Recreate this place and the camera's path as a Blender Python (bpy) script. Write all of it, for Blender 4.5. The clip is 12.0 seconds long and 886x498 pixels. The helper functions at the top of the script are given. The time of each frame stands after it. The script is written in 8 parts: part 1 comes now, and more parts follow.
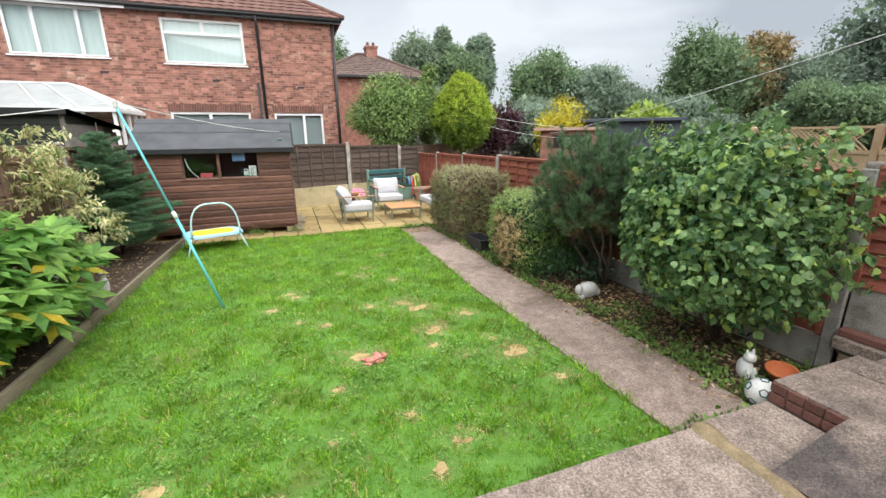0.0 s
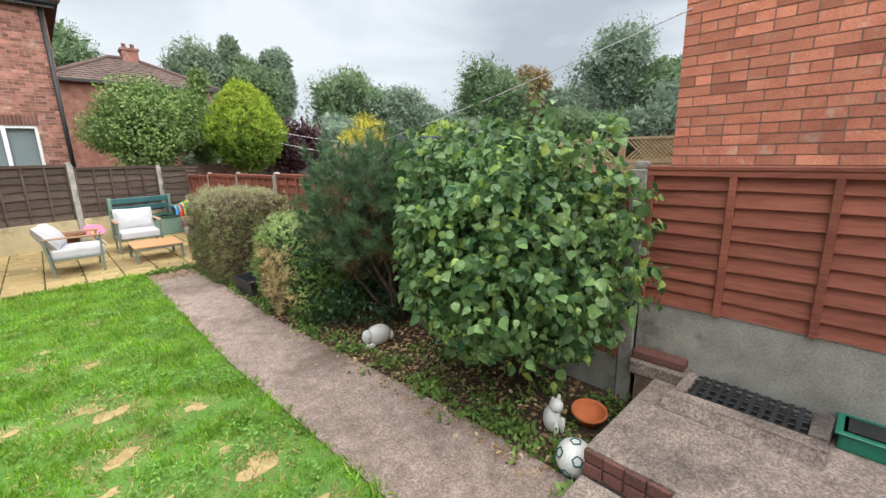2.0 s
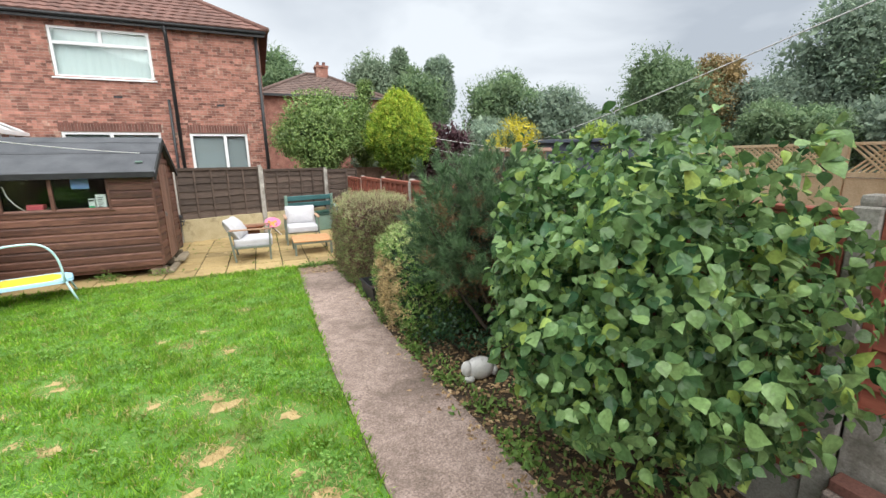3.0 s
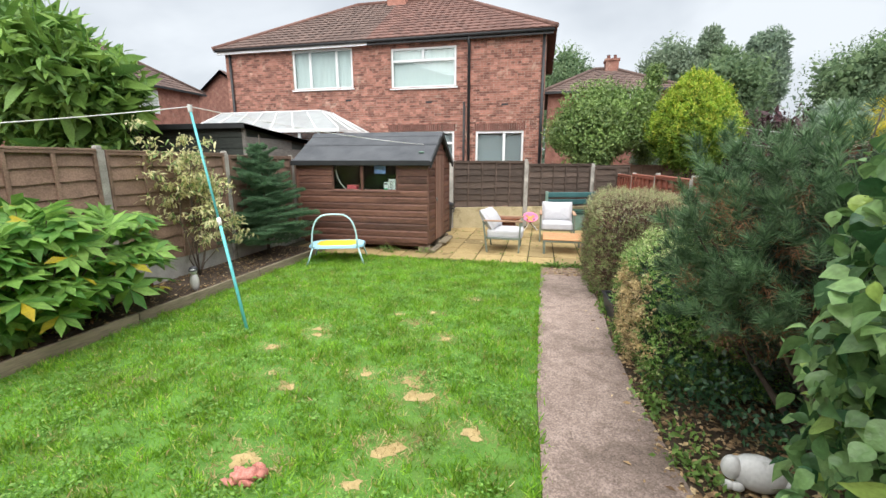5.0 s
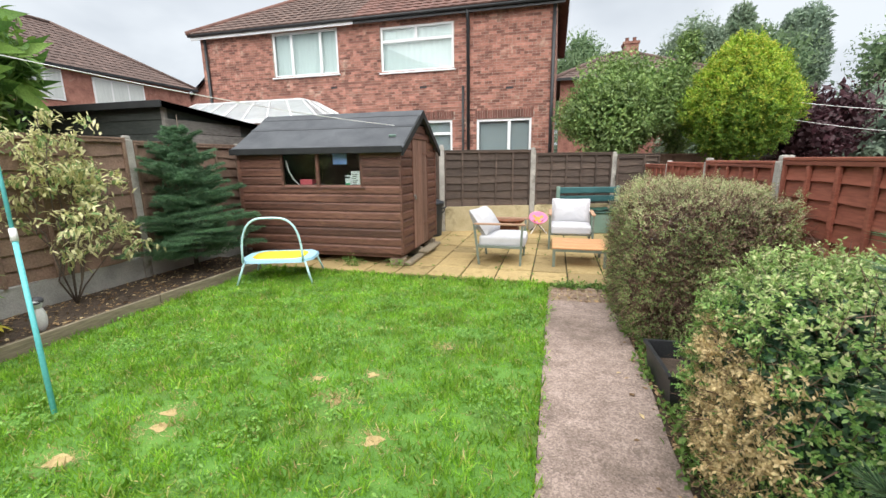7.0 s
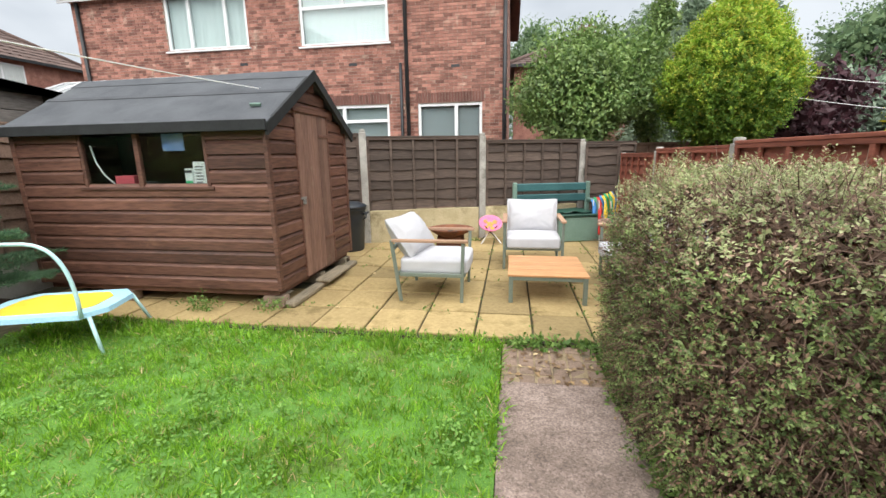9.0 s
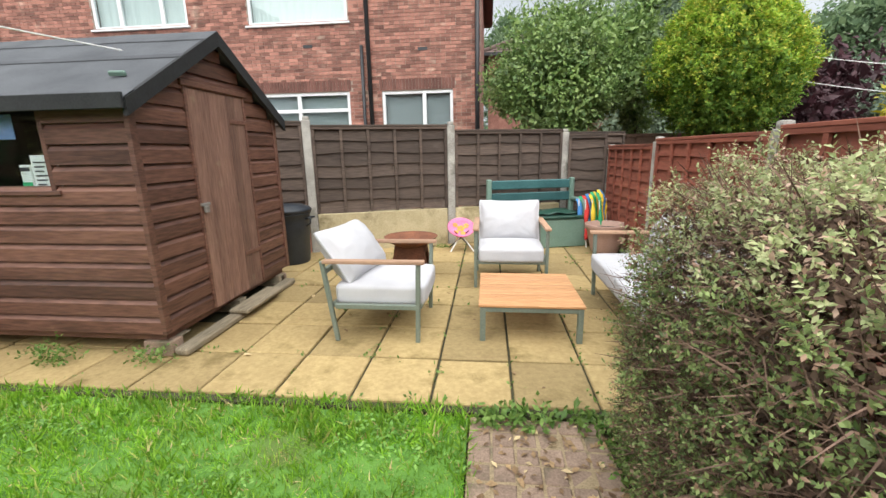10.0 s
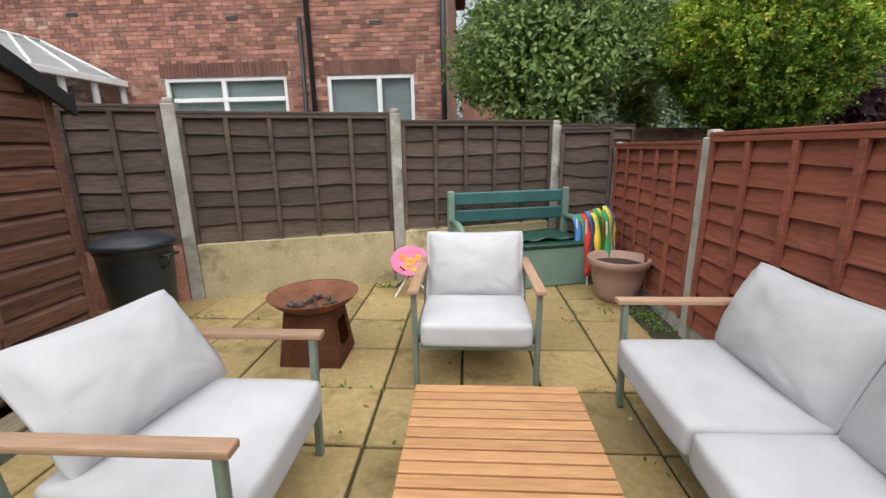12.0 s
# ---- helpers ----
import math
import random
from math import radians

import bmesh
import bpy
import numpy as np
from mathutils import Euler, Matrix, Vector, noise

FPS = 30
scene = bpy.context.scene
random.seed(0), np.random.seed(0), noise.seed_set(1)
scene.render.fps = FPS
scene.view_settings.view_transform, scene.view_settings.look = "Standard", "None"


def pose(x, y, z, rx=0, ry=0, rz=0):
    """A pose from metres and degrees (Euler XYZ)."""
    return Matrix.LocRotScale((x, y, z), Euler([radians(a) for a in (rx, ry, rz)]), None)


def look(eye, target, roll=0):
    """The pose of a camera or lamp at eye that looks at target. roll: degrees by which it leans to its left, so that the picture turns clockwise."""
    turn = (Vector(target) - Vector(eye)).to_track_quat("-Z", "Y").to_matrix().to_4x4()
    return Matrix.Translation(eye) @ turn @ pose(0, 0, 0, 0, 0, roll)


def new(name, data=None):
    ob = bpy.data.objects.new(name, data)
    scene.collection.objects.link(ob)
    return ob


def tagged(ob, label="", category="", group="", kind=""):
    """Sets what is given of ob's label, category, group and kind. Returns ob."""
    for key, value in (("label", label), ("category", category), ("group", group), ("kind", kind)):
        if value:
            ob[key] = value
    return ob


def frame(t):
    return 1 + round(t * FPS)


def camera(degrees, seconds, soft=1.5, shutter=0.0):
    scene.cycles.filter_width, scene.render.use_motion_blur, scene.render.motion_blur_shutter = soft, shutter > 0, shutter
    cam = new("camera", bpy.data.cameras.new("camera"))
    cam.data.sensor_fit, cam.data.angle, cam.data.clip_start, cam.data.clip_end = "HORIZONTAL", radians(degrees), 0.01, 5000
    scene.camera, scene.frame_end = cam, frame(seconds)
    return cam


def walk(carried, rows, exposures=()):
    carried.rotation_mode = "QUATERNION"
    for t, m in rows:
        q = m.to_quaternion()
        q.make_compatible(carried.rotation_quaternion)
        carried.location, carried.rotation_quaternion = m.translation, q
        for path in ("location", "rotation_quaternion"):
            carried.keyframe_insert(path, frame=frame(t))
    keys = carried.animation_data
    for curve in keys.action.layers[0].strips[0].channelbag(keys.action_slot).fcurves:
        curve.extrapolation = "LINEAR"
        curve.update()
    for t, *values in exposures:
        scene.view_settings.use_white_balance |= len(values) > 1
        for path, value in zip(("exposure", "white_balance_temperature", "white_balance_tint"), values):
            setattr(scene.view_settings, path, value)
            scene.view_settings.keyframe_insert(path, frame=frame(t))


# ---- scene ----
cam = camera(93.5, 12.0)
PATH = [
    (0, (1.223, 0.451, 1.912), (1.879, 2.267, 1.388), -0.6),
    (0.5, (1.461, 0.613, 1.915), (2.308, 2.35, 1.401), -1.0),
    (1, (1.739, 0.719, 1.835), (2.801, 2.341, 1.344), -1.0),
    (1.5, (2.081, 0.884, 1.774), (3.327, 2.377, 1.309), -1.3),
    (2, (2.361, 1.172, 1.767), (3.706, 2.584, 1.326), -1.2),
    (2.5, (2.597, 1.356, 1.742), (3.794, 2.905, 1.333), -0.8),
    (3, (2.886, 1.387, 1.869), (3.654, 3.184, 1.444), -0.8),
    (3.5, (3.097, 1.532, 1.86), (3.42, 3.463, 1.452), 0.1),
    (5.3, (3.291, 2.253, 1.672), (2.79, 4.144, 1.256), -0.2),
    (5.5, (3.309, 2.417, 1.637), (2.786, 4.301, 1.218), -0.3),
    (6, (3.335, 2.883, 1.561), (2.794, 4.763, 1.141), -0.5),
    (6.5, (3.334, 3.393, 1.566), (2.802, 5.275, 1.147), -0.6),
    (7, (3.346, 3.918, 1.531), (2.84, 5.808, 1.114), -0.7),
    (8.8, (3.389, 5.809, 1.399), (3.044, 7.732, 0.972), -1.0),
    (9, (3.359, 6.032, 1.401), (3.042, 7.959, 0.968), -0.9),
    (9.5, (3.388, 6.56, 1.375), (3.12, 8.491, 0.929), -1.0),
    (10, (3.403, 7.059, 1.374), (3.192, 8.994, 0.915), -1.0),
    (10.5, (3.437, 7.546, 1.392), (3.288, 9.484, 0.923), -0.9),
    (11, (3.515, 8.006, 1.373), (3.419, 9.946, 0.895), -1.0),
    (11.5, (3.595, 8.438, 1.368), (3.507, 10.378, 0.89), -1.0),
    (12, (3.587, 8.887, 1.391), (3.47, 10.826, 0.918), -0.9),
]
EXPOSURES = [(0.0, 0.5), (7.0, 0.5), (9.5, 0.46), (10.5, 0.42), (11.0, 0.26), (11.5, 0.12), (12.0, 0.02)]
walk(cam, [(t, look(eye, target, roll)) for t, eye, target, roll in PATH], EXPOSURES)

# ---- world and sun: overcast day ----
SUN_EL, SUN_AZ = radians(58), radians(171)
world = bpy.data.worlds.new("overcast_sky")
scene.world = world
world.use_nodes = True
wn, wl = world.node_tree.nodes, world.node_tree.links
wn.clear()
w_out = wn.new("ShaderNodeOutputWorld")
w_bg = wn.new("ShaderNodeBackground")
w_sky = wn.new("ShaderNodeTexSky")
w_sky.sky_type = "NISHITA"
w_sky.sun_disc = False
w_sky.sun_elevation, w_sky.sun_rotation = SUN_EL, SUN_AZ
w_sky.air_density, w_sky.dust_density = 1.0, 4.0
w_co = wn.new("ShaderNodeTexCoord")
w_map = wn.new("ShaderNodeMapping")
w_map.inputs["Scale"].default_value = (1.0, 1.0, 2.6)
w_noise = wn.new("ShaderNodeTexNoise")
w_noise.inputs["Scale"].default_value = 1.7
w_noise.inputs["Detail"].default_value = 5
w_noise.inputs["Roughness"].default_value = 0.5
w_noise.inputs["Distortion"].default_value = 0.4
w_ramp = wn.new("ShaderNodeValToRGB")
w_ramp.color_ramp.elements[0].position = 0.36
w_ramp.color_ramp.elements[0].color = (3.3, 3.65, 4.1, 1)
w_ramp.color_ramp.elements[1].position = 0.62
w_ramp.color_ramp.elements[1].color = (5.7, 6.05, 6.4, 1)
w_mix = wn.new("ShaderNodeMix")
w_mix.data_type = "RGBA"
w_mix.inputs[0].default_value = 0.93
wl.new(w_co.outputs["Generated"], w_map.inputs["Vector"])
wl.new(w_map.outputs["Vector"], w_noise.inputs["Vector"])
wl.new(w_noise.outputs["Fac"], w_ramp.inputs["Fac"])
wl.new(w_sky.outputs["Color"], w_mix.inputs[6])
wl.new(w_ramp.outputs["Color"], w_mix.inputs[7])
wl.new(w_mix.outputs[2], w_bg.inputs["Color"])
w_bg.inputs["Strength"].default_value = 0.115
wl.new(w_bg.outputs["Background"], w_out.inputs["Surface"])

sun = new("sun", bpy.data.lights.new("sun", "SUN"))
sun.data.energy, sun.data.angle, sun.data.color = 4.7, radians(100), (1.0, 0.985, 0.95)
sun.matrix_world = look((0, 0, 30), (-30 * math.sin(SUN_AZ) / math.tan(SUN_EL), -30 * math.cos(SUN_AZ) / math.tan(SUN_EL), 0))


# ---- materials ----
def surface(name, dark, light, rough=0.8, scale=8.0, fine=60.0, bump=0.3, metal=0.0, each=0.15, stretch=(1, 1, 1), stain=None, stain_scale=1.2, stain_at=0.55, coat=0.0, island=False, depth=0.01, chips=0.0, chip_scale=70.0):
    """Two scales of grain between a dark and a light tone, stains, fine relief, and a change from piece to piece."""
    m = bpy.data.materials.new(name)
    m.use_nodes = True
    n, l = m.node_tree.nodes, m.node_tree.links
    b = n["Principled BSDF"]
    co = n.new("ShaderNodeTexCoord")
    mp = n.new("ShaderNodeMapping")
    mp.inputs["Scale"].default_value = stretch
    info = n.new("ShaderNodeObjectInfo")
    off = n.new("ShaderNodeVectorMath")
    off.operation = "MULTIPLY_ADD"
    off.inputs[1].default_value = (1, 1, 1)
    mul = n.new("ShaderNodeVectorMath")
    mul.operation = "SCALE"
    mul.inputs[3].default_value = 37.0
    l.new(info.outputs["Random"], mul.inputs[0])
    l.new(co.outputs["Object"], off.inputs[0])
    l.new(mul.outputs[0], off.inputs[2])
    l.new(off.outputs[0], mp.inputs["Vector"])
    a, f = n.new("ShaderNodeTexNoise"), n.new("ShaderNodeTexNoise")
    a.inputs["Scale"].default_value, a.inputs["Detail"].default_value = scale, 4
    f.inputs["Scale"].default_value, f.inputs["Detail"].default_value = fine, 3
    l.new(mp.outputs[0], a.inputs["Vector"])
    l.new(mp.outputs[0], f.inputs["Vector"])
    add = n.new("ShaderNodeMath")
    add.operation = "MULTIPLY_ADD"
    add.inputs[1].default_value = 0.5
    l.new(f.outputs["Fac"], add.inputs[0])
    half = n.new("ShaderNodeMath")
    half.operation = "MULTIPLY"
    half.inputs[1].default_value = 0.5
    l.new(a.outputs["Fac"], half.inputs[0])
    l.new(half.outputs[0], add.inputs[2])
    r = n.new("ShaderNodeValToRGB")
    r.color_ramp.elements[0].position, r.color_ramp.elements[1].position = 0.36, 0.64
    r.color_ramp.elements[0].color, r.color_ramp.elements[1].color = (*dark, 1), (*light, 1)
    l.new(add.outputs[0], r.inputs["Fac"])
    col = r.outputs["Color"]
    if stain:
        s = n.new("ShaderNodeTexNoise")
        s.inputs["Scale"].default_value, s.inputs["Detail"].default_value, s.inputs["Roughness"].default_value = stain_scale, 6, 0.65
        l.new(off.outputs[0], s.inputs["Vector"])
        sr = n.new("ShaderNodeMapRange")
        sr.inputs[1].default_value, sr.inputs[2].default_value = stain_at, stain_at + 0.14
        l.new(s.outputs["Fac"], sr.inputs[0])
        mx = n.new("ShaderNodeMix")
        mx.data_type = "RGBA"
        l.new(sr.outputs[0], mx.inputs[0])
        l.new(col, mx.inputs[6])
        mx.inputs[7].default_value = (*stain, 1)
        col = mx.outputs[2]
    if chips:
        vo = n.new("ShaderNodeTexVoronoi")
        vo.inputs["Scale"].default_value = chip_scale
        l.new(off.outputs[0], vo.inputs["Vector"])
        cv_ = n.new("ShaderNodeMapRange")
        cv_.inputs[3].default_value, cv_.inputs[4].default_value = 1 - chips, 1 + chips
        sep = n.new("ShaderNodeSeparateColor")
        l.new(vo.outputs["Color"], sep.inputs[0])
        l.new(sep.outputs[0], cv_.inputs[0])
        ch_ = n.new("ShaderNodeHueSaturation")
        l.new(cv_.outputs[0], ch_.inputs["Value"])
        l.new(col, ch_.inputs["Color"])
        col = ch_.outputs["Color"]
    if each:
        hs = n.new("ShaderNodeHueSaturation")
        vr = n.new("ShaderNodeMapRange")
        vr.inputs[3].default_value, vr.inputs[4].default_value = 1 - each, 1 + each
        if island:
            geo = n.new("ShaderNodeNewGeometry")
            l.new(geo.outputs["Random Per Island"], vr.inputs[0])
        else:
            l.new(info.outputs["Random"], vr.inputs[0])
        l.new(vr.outputs[0], hs.inputs["Value"])
        l.new(col, hs.inputs["Color"])
        col = hs.outputs["Color"]
    l.new(col, b.inputs["Base Color"])
    b.inputs["Roughness"].default_value, b.inputs["Metallic"].default_value, b.inputs["Coat Weight"].default_value = rough, metal, coat
    if bump:
        bp = n.new("ShaderNodeBump")
        bp.inputs["Strength"].default_value, bp.inputs["Distance"].default_value = bump, depth
        l.new(add.outputs[0], bp.inputs["Height"])
        l.new(bp.outputs[0], b.inputs["Normal"])
    return m


def foliage(name, dark, light, rough=0.5, through_light=0.3, old=None, old_part=0.1, patch=0.25, patch_scale=2.5):
    """Leaves: each leaf (island) has its own tone between dark and light; some are old."""
    m = bpy.data.materials.new(name)
    m.use_nodes = True
    n, l = m.node_tree.nodes, m.node_tree.links
    b, out = n["Principled BSDF"], n["Material Output"]
    geo, info = n.new("ShaderNodeNewGeometry"), n.new("ShaderNodeObjectInfo")
    sm = n.new("ShaderNodeMath")
    sm.operation = "ADD"
    l.new(geo.outputs["Random Per Island"], sm.inputs[0])
    l.new(info.outputs["Random"], sm.inputs[1])
    fr = n.new("ShaderNodeMath")
    fr.operation = "FRACT"
    l.new(sm.outputs[0], fr.inputs[0])
    r = n.new("ShaderNodeValToRGB")
    r.color_ramp.elements[0].position, r.color_ramp.elements[0].color = 0.0, (*dark, 1)
    r.color_ramp.elements[1].position, r.color_ramp.elements[1].color = 1 - (old_part if old else 0) - 0.01, (*light, 1)
    if old:
        e = r.color_ramp.elements.new(1 - old_part + 0.01)
        e.color = (*old, 1)
    l.new(fr.outputs[0], r.inputs["Fac"])
    co = n.new("ShaderNodeTexCoord")
    no = n.new("ShaderNodeTexNoise")
    no.inputs["Scale"].default_value, no.inputs["Detail"].default_value = patch_scale, 4
    l.new(co.outputs["Object"], no.inputs["Vector"])
    vr = n.new("ShaderNodeMapRange")
    vr.inputs[1].default_value, vr.inputs[2].default_value = 0.3, 0.7
    vr.inputs[3].default_value, vr.inputs[4].default_value = 1 - patch, 1 + patch
    l.new(no.outputs["Fac"], vr.inputs[0])
    ft = n.new("ShaderNodeTexNoise")
    ft.inputs["Scale"].default_value, ft.inputs["Detail"].default_value = 55, 3
    l.new(co.outputs["Object"], ft.inputs["Vector"])
    fv = n.new("ShaderNodeMapRange")
    fv.inputs[1].default_value, fv.inputs[2].default_value = 0.3, 0.7
    fv.inputs[3].default_value, fv.inputs[4].default_value = 0.78, 1.22
    l.new(ft.outputs["Fac"], fv.inputs[0])
    both = n.new("ShaderNodeMath")
    both.operation = "MULTIPLY"
    l.new(vr.outputs[0], both.inputs[0])
    l.new(fv.outputs[0], both.inputs[1])
    hs = n.new("ShaderNodeHueSaturation")
    l.new(both.outputs[0], hs.inputs["Value"])
    l.new(r.outputs["Color"], hs.inputs["Color"])
    l.new(hs.outputs["Color"], b.inputs["Base Color"])
    bp = n.new("ShaderNodeBump")
    bp.inputs["Strength"].default_value, bp.inputs["Distance"].default_value = 0.5, 0.01
    l.new(ft.outputs["Fac"], bp.inputs["Height"])
    l.new(bp.outputs[0], b.inputs["Normal"])
    b.inputs["Roughness"].default_value = rough
    b.inputs["Specular IOR Level"].default_value = 0.4
    tr = n.new("ShaderNodeBsdfTranslucent")
    l.new(hs.outputs["Color"], tr.inputs["Color"])
    mx = n.new("ShaderNodeMixShader")
    mx.inputs[0].default_value = through_light
    l.new(b.outputs[0], mx.inputs[1])
    l.new(tr.outputs[0], mx.inputs[2])
    l.new(mx.outputs[0], out.inputs["Surface"])
    return m


def glass(name, tint=(0.9, 0.95, 0.95)):
    m = bpy.data.materials.new(name)
    m.use_nodes = True
    n, l = m.node_tree.nodes, m.node_tree.links
    n.remove(n["Principled BSDF"])
    t, g, f, mx = n.new("ShaderNodeBsdfTransparent"), n.new("ShaderNodeBsdfGlossy"), n.new("ShaderNodeLayerWeight"), n.new("ShaderNodeMixShader")
    pw, ad = n.new("ShaderNodeMath"), n.new("ShaderNodeMath")
    pw.operation, ad.operation = "POWER", "MULTIPLY_ADD"
    t.inputs["Color"].default_value = (*tint, 1)
    g.inputs["Roughness"].default_value = 0.03
    f.inputs["Blend"].default_value, pw.inputs[1].default_value = 0.5, 5.0
    ad.inputs[1].default_value, ad.inputs[2].default_value = 0.9, 0.045
    l.new(f.outputs["Facing"], pw.inputs[0])
    l.new(pw.outputs[0], ad.inputs[0])
    l.new(ad.outputs[0], mx.inputs[0])
    l.new(t.outputs[0], mx.inputs[1])
    l.new(g.outputs[0], mx.inputs[2])
    l.new(mx.outputs[0], n["Material Output"].inputs["Surface"])
    return m


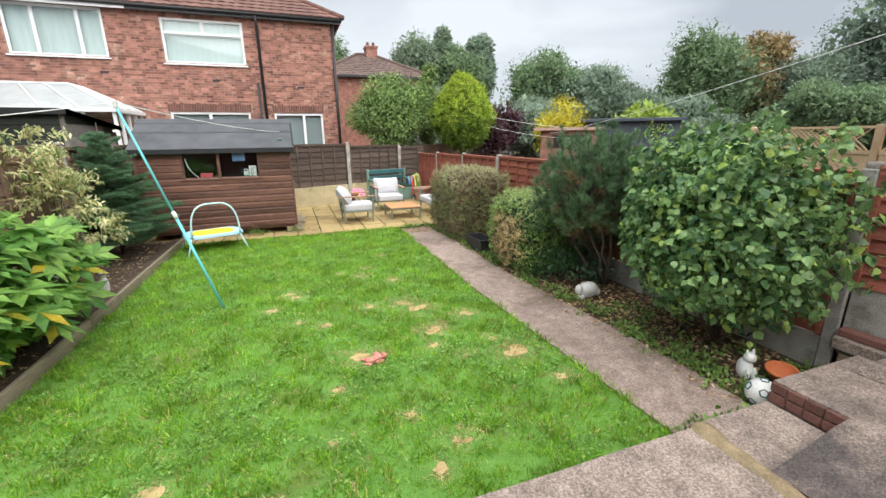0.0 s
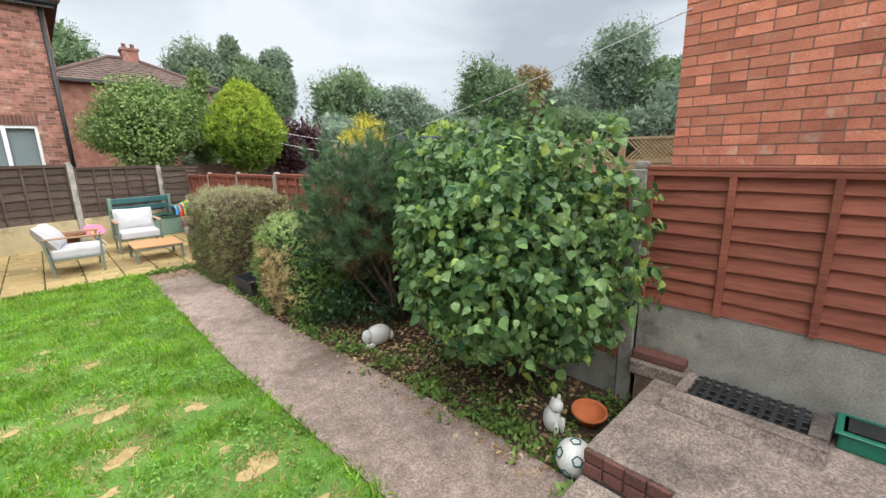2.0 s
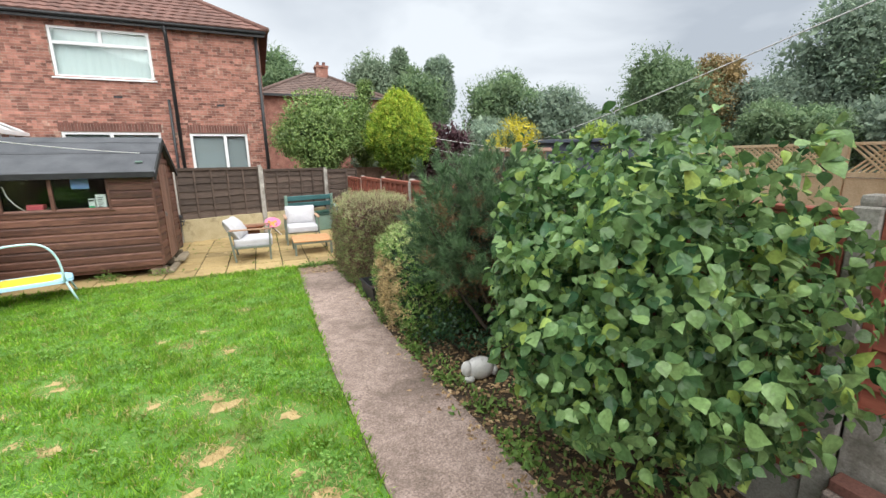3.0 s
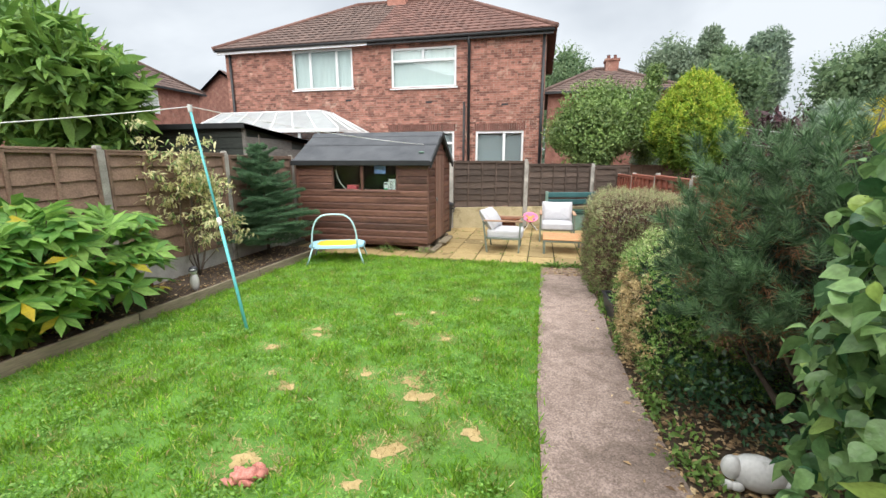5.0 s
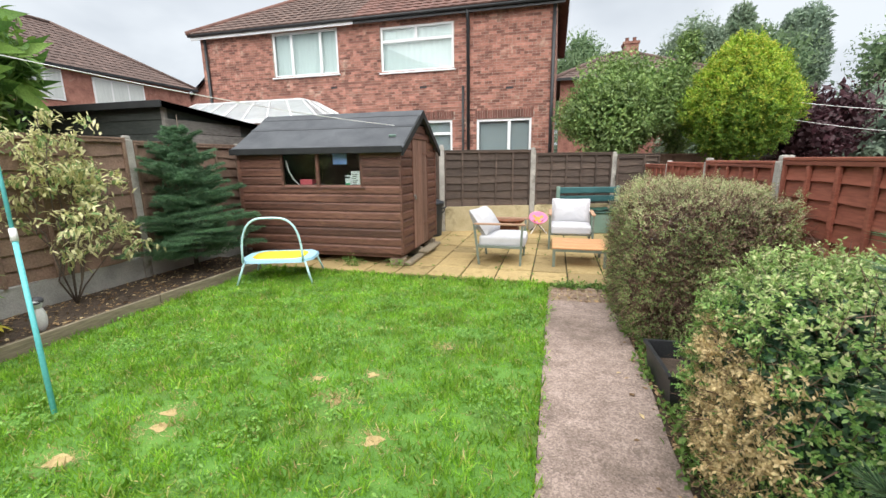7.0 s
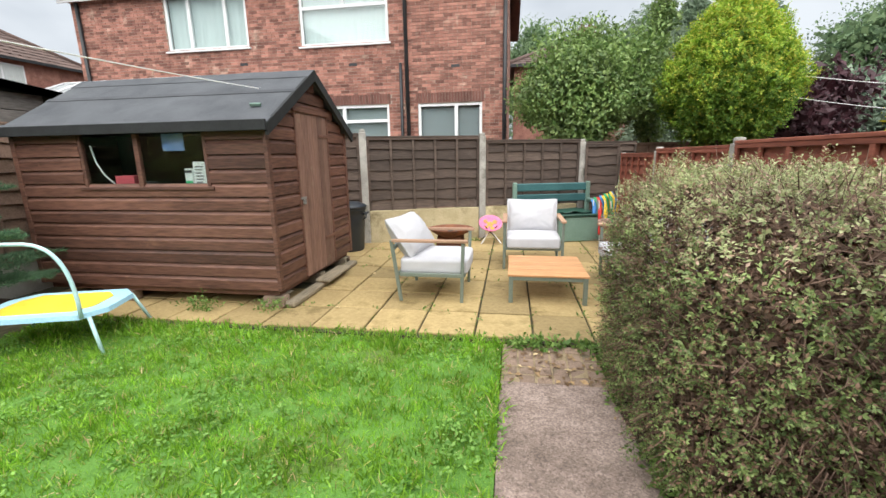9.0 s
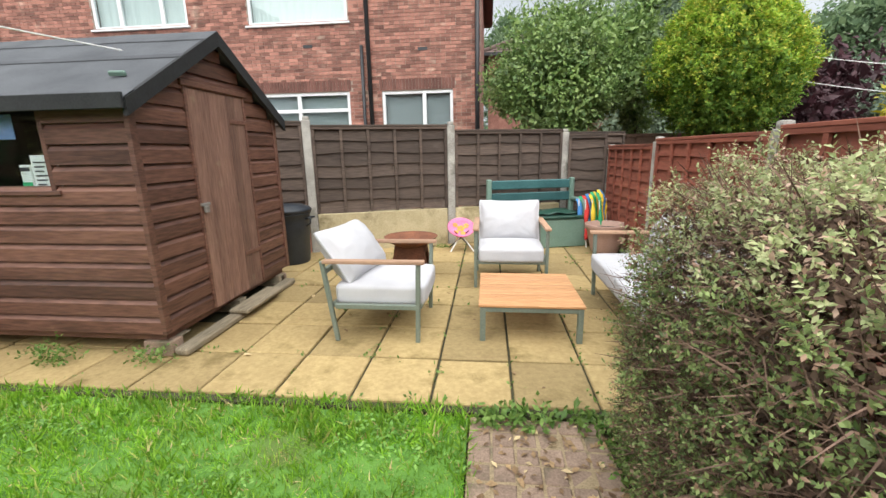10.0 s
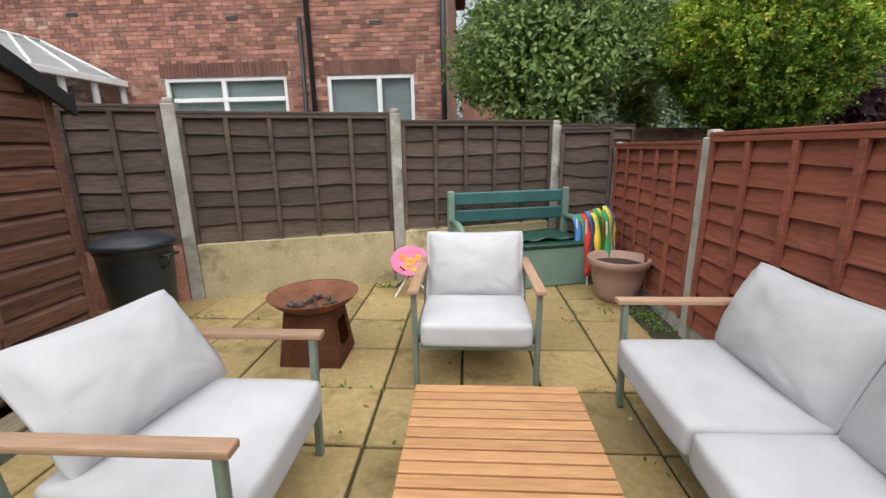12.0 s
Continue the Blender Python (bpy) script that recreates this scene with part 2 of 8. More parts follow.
M = {
    "soil": surface("soil", (0.035, 0.024, 0.016), (0.12, 0.085, 0.06), 0.95, 14, 120, 0.9, depth=0.03),
    "leaf_litter": surface("leaf_litter", (0.03, 0.022, 0.014), (0.11, 0.075, 0.045), 0.95, 20, 140, 0.9, depth=0.03),
    "turf": surface("turf", (0.075, 0.19, 0.025), (0.15, 0.32, 0.05), 0.9, 6, 90, 0.8, depth=0.02, stain=(0.12, 0.16, 0.035), stain_scale=1.6, stain_at=0.56),
    "dry_turf": surface("dry_turf", (0.36, 0.26, 0.115), (0.56, 0.43, 0.21), 0.95, 20, 150, 0.8),
    "path": surface("path_concrete", (0.212, 0.157, 0.131), (0.40, 0.308, 0.264), 0.92, 9, 60, 0.8, stain=(0.155, 0.115, 0.092), stain_scale=1.1, stain_at=0.53, chips=0.32, chip_scale=120),
    "terrace": surface("terrace_concrete", (0.17, 0.132, 0.112), (0.36, 0.29, 0.248), 0.92, 7, 55, 0.9, stain=(0.085, 0.072, 0.067), stain_scale=0.95, stain_at=0.48, chips=0.38, chip_scale=120),
    "strip": surface("sandy_mortar", (0.20, 0.15, 0.085), (0.36, 0.28, 0.17), 0.95, 14, 110, 0.8, stain=(0.13, 0.11, 0.075), stain_scale=4, stain_at=0.56),
    "slab": surface("sandstone_slab", (0.29, 0.208, 0.09), (0.41, 0.306, 0.14), 0.85, 3, 30, 0.3, each=0.22, stain=(0.20, 0.142, 0.052), stain_scale=3.0, stain_at=0.53, chips=0.05, chip_scale=160),
    "joint": surface("mossy_joint", (0.03, 0.028, 0.016), (0.09, 0.085, 0.04), 0.95, 10, 90, 0.6),
    "paver": surface("paver", (0.19, 0.13, 0.095), (0.35, 0.25, 0.185), 0.9, 9, 100, 0.4, stain=(0.08, 0.08, 0.04), stain_scale=3, stain_at=0.58),
    "concrete": surface("post_concrete", (0.24, 0.23, 0.205), (0.47, 0.45, 0.41), 0.9, 6, 90, 0.4, stain=(0.12, 0.115, 0.09), stain_scale=2.5, stain_at=0.56),
    "render": surface("cream_render", (0.42, 0.35, 0.20), (0.60, 0.515, 0.33), 0.9, 4, 60, 0.5, stain=(0.24, 0.195, 0.10), stain_scale=2.6, stain_at=0.56),
    "red_fence": surface("red_brown_fence", (0.19, 0.055, 0.034), (0.335, 0.108, 0.068), 0.75, 5, 60, 0.35, stretch=(0.12, 1, 1), each=0.14, stain=(0.14, 0.05, 0.034), stain_scale=2, stain_at=0.6),
    "brown_fence": surface("dark_brown_fence", (0.045, 0.031, 0.024), (0.115, 0.083, 0.065), 0.85, 5, 60, 0.6, stretch=(0.12, 1, 1), each=0.28, stain=(0.14, 0.12, 0.105), stain_scale=3.4, stain_at=0.64),
    "mid_fence": surface("brown_fence", (0.15, 0.095, 0.068), (0.29, 0.19, 0.14), 0.85, 5, 60, 0.4, stretch=(1, 0.12, 1), each=0.18),
    "shed_board": surface("brown_shed_board", (0.06, 0.025, 0.017), (0.178, 0.083, 0.057), 0.6, 6, 70, 0.5, stretch=(0.12, 0.3, 1), each=0.24, stain=(0.22, 0.115, 0.07), stain_scale=5.0, stain_at=0.63),
    "shed_door": surface("brown_shed_door", (0.12, 0.06, 0.043), (0.265, 0.15, 0.11), 0.7, 6, 70, 0.5, stretch=(1, 1, 0.1), each=0.2, stain=(0.27, 0.20, 0.13), stain_scale=2.6, stain_at=0.62),
    "pale_concrete": surface("pale_board_concrete", (0.33, 0.325, 0.30), (0.56, 0.55, 0.51), 0.9, 5, 90, 0.35, stain=(0.22, 0.22, 0.18), stain_scale=2.2, stain_at=0.6),
    "black_felt": surface("black_felt_edge", (0.008, 0.009, 0.010), (0.022, 0.024, 0.026), 0.75, 6, 90, 0.3),
    "felt": surface("roofing_felt", (0.045, 0.049, 0.056), (0.09, 0.096, 0.106), 0.9, 3, 200, 0.4, stain=(0.085, 0.09, 0.095), stain_scale=1.4, stain_at=0.6),
    "black": surface("black_plastic", (0.012, 0.013, 0.015), (0.028, 0.03, 0.033), 0.5, 6, 90, 0.1),
    "bin": surface("dark_blue_plastic", (0.012, 0.016, 0.022), (0.03, 0.037, 0.047), 0.45, 5, 90, 0.1),
    "brick_a": surface("old_brick", (0.18, 0.078, 0.06), (0.42, 0.205, 0.155), 0.9, 4, 80, 0.4, each=0.45, island=True, stain=(0.50, 0.36, 0.28), stain_scale=2.2, stain_at=0.59),
    "brick_b": surface("orange_red_brick", (0.50, 0.165, 0.10), (0.80, 0.33, 0.205), 0.9, 4, 80, 0.4, each=0.3, island=True, stain=(0.66, 0.47, 0.36), stain_scale=6.0, stain_at=0.585),
    "brick_one": surface("single_old_brick", (0.18, 0.078, 0.06), (0.42, 0.205, 0.155), 0.9, 4, 80, 0.4, each=0.45, stain=(0.50, 0.36, 0.28), stain_scale=2.2, stain_at=0.59),
    "brick_two": surface("single_orange_red_brick", (0.50, 0.165, 0.10), (0.80, 0.33, 0.205), 0.9, 4, 80, 0.4, each=0.3, stain=(0.66, 0.47, 0.36), stain_scale=6.0, stain_at=0.585),
    "soldier": surface("dark_soldier_brick", (0.10, 0.045, 0.035), (0.2, 0.09, 0.07), 0.9, 4, 80, 0.4, each=0.25, island=True),
    "mortar": surface("mortar", (0.32, 0.26, 0.21), (0.48, 0.40, 0.34), 0.95, 6, 90, 0.4),
    "roof_brown": surface("brown_roof_tile", (0.075, 0.05, 0.043), (0.16, 0.105, 0.088), 0.85, 5, 60, 0.3, each=0.2, island=True),
    "roof_red": surface("red_brown_roof_tile", (0.10, 0.052, 0.043), (0.19, 0.098, 0.078), 0.85, 5, 60, 0.3, each=0.22, island=True),
    "upvc": surface("white_upvc", (0.70, 0.71, 0.72), (0.82, 0.83, 0.84), 0.4, 3, 40, 0.03, each=0.03),
    "curtain": surface("net_curtain", (0.50, 0.54, 0.53), (0.66, 0.70, 0.68), 0.9, 3, 40, 0.2, stretch=(8, 1, 0.3), each=0.05),
    "blind": surface("grey_blind", (0.22, 0.24, 0.25), (0.34, 0.36, 0.37), 0.8, 3, 40, 0.1, stretch=(0.3, 1, 30), each=0.05),
    # near black: the dimness of unlit rooms is put into this colour
    "room_shade": surface("room_shade", (0.012, 0.012, 0.012), (0.03, 0.028, 0.026), 0.9, 3, 20, 0.0),
    "conserv": surface("polycarbonate_roof", (0.52, 0.55, 0.56), (0.65, 0.68, 0.69), 0.35, 3, 50, 0.05),
    "glass": glass("window_glass"),
    "dark_board": surface("dark_green_board", (0.022, 0.028, 0.024), (0.055, 0.062, 0.055), 0.8, 5, 60, 0.4, stretch=(0.2, 0.2, 1)),
    "grey_board": surface("weathered_board", (0.12, 0.11, 0.10), (0.24, 0.22, 0.20), 0.9, 5, 60, 0.4, stretch=(0.2, 0.2, 1)),
    "timber": surface("edging_timber", (0.15, 0.125, 0.085), (0.32, 0.265, 0.185), 0.9, 6, 70, 0.5, stretch=(1, 0.12, 1)),
    "trellis": surface("pale_timber", (0.60, 0.46, 0.26), (0.78, 0.64, 0.42), 0.8, 6, 70, 0.3, stretch=(1, 0.2, 1)),
    "blue_roof": surface("blue_grey_cladding", (0.03, 0.04, 0.06), (0.06, 0.075, 0.1), 0.6, 4, 50, 0.1),
    "bark": surface("bark", (0.06, 0.045, 0.035), (0.17, 0.135, 0.105), 0.95, 12, 80, 0.9, stretch=(1, 1, 0.3)),
    "pale_bark": surface("pale_stem", (0.22, 0.18, 0.12), (0.38, 0.32, 0.23), 0.9, 12, 80, 0.5),
}


# ---- mesh helpers ----
def thing(name, x, y, z, rz=0, label="", category="", group="", kind=""):
    ob = new(name)
    ob.matrix_world = pose(x, y, z, 0, 0, rz)
    ob.empty_display_size = 0.1
    return tagged(ob, label, category, group, kind)


def part(name, bm, material, parent=None, label="", smooth=False):
    """Links a bmesh as one mesh object under a thing or a part."""
    me = bpy.data.meshes.new(name)
    bm.to_mesh(me)
    bm.free()
    if smooth:
        me.shade_smooth()
    me.materials.append(material)
    ob = new(name, me)
    ob.parent = parent
    if label:
        ob["label"] = label
    return ob


def raw(name, verts, faces, material, parent=None, label="", smooth=False):
    me = bpy.data.meshes.new(name)
    me.from_pydata(verts, [], faces)
    me.materials.append(material)
    if smooth:
        me.shade_smooth()
    ob = new(name, me)
    ob.parent = parent
    if label:
        ob["label"] = label
    return ob


def box(bm, x0, x1, y0, y1, z0, z1, bevel=0.0, m=None, seg=1):
    mat4 = Matrix.LocRotScale(((x0 + x1) / 2, (y0 + y1) / 2, (z0 + z1) / 2), None, (abs(x1 - x0), abs(y1 - y0), abs(z1 - z0)))
    got = bmesh.ops.create_cube(bm, size=1, matrix=mat4)["verts"]
    if bevel:
        edges = list({e for v in got for e in v.link_edges})
        made = bmesh.ops.bevel(bm, geom=edges, offset=bevel, segments=seg, profile=0.6, affect="EDGES")
        got = list({v for f in made["faces"] for v in f.verts} | {v for v in got if v.is_valid})
    if m is not None:
        bmesh.ops.transform(bm, matrix=m, verts=got)
    return got


def boxed(x0, x1, y0, y1, z0, z1, bevel=0.0, m=None, seg=1):
    bm = bmesh.new()
    box(bm, x0, x1, y0, y1, z0, z1, bevel, m, seg)
    return bm


def tube(bm, pts, radius, sides=8, cap=True):
    """A round bar along a list of points; radius is one number or one for each point."""
    pts = [Vector(p) for p in pts]
    rad = radius if isinstance(radius, (list, tuple)) else [radius] * len(pts)
    rings, up = [], None
    for i, p in enumerate(pts):
        d = (pts[min(i + 1, len(pts) - 1)] - pts[max(i - 1, 0)]).normalized()
        if up is None:
            up = d.orthogonal().normalized()
        up = (up - d * up.dot(d)).normalized()
        side = d.cross(up)
        rings.append([bm.verts.new(p + rad[i] * (math.cos(2 * math.pi * k / sides) * up + math.sin(2 * math.pi * k / sides) * side)) for k in range(sides)])
    for a, b in zip(rings, rings[1:]):
        for k in range(sides):
            bm.faces.new((a[k], a[(k + 1) % sides], b[(k + 1) % sides], b[k]))
    if cap:
        bm.faces.new(rings[0][::-1])
        bm.faces.new(rings[-1])
    return bm


def lathe(bm, profile, sides=24, cx=0, cy=0, close=True):
    """Turns a list of (radius, z) about the upright axis."""
    rings = [[bm.verts.new((cx + r * math.cos(2 * math.pi * k / sides), cy + r * math.sin(2 * math.pi * k / sides), z)) for k in range(sides)] for r, z in profile]
    for a, b in zip(rings, rings[1:]):
        for k in range(sides):
            bm.faces.new((a[k], a[(k + 1) % sides], b[(k + 1) % sides], b[k]))
    if close:
        bm.faces.new(rings[0][::-1])
        bm.faces.new(rings[-1])
    return bm


def sheet(name, outline, z0, z1, material, kind="structure", label="", category=""):
    """A flat slab over an outline of (x, y), from z0 to z1."""
    bm = bmesh.new()
    low = [bm.verts.new((x, y, z0)) for x, y in outline]
    top = [bm.verts.new((x, y, z1)) for x, y in outline]
    bm.faces.new(top)
    bm.faces.new(low[::-1])
    for i in range(len(outline)):
        j = (i + 1) % len(outline)
        bm.faces.new((low[i], low[j], top[j], top[i]))
    bmesh.ops.recalc_face_normals(bm, faces=bm.faces)
    return tagged(part(name, bm, material), label, category, "", kind)


rng = np.random.default_rng(7)

# ---- ground, lawn, path, terrace ----
bm = bmesh.new()
bmesh.ops.create_grid(bm, x_segments=8, y_segments=8, size=400)
tagged(part("ground", bm, M["leaf_litter"]), "dark earth with leaf litter", "ground", "", "structure").location = (0, 0, -0.05)

LAWN = [(-0.98, 1.96), (3.43, 1.96), (3.31, 5.0), (3.31, 9.0), (0.9, 9.02), (-0.72, 9.02)]
lawn = sheet("lawn", LAWN, -0.04, 0.0, M["turf"], label="green lawn with dry yellow patches", category="lawn")
PATH_EDGE = [(3.435, 1.98), (4.2, 1.98), (4.2, 3.0), (4.12, 4.2), (4.03, 5.2), (4.01, 6.2), (4.04, 7.0), (4.01, 7.8), (3.95, 8.45), (3.315, 8.45), (3.315, 5.0)]
sheet("path", PATH_EDGE, -0.05, 0.012, M["path"], label="worn pinkish grey concrete garden path", category="path")
sheet("border_bed_right", [(4.205, 1.98), (5.2, 1.98), (5.2, 9.0), (3.985, 9.0), (3.955, 8.45), (4.015, 7.8), (4.045, 7.0), (4.015, 6.2), (4.035, 5.2), (4.125, 4.2), (4.205, 3.0)], -0.05, 0.0, M["leaf_litter"], label="soil bed with dead leaves along the fence", category="flower bed")
sheet("border_bed_left", [(-1.82, 1.5), (-1.03, 1.5), (-0.77, 9.3), (-1.82, 9.3)], -0.05, 0.06, M["soil"], label="dark soil bed behind timber edging", category="flower bed")

terrace = thing("terrace", 0, 0, 0, label="raised rough concrete terrace with a step", category="terrace", kind="structure")
bm = bmesh.new()
edge_ = [(-1.8, 2.0)] + [(-1.4 + 0.3 * k, 2.0 + 0.012 * noise.noise(Vector((k * 0.9, 3.0, 0)))) for k in range(16)] + [(3.46, 2.0)]
top_ = [bm.verts.new((x, y, 0.15)) for x, y in edge_]
low_ = [bm.verts.new((x, y + 0.012, -0.05)) for x, y in edge_]
far_ = [bm.verts.new((x, -6.0, 0.15)) for x in (3.46, -1.8)]
bm.faces.new(top_ + far_)
for k in range(len(edge_) - 1):
    bm.faces.new((low_[k], low_[k + 1], top_[k + 1], top_[k]))
bmesh.ops.recalc_face_normals(bm, faces=bm.faces)
part("slab", bm, M["terrace"], terrace)
# worn mortar strip, lumpy and low, tapering towards the house
bm = bmesh.new()
rows_ = []
for k in range(29):
    t = k / 28
    y = 2.03 - 1.25 * t
    mid = 3.47 - 0.03 * math.sin(2.2 * t) + 0.012 * noise.noise(Vector((t * 9, 0, 0)))
    hw = 0.085 * (1 - 0.35 * t) * (0.8 + 0.5 * noise.noise(Vector((t * 7, 5, 0)))) * (0.55 if k in (0, 28) else 1)
    rows_.append([bm.verts.new((mid + hw * u, y + 0.01 * noise.noise(Vector((t * 20, u * 3, 1))), 0.146 + h * (1 - 0.55 * t) * (0.2 if k in (0, 28) else 1) + 0.006 * noise.noise(Vector((t * 30, u * 4, 2))))) for u, h in ((-1.0, 0.0), (-0.72, 0.022), (-0.3, 0.036), (0.15, 0.038), (0.6, 0.026), (1.0, 0.0))])
for a_, b_ in zip(rows_, rows_[1:]):
    for k in range(5):
        bm.faces.new((a_[k], a_[k + 1], b_[k + 1], b_[k]))
bm.faces.new(rows_[0] + [bm.verts.new((3.53, 2.035, -0.05)), bm.verts.new((3.41, 2.035, -0.05))])
bmesh.ops.recalc_face_normals(bm, faces=bm.faces)
part("mortar_strip", bm, M["strip"], terrace, "worn sandy mortar strip", smooth=True)
part("landing", boxed(3.46, 4.13, 1.5, 2.03, -0.05, 0.152, 0.012), M["terrace"], terrace)
# upper landing: level by the fence, running down as a ramp to the main slab
bm = bmesh.new()
def ramp_z(x):
    k = min(1.0, max(0.0, (x - 3.5) / 0.65))
    return 0.153 + 0.15 * k * k * (3 - 2 * k)
cols_ = [3.5 + 0.0649 * k for k in range(11)] + [4.151, 4.5, 5.18]
top_ = [bm.verts.new((x, 1.6 if x < 4.15 else 2.02, ramp_z(x))) for x in cols_]
far_ = [bm.verts.new((x, -6.0, ramp_z(x))) for x in cols_]
for k in range(len(cols_) - 1):
    bm.faces.new((far_[k], far_[k + 1], top_[k + 1], top_[k]))
low_ = [bm.verts.new((v.co.x, v.co.y, -0.05)) for v in top_]
for k in range(len(cols_) - 1):
    bm.faces.new((top_[k], top_[k + 1], low_[k + 1], low_[k]))
bmesh.ops.recalc_face_normals(bm, faces=bm.faces)
part("upper_landing", bm, M["terrace"], terrace)

# timber edging of the left bed
edging = thing("lawn_edging", -1.0, 1.6, 0, label="weathered timber board edging", category="edging", kind="structure")
for i in range(4):
    a, b = (-1.0 + 0.058 * i, 1.6 + 1.92 * i), (-1.0 + 0.058 * (i + 1), 1.6 + 1.92 * (i + 1))
    p = part("board", boxed(-0.02, 0.02, 0, 1.91, -0.04, 0.12, 0.004), M["timber"], edging)
    p.matrix_local = pose(a[0] + 1.0, a[1] - 1.6, 0, 0, 0, -1.73)


# ---- patio ----
patio = thing("patio", 0, 0, 0, label="buff sandstone paving slabs with mossy joints", category="patio", kind="structure")
part("bedding", boxed(-1.8, 5.18, 9.02, 13.9, -0.05, 0.012), M["joint"], patio)
SX, SY, X0, Y0 = 0.458, 0.493, 3.095, 9.07
slab_mesh = None
for i in range(-10, 5):
    for j in range(10):
        x, y = X0 + SX * i, Y0 + SY * j
        if x < -1.8 or x + SX > 5.2 or (x < 0.9 and 9.7 < y < 10.9):
            continue
        if slab_mesh is None:
            slab = part("slab", boxed(-SX / 2 + 0.008, SX / 2 - 0.008, -SY / 2 + 0.008, SY / 2 - 0.008, -0.03, 0.0, 0.006), M["slab"], patio)
            slab_mesh = slab.data
        else:
            slab = new("slab", slab_mesh)
            slab.parent = patio
        slab.matrix_local = pose(x + SX / 2, y + SY / 2, 0.03 + rng.uniform(-0.004, 0.004), rng.uniform(-0.35, 0.35), rng.uniform(-0.35, 0.35), rng.uniform(-0.4, 0.4))

# small pavers between path and patio
strip = thing("paver_strip", 3.32, 8.45, 0, label="small square pavers with weeds in the joints", category="paving", kind="structure")
part("bedding", boxed(0, 0.66, 0, 0.55, -0.05, 0.002), M["strip"], strip)
paver_mesh = None
for i in range(6):
    for j in range(5):
        if paver_mesh is None:
            pv = part("paver", boxed(-0.05, 0.05, -0.05, 0.05, -0.03, 0.008, 0.006), M["paver"], strip)
            paver_mesh = pv.data
        else:
            pv = new("paver", paver_mesh)
            pv.parent = strip
        pv.matrix_local = pose(0.055 + 0.11 * i, 0.055 + 0.11 * j, rng.uniform(-0.006, 0.004), rng.uniform(-2, 2), rng.uniform(-2, 2), rng.uniform(-2, 2))


# ---- fences ----
def lap_board_mesh(length, height, seed, wave=0.015):
    """A waney lap board: thin, leaning out at its lower edge, which waves."""
    r = np.random.default_rng(seed)
    n = 14
    bm = bmesh.new()
    cols = []
    for k in range(n + 1):
        x = length * k / n
        w = wave * math.sin(2.1 * k / n * math.pi * r.uniform(0.9, 1.1) + seed) + r.uniform(-0.27, 0.27) * wave
        cols.append([bm.verts.new((x, -0.006, height)), bm.verts.new((x, -0.036, w - 0.012)), bm.verts.new((x, -0.022, w - 0.016)), bm.verts.new((x, 0.002, height))])
    for a, b in zip(cols, cols[1:]):
        for q in range(4):
            bm.faces.new((a[q], b[q], b[(q + 1) % 4], a[(q + 1) % 4]))
    bm.faces.new(cols[0])
    bm.faces.new(cols[-1][::-1])
    bmesh.ops.recalc_face_normals(bm, faces=bm.faces)
    return bm


BOARDS = {}


def fence_panel(p, q, z0, z1, material, label, step=0.125, battens=5, cap=True):
    """A lap panel from p to q, seen from the side on the right hand of p to q."""
    dx, dy = q[0] - p[0], q[1] - p[1]
    length = math.hypot(dx, dy)
    fp = thing("garden_fence", p[0], p[1], z0, math.degrees(math.atan2(dy, dx)), label, "fence", "fence panels round the garden")
    h = z1 - z0
    n = max(3, round((h - 0.05) / step))
    st = (h - 0.05) / n
    for i in range(n):
        key = (round(length, 2), round(st, 3), material.name, i % 4)
        if key not in BOARDS:
            b = part("board", lap_board_mesh(length, st + 0.02, i % 4 + len(BOARDS), 0.006 if material is M["red_fence"] else 0.015), material, fp)
            BOARDS[key] = b.data
        else:
            b = new("board", BOARDS[key])
            b.parent = fp
        b.matrix_local = pose(0, 0, 0.015 + st * i)
    for k in range(battens):
        x = 0.02 + (length - 0.04) * k / (battens - 1)
        part("batten", boxed(x - 0.019, x + 0.019, -0.056, -0.03, 0, h - 0.03, 0.003), material, fp)
        if k not in (0, battens - 1):
            part("batten", boxed(x - 0.019, x + 0.019, 0.004, 0.02, 0, h - 0.03), material, fp)
    part("rail", boxed(0, length, -0.058, -0.027, h - 0.06, h - 0.028, 0.003), material, fp)
    if cap:
        part("cap", boxed(0, length, -0.062, 0.03, h - 0.026, h, 0.004), material, fp)
    return fp


def fence_post(x, y, z1, rz=0, w=0.1, label="weathered grey concrete fence post", material=None):
    bm = bmesh.new()
    box(bm, -w / 2, w / 2, -w / 2, w / 2, -0.05, z1 - 0.05, 0.008)
    box(bm, -w / 2 + 0.012, w / 2 - 0.012, -w / 2 + 0.012, w / 2 - 0.012, z1 - 0.055, z1, 0.02, seg=2)
    ob = part("fence_post", bm, material or M["concrete"])
    ob.matrix_world = pose(x, y, 0, 0, 0, rz)
    return tagged(ob, label, "fence post", "fence posts")


def gravel_board(p, q, z0, z1, material=None, label="grey concrete gravel board under the fence panel"):
    dx, dy = q[0] - p[0], q[1] - p[1]
    ob = part("gravel_board", boxed(0, math.hypot(dx, dy), -0.025, 0.025, z0, z1, 0.006), material or M["concrete"])
    ob.matrix_world = pose(p[0], p[1], 0, 0, 0, math.degrees(math.atan2(dy, dx)))
    return tagged(ob, label, "gravel board")


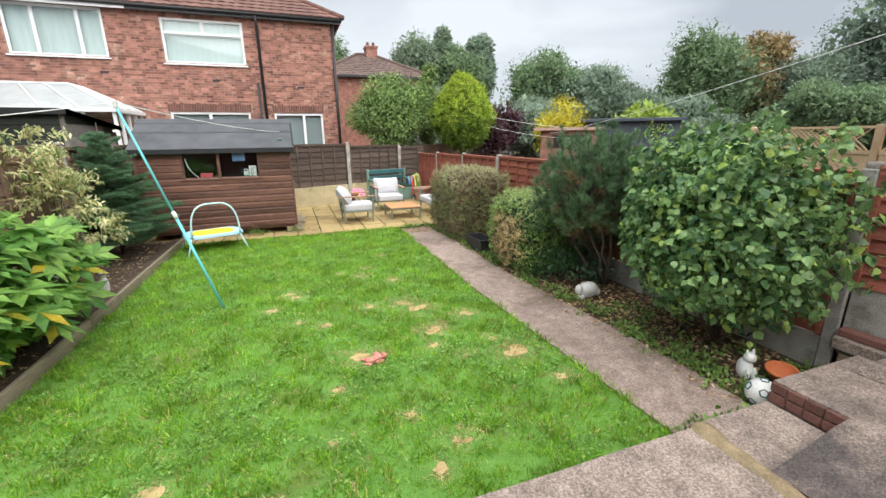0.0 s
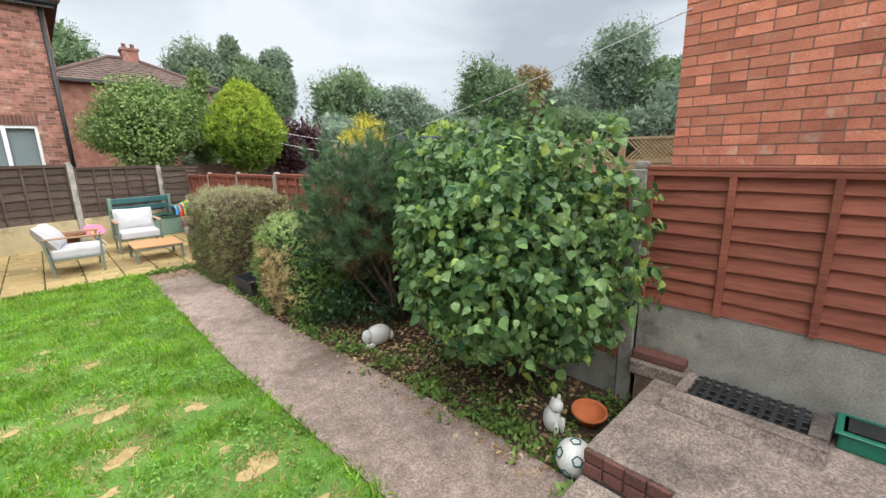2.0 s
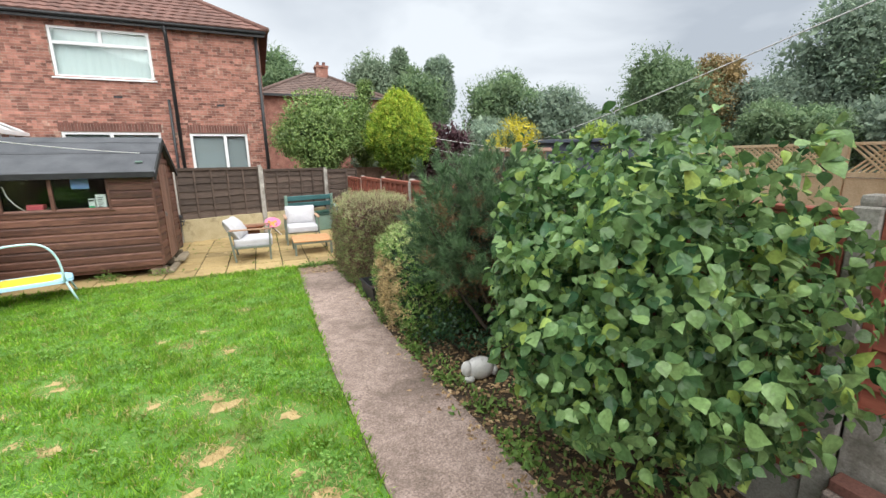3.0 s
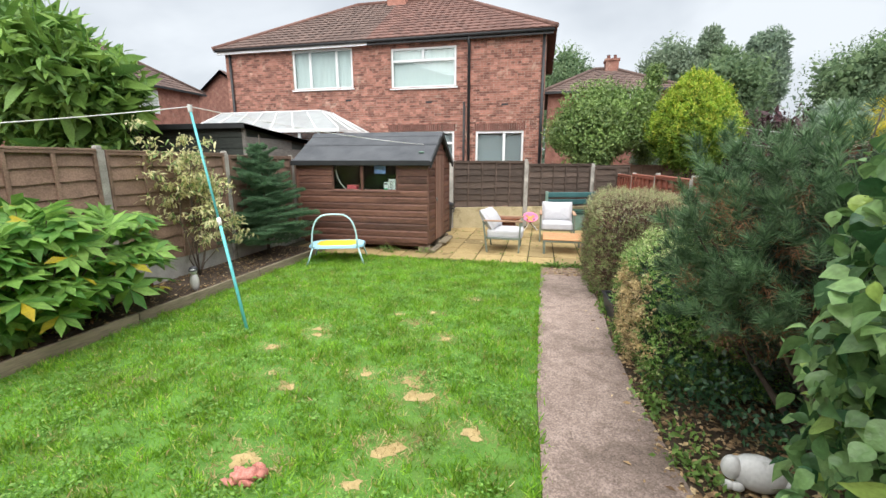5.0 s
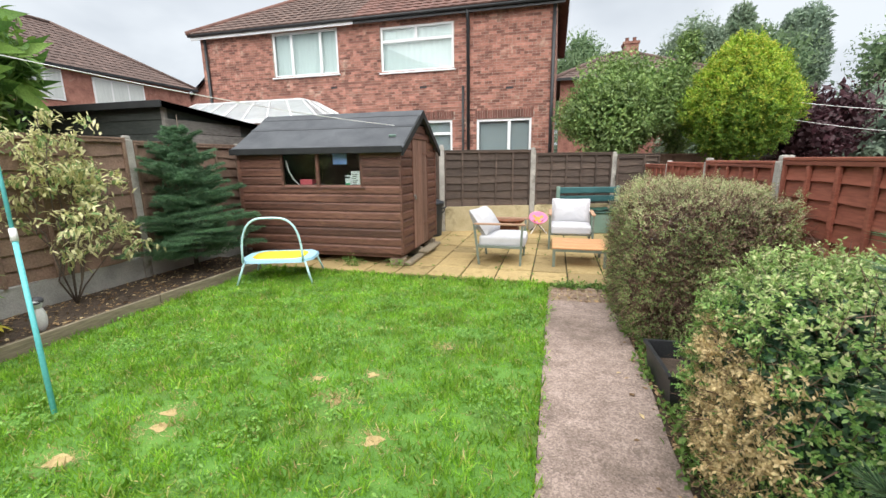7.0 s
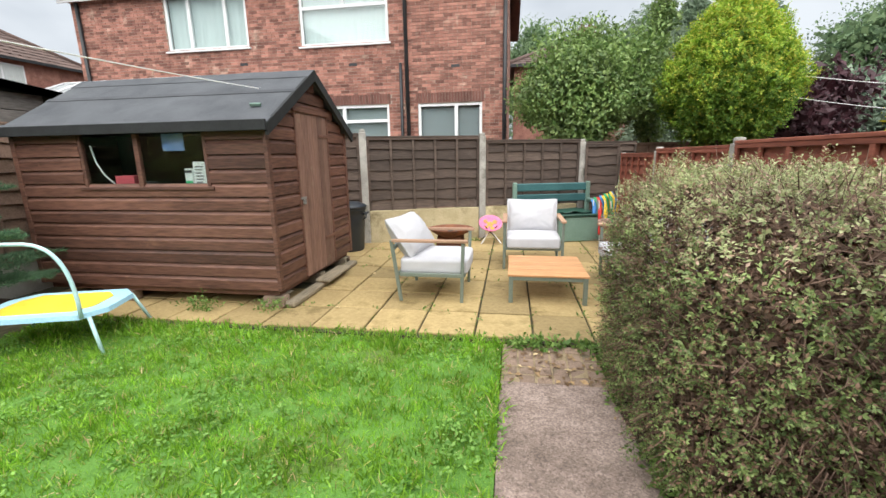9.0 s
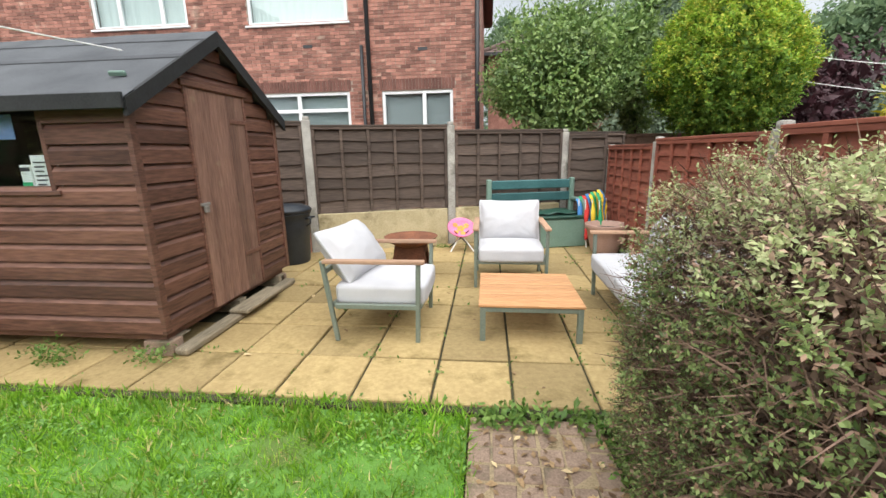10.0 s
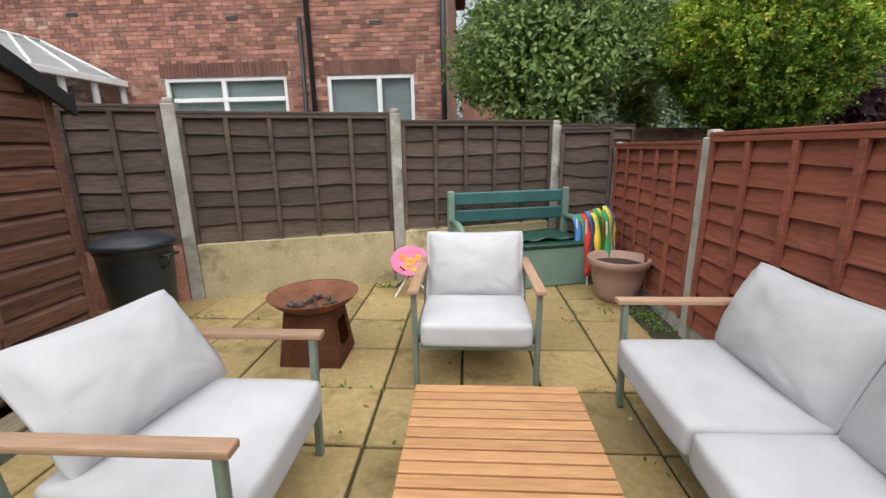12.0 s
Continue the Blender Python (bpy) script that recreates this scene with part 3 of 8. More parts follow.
def run(posts, tops, base, material, label, battens=5, step=0.125, foot=-0.05, board=None):
    """Posts, panels and gravel boards along a line of (x, y)."""
    for (x, y), z in zip(posts, tops):
        fence_post(x, y, z + 0.04)
    for (a, za), (b, zb) in zip(zip(posts, tops), zip(posts[1:], tops[1:])):
        d = Vector((b[0] - a[0], b[1] - a[1], 0)).normalized() * 0.052
        p, q = (a[0] + d.x, a[1] + d.y), (b[0] - d.x, b[1] - d.y)
        fence_panel(p, q, base + 0.002, (za + zb) / 2, material, label, step, battens)
        gravel_board(p, q, foot, base, board)


# fence on the side of the path, far to near so that its face looks to the garden
run([(5.2, 13.55), (5.2, 11.8), (5.2, 9.9), (5.2, 8.1)], [1.38, 1.44, 1.48, 1.5], 0.13, M["red_fence"], "red-brown painted lap fence panel", 6)
run([(5.22, 8.1), (5.22, 6.2), (5.22, 4.2), (5.22, 2.27)], [1.5, 1.54, 1.6, 1.66], 0.3, M["red_fence"], "red-brown painted lap fence panel", 6)
run([(5.24, 2.27), (5.24, 0.35), (5.24, -1.55), (5.24, -3.5)], [1.66, 1.68, 1.68, 1.68], 0.77, M["red_fence"], "red-brown painted lap fence panel", 5, 0.093, 0.2)
# fence opposite, behind the planted bed
run([(-1.86, 0.3), (-1.86, 2.25), (-1.86, 4.15), (-1.86, 6.05), (-1.86, 8.1), (-1.86, 10.0), (-1.86, 11.9)], [1.86, 1.86, 1.86, 1.86, 1.84, 1.8, 1.8], 0.34, M["mid_fence"], "brown lap fence panel", 5, 0.155, -0.05, M["pale_concrete"])
# fence at the end, on a low rendered wall
BACK = [(-0.75, 11.85), (1.04, 12.5), (2.87, 13.14), (4.55, 13.72)]
for (x, y), z in zip(BACK, (1.82, 1.84, 1.77, 1.66)):
    fence_post(x, y, z, 19, 0.11)
for k in range(3):
    a, b = Vector(BACK[k]), Vector(BACK[k + 1])
    d = (b - a).normalized() * 0.057
    fence_panel(a + d, b - d, 0.57, (1.78, 1.73, 1.66)[k], M["brown_fence"], "dark weathered brown lap fence panel", 0.155, 6)
    low = part("low_wall", boxed(0, (b - a).length - 0.12, -0.05, 0.09, -0.05, 0.56, 0.01), M["render"] if k else M["brick_one"])
    low.matrix_world = pose(a.x + d.x, a.y + d.y, 0, 0, 0, math.degrees(math.atan2(b.y - a.y, b.x - a.x)))
    tagged(low, "low cream rendered wall under the fence", "wall", "", "structure")
fence_panel((4.6, 13.74), (5.5, 14.05), 0.1, 1.62, M["brown_fence"], "dark weathered brown lap fence panel", 0.13, 4)


# ---- brickwork ----
def brickwork(name, origin, rz, width, height, openings, brick, one, parent, near, L=0.232, C=0.077, z0=0.0, soldiers=()):
    """Running bond on a wall face: origin at its foot, u along the wall, face towards -v. near: (u0, u1, z0, z1), where bricks are single parts."""
    m = pose(*origin, 0, 0, rz)
    verts, faces = [], []
    single = []
    j = 0.009
    for c in range(int(height / C)):
        zb = z0 + c * C
        start = -L / 2 * (c % 2) - L
        u = start
        while u < width:
            half = (c % 5 == 4)
            step = L / 2 if half else L
            a, b = max(u, 0), min(u + step, width)
            u += step
            if b - a < 0.04:
                continue
            cut = [(a, b)]
            for o in (*openings, *soldiers):
                if zb + C * 0.5 > o[2] and zb + C * 0.5 < o[3]:
                    nxt = []
                    for s, e in cut:
                        if e <= o[0] or s >= o[1]:
                            nxt.append((s, e))
                        else:
                            if s < o[0]:
                                nxt.append((s, o[0]))
                            if e > o[1]:
                                nxt.append((o[1], e))
                    cut = nxt
            for s, e in cut:
                if e - s < 0.04:
                    continue
                whole = e - s > step - 0.001
                if whole and not half and near[0] < s < near[1] and near[2] < zb < near[3] and len(single) < 300:
                    single.append((s, zb))
                    continue
                pr = -0.008 - rng.uniform(0, 0.004)
                i = len(verts)
                for v in (pr, 0.0):
                    verts += [(s + j / 2, v, zb + j / 2), (e - j / 2, v, zb + j / 2), (e - j / 2, v, zb + C - j / 2), (s + j / 2, v, zb + C - j / 2)]
                faces += [(i, i + 1, i + 2, i + 3), (i + 4, i, i + 3, i + 7), (i + 1, i + 5, i + 6, i + 2), (i + 3, i + 2, i + 6, i + 7), (i + 4, i + 5, i + 1, i)]
    rest = raw(name, verts, faces, brick, parent)
    rest.matrix_world = m
    rest["kind"] = "stuff"
    data = None
    for s, zb in single:
        if data is None:
            b = raw("brick", [(x, v, z) for v in (-0.01, 0.0) for x, z in ((0, 0), (L - j, 0), (L - j, C - j), (0, C - j))], [(0, 1, 2, 3), (4, 0, 3, 7), (1, 5, 6, 2), (3, 2, 6, 7), (4, 5, 1, 0)], one, parent)
            data = b.data
        else:
            b = new("brick", data)
            b.parent = parent
        b.matrix_world = m @ pose(s + j / 2, rng.uniform(-0.002, 0.002), zb + j / 2)
    for u0, u1, za, zb in soldiers:
        sv, sf = [], []
        n = round((u1 - u0) / C)
        w = (u1 - u0) / n
        for k in range(n):
            i = len(sv)
            for v in (-0.012, 0.0):
                sv += [(u0 + w * k + j / 2, v, za + 0.005), (u0 + w * (k + 1) - j / 2, v, za + 0.005), (u0 + w * (k + 1) - j / 2, v, zb - 0.008), (u0 + w * k + j / 2, v, zb - 0.008)]
            sf += [(i, i + 1, i + 2, i + 3), (i + 4, i, i + 3, i + 7), (i + 1, i + 5, i + 6, i + 2), (i + 3, i + 2, i + 6, i + 7), (i + 4, i + 5, i + 1, i)]
        s = raw("soldier_course", sv, sf, M["soldier"], parent, "dark brick soldier course over the window")
        s.matrix_world = m
        s["kind"] = "stuff"


def wall_with_holes(name, x0, x1, z0, z1, y, thick, holes, material, parent):
    """A wall along x with its face at y and openings cut through."""
    xs = sorted({x0, x1, *[v for h in holes for v in h[:2]]})
    zs = sorted({z0, z1, *[v for h in holes for v in h[2:]]})
    bm = bmesh.new()
    for a, b in zip(xs, xs[1:]):
        for c, d in zip(zs, zs[1:]):
            if any(h[0] <= a and b <= h[1] and h[2] <= c and d <= h[3] for h in holes):
                continue
            box(bm, a, b, y, y + thick, c, d)
    bmesh.ops.remove_doubles(bm, verts=bm.verts, dist=0.0005)
    return part(name, bm, material, parent)


def window(parent, x0, x1, z0, z1, y, bars, transoms=(), back="curtain", sill=True, name="window"):
    """White plastic window in a wall facing -y: outer frame, bars at x, transoms as (x0, x1, z), panes, curtain behind."""
    w = part(name, boxed(x0, x0 + 0.07, y + 0.02, y + 0.09, z0, z1, 0.006), M["upvc"], parent)
    for a in ((x1 - 0.07, x1, z0, z1), (x0 + 0.07, x1 - 0.07, z1 - 0.07, z1), (x0 + 0.07, x1 - 0.07, z0, z0 + 0.07)):
        part("frame", boxed(a[0], a[1], y + 0.02, y + 0.09, a[2], a[3], 0.006), M["upvc"], w)
    for b in bars:
        part("mullion", boxed(b[0] - 0.045, b[0] + 0.045, y + 0.015, y + 0.085, max(b[1], z0 + 0.07), min(b[2], z1 - 0.07), 0.006), M["upvc"], w)
    for t in transoms:
        part("transom", boxed(t[0] + 0.07, t[1] - 0.07, y + 0.012, y + 0.082, t[2] - 0.04, t[2] + 0.04, 0.006), M["upvc"], w)
    pane = part("pane", boxed(x0 + 0.05, x1 - 0.05, y + 0.05, y + 0.056, z0 + 0.05, z1 - 0.05), M["glass"], w)
    pane.visible_shadow = False
    if back:
        n = 40
        bm = bmesh.new()
        cols = []
        for k in range(n + 1):
            x = x0 + 0.05 + (x1 - x0 - 0.1) * k / n
            v = y + 0.15 + (0.015 * math.sin(k * 1.9) if back == "curtain" else 0)
            cols.append((bm.verts.new((x, v, z0)), bm.verts.new((x, v, z1))))
        for a, b in zip(cols, cols[1:]):
            bm.faces.new((a[0], b[0], b[1], a[1]))
        part("curtain" if back == "curtain" else "blind", bm, M[back], w, smooth=True)
    if sill:
        part("sill", boxed(x0 - 0.06, x1 + 0.06, y - 0.07, y + 0.06, z0 - 0.05, z0 - 0.003, 0.008), M["upvc"], w)
    return w


def roof_plane(name, a, b, c, d, material, parent, course=0.32, tile=0.3, wave=0.02):
    """Overlapping roof tiles on the quad a-b (eaves) to d-c (ridge): each course steps, tiles are single islands."""
    a, b, c, d = map(Vector, (a, b, c, d))
    nrm = (b - a).cross(d - a).normalized()
    n = int((((d + c) - (a + b)) / 2).length / course)
    verts, faces = [], []
    for i in range(n):
        s0, s1 = i / n, (i + 1.12) / n
        s1 = min(s1, 1.0)
        l0, r0, l1, r1 = a.lerp(d, s0), b.lerp(c, s0), a.lerp(d, s1), b.lerp(c, s1)
        k = max(1, int((r0 - l0).length / tile))
        for t in range(k):
            f0, f1 = t / k, (t + 1) / k
            p0, p1, p2, p3 = l0.lerp(r0, f0), l0.lerp(r0, f1), l1.lerp(r1, f1), l1.lerp(r1, f0)
            m0, m1 = (p0 + p1) / 2, (p2 + p3) / 2
            i0 = len(verts)
            lift = nrm * 0.03
            verts += [tuple(v) for v in (p0 + lift, m0 + lift + nrm * wave, p1 + lift, p2, m1 + nrm * wave, p3, p0, p1)]
            faces += [(i0, i0 + 1, i0 + 4, i0 + 5), (i0 + 1, i0 + 2, i0 + 3, i0 + 4), (i0 + 6, i0 + 7, i0 + 2, i0 + 1, i0)]
    under = len(verts)
    verts += [tuple(v - nrm * 0.04) for v in (a, b, c, d)]
    faces.append((under, under + 1, under + 2, under + 3))
    return raw(name, verts, faces, material, parent)


# ---- semi-detached house behind the fence ----
house = thing("house", 0, 0, 0, label="red brick semi-detached house with brown tiled hip roof", category="house")
HX0, HX1, HY, HZ = -9.05, 3.22, 17.21, 5.86
WA, WB, WC, WD = (-6.12, -3.68, 4.36, 5.76), (-2.18, 0.2, 4.28, 5.63), (-2.3, 0.14, 1.75, 2.77), (0.92, 2.59, 1.5, 2.75)
wall_with_holes("wall", HX0, HX1, -0.1, HZ, HY, 0.25, [WA, WB, WC, WD], M["mortar"], house)
part("side_wall", boxed(HX1 - 0.25, HX1, HY + 0.25, HY + 7, -0.1, HZ), M["brick_one"], house)
part("side_wall", boxed(HX0, HX0 + 0.25, HY + 0.25, HY + 7, -0.1, HZ), M["brick_one"], house)
part("back_wall", boxed(HX0, HX1, HY + 7, HY + 7.25, -0.1, HZ), M["brick_one"], house)
# near-black floor and backing stand in for dim rooms behind the windows
part("floor_slab", boxed(HX0 + 0.25, HX1 - 0.25, HY + 0.25, HY + 7, 2.9, 3.1), M["room_shade"], house)
part("room_back", boxed(HX0 + 0.25, HX1 - 0.25, HY + 2.5, HY + 2.6, -0.1, HZ), M["room_shade"], house)
off = lambda w: (w[0] - HX0, w[1] - HX0, w[2], w[3])
brickwork("brickwork", (HX0, HY, 0), 0, HX1 - HX0, HZ, [off(w) for w in (WA, WB, WC, WD)], M["brick_a"], M["brick_one"], house, (7.2, 12.2, 3.05, 4.2), soldiers=[(WC[0] - HX0 - 0.05, WC[1] - HX0 + 0.05, 2.78, 3.04), (WD[0] - HX0 - 0.05, WD[1] - HX0 + 0.05, 2.76, 3.02)])
window(house, *WA, HY, [(-5.4, 0, 9), (-4.32, 0, 9)])
window(house, *WB, HY, [(-1.0, 5.2, 9)], [(-2.18, 0.2, 5.2)])
window(house, *WC, HY, [(-1.12, 0, 9)], [(-2.3, 0.14, 2.36)], "blind")
window(house, *WD, HY, [(1.92, 0, 9)], [], "blind")
part("fascia", boxed(HX0 - 0.2, -3.0, HY - 0.22, HY - 0.19, HZ - 0.12, HZ + 0.04), M["upvc"], house, "white fascia board")
part("fascia", boxed(-3.0, HX1 + 0.2, HY - 0.22, HY - 0.19, HZ - 0.12, HZ + 0.04), M["black"], house, "black fascia board")
part("soffit", boxed(HX0 - 0.2, HX1 + 0.2, HY - 0.19, HY, HZ - 0.05, HZ - 0.02), M["upvc"], house)
gut = bmesh.new()
tube(gut, [(HX0 - 0.25, HY - 0.26, HZ + 0.02), (HX1 + 0.25, HY - 0.26, HZ)], 0.055, 8)
part("gutter", gut, M["black"], house, smooth=True)
for way, pr in (([(0.66, HY - 0.24, HZ - 0.02), (0.66, HY - 0.09, HZ - 0.3), (0.68, HY - 0.07, 0)], 0.05), ([(0.5, HY - 0.06, 3.75), (0.5, HY - 0.08, 0)], 0.04), ([(HX1 - 0.08, HY - 0.07, HZ - 0.1), (HX1 - 0.06, HY - 0.07, 0)], 0.05), ([(HX0 + 0.25, HY - 0.07, HZ - 0.1), (HX0 + 0.25, HY - 0.07, 0)], 0.05)):
    dp = bmesh.new()
    tube(dp, way, pr, 8)
    part("downpipe", dp, M["black"], house, "black cast downpipe", smooth=True)
for vx, vz in ((-4.0, 3.9), (-0.9, 3.75), (1.8, 3.6)):
    part("air_brick", boxed(vx, vx + 0.22, HY - 0.018, HY - 0.003, vz, vz + 0.07), M["black"], house)
E0, E1, RZ = HZ + 0.05, HY - 0.3, 8.35
RL, RR, RY = -4.9, -0.7, 20.7
roof_plane("roof_slope", (HX0 - 0.3, E1, E0), (-3.0, E1, E0), (-3.0, RY, RZ), (RL, RY, RZ), M["roof_brown"], house)
roof_plane("roof_slope", (-3.0, E1, E0), (HX1 + 0.3, E1, E0), (RR, RY, RZ), (-3.0, RY, RZ), M["roof_red"], house)
roof_plane("roof_hip", (HX1 + 0.3, E1, E0), (HX1 + 0.3, 24.5, E0), (RR, RY, RZ), (RR, RY, RZ), M["roof_red"], house)
roof_plane("roof_hip", (HX0 - 0.3, 24.5, E0), (HX0 - 0.3, E1, E0), (RL, RY, RZ), (RL, RY, RZ), M["roof_brown"], house)
roof_plane("roof_slope", (HX1 + 0.3, 24.5, E0), (HX0 - 0.3, 24.5, E0), (RL, RY, RZ), (RR, RY, RZ), M["roof_brown"], house)
rid = bmesh.new()
for p, q in (((HX1 + 0.3, E1, E0 + 0.03), (RR, RY, RZ + 0.03)), ((HX0 - 0.3, E1, E0 + 0.03), (RL, RY, RZ + 0.03)), ((RL, RY, RZ + 0.03), (RR, RY, RZ + 0.03))):
    tube(rid, [p, q], 0.09, 8)
part("ridge_tiles", rid, M["roof_red"], house, smooth=True)
ch = bmesh.new()
box(ch, -3.4, -2.6, 20.3, 21.1, 7.6, 9.2)
box(ch, -3.45, -2.55, 20.25, 21.15, 9.2, 9.3)
part("chimney", ch, M["brick_one"], house)

# neighbouring brick house past the fence
nb = thing("neighbour_house", 0, 0, 0, label="orange-red brick side wall of the house next door", category="house")
part("wall", boxed(6.32, 6.6, -6.0, 2.45, -0.05, 6.0), M["mortar"], nb)
part("end_wall", boxed(6.6, 12.0, 2.2, 2.44, -0.05, 6.0), M["brick_two"], nb)
brickwork("brickwork", (6.32, 2.45, 0), -90, 8.0, 4.6, [], M["brick_b"], M["brick_two"], nb, (0.0, 2.9, 1.55, 3.3), 0.235, 0.078)

# house that closes the garden behind the terrace
own = thing("rear_house", 0, 0, 0, label="brick wall of the house behind the terrace", category="house", kind="structure")
part("wall", boxed(-6.0, 6.0, -6.4, -6.1, -0.05, 6.0), M["brick_one"], own)


fence_panel((4.62, 13.70), (5.14, 13.57), 0.12, 1.58, M["brown_fence"], "dark weathered brown lap fence panel", 0.155, 2)

# ---- shed ----
shed = thing("garden_shed", 0, 0, 0, label="brown shiplap garden shed with grey felt roof", category="shed")
SX0, SX1, SY0, SY1, SZ0, SZE, SZR = -1.36, 1.25, 9.46, 11.18, 0.2, 1.70, 2.2
SYM = (SY0 + SY1) / 2
part("floor", boxed(SX0 + 0.03, SX1 - 0.03, SY0 + 0.03, SY1 - 0.03, SZ0 - 0.06, SZ0), M["shed_board"], shed)
for y in (SY0 + 0.15, SYM, SY1 - 0.15):
    part("bearer", boxed(SX0 + 0.05, SX1 + 0.02, y - 0.05, y + 0.05, 0.03 if y > SY0 + 0.2 else 0.138, SZ0 - 0.06), M["timber"], shed, "weathered timber bearer")
NB = 12
BH = (SZE - SZ0) / NB
WX0, WX1, WZ0, WZ1 = -0.64, 0.69, 1.17, 1.68


def shiplap(a, b, m, z):
    """One shiplap board, u from a to b; hollow at its upper edge."""
    bm = bmesh.new()
    prof = [(0, 0), (-0.022, 0.003), (-0.024, BH * 0.70), (-0.010, BH * 0.84), (-0.002, BH * 0.92), (0, BH - 0.002)]
    ra = [bm.verts.new((a, v, z + w)) for v, w in prof]
    rb = [bm.verts.new((b, v, z + w)) for v, w in prof]
    k = len(prof)
    for i in range(k):
        bm.faces.new((ra[i], rb[i], rb[(i + 1) % k], ra[(i + 1) % k]))
    bm.faces.new(ra)
    bm.faces.new(rb[::-1])
    bmesh.ops.recalc_face_normals(bm, faces=bm.faces)
    ob = part("board", bm, M["shed_board"], shed)
    ob.matrix_local = m
    return ob


DY0, DY1, DZ1 = 9.97, 10.66, 1.84
for i in range(NB):
    z = SZ0 + BH * i
    if z + BH > WZ0 + 0.03:
        shiplap(SX0, WX0, pose(0, SY0, 0), z)
        shiplap(WX1, SX1, pose(0, SY0, 0), z)
    else:
        shiplap(SX0, SX1, pose(0, SY0, 0), z)
    shiplap(SX0, SX1, pose(SX0 + SX1, SY1, 0, 0, 0, 180), z)
    shiplap(SY0, SY1, pose(SX0, SY0 + SY1, 0, 0, 0, -90), z)
for i in range(NB + 5):
    z = SZ0 + BH * i
    inset = max(0.0, (z + BH * 0.5 - SZE) / (SZR - SZE) * (SY1 - SY0) / 2)
    a, b = SY0 + inset, SY1 - inset
    if b - a < 0.1:
        continue
    if z + BH * 0.5 < DZ1:
        shiplap(a, DY0, pose(SX1, 0, 0, 0, 0, 90), z)
        shiplap(DY1, b, pose(SX1, 0, 0, 0, 0, 90), z)
    else:
        shiplap(a, b, pose(SX1, 0, 0, 0, 0, 90), z)
for y in (SY0, SY1):
    part("corner_trim", boxed(SX1 - 0.005, SX1 + 0.032, y - 0.03, y + 0.025, SZ0, SZE, 0.004), M["shed_board"], shed)
part("corner_trim", boxed(SX0 - 0.03, SX0 + 0.02, SY0 - 0.03, SY0 - 0.005, SZ0, SZE, 0.004), M["shed_board"], shed)
door = thing("door", 0, 0, 0)
door.parent = shed
wd = (DY1 - DY0) / 6
for k in range(6):
    part("plank", boxed(SX1 + 0.002, SX1 + 0.028, DY0 + wd * k + 0.002, DY0 + wd * (k + 1) - 0.002, SZ0 - 0.01, DZ1, 0.004), M["shed_door"], door)
for y in (DY0 - 0.03, DY1 + 0.005):
    part("door_trim", boxed(SX1 + 0.004, SX1 + 0.034, y, y + 0.025, SZ0, DZ1 + 0.05, 0.003), M["shed_board"], door)
part("drip_board", boxed(SX1 + 0.004, SX1 + 0.045, DY0 - 0.06, DY1 + 0.06, DZ1 + 0.01, DZ1 + 0.05, 0.004), M["shed_board"], door)
lk = boxed(SX1 + 0.03, SX1 + 0.045, DY0 - 0.03, DY0 + 0.07, 1.0, 1.022, 0.003)
box(lk, SX1 + 0.04, SX1 + 0.065, DY0 - 0.01, DY0 + 0.03, 0.95, 1.0, 0.004)
part("latch", lk, M["grey_board"], door, "small metal latch with padlock")
for z in (0.5, 1.62):
    part("hinge", boxed(SX1 + 0.029, SX1 + 0.037, DY1 - 0.22, DY1 + 0.02, z, z + 0.035, 0.003), M["shed_board"], door)
part("door_step", boxed(SX1 + 0.03, SX1 + 0.2, DY0 + 0.12, DY1 + 0.05, 0.09, 0.125, 0.01), M["timber"], shed, "weathered timber doorstep")
part("door_step", boxed(SX1 + 0.02, SX1 + 0.13, DY0 - 0.5, DY1 + 0.45, 0.03, 0.088, 0.015), M["timber"], shed)
rf = bmesh.new()
for s, y0 in ((-1, SY0), (1, SY1)):
    eave = y0 + s * 0.1
    ez = SZE - 0.1 * (SZR - SZE) / ((SY1 - SY0) / 2) + 0.03
    p = [(SX0 - 0.08, eave, ez), (SX1 + 0.09, eave, ez), (SX1 + 0.09, SYM, SZR + 0.05), (SX0 - 0.08, SYM, SZR + 0.05)]
    top = [rf.verts.new((x, y, z + 0.028)) for x, y, z in p]
    low = [rf.verts.new(v) for v in p]
    rf.faces.new(top if s < 0 else top[::-1])
    rf.faces.new(low[::-1] if s < 0 else low)
    for i in range(4):
        k = (i + 1) % 4
        rf.faces.new((low[i], low[k], top[k], top[i]))
bmesh.ops.recalc_face_normals(rf, faces=rf.faces)
part("roof", rf, M["felt"], shed, "grey mineral felt roof")
for y0, y1, za, zb in ((SY0 - 0.1, SYM, SZE - 0.06, SZR + 0.03), (SY1 + 0.1, SYM, SZE - 0.06, SZR + 0.03)):
    bg = bmesh.new()
    tl = [bg.verts.new((x, y, z)) for x in (SX1 + 0.07, SX1 + 0.1) for y, z in ((y0, za - 0.04), (y1, zb - 0.05), (y1, zb + 0.055), (y0, za + 0.06))]
    for f in ((0, 1, 2, 3), (7, 6, 5, 4), (0, 4, 5, 1), (1, 5, 6, 2), (2, 6, 7, 3), (3, 7, 4, 0)):
        bg.faces.new([tl[i] for i in f])
    bmesh.ops.recalc_face_normals(bg, faces=bg.faces)
    part("bargeboard", bg, M["black_felt"], shed)
slope = (SZR + 0.05 - (SZE - 0.1 * (SZR - SZE) / ((SY1 - SY0) / 2) + 0.03)) / (SYM - SY0 + 0.1)
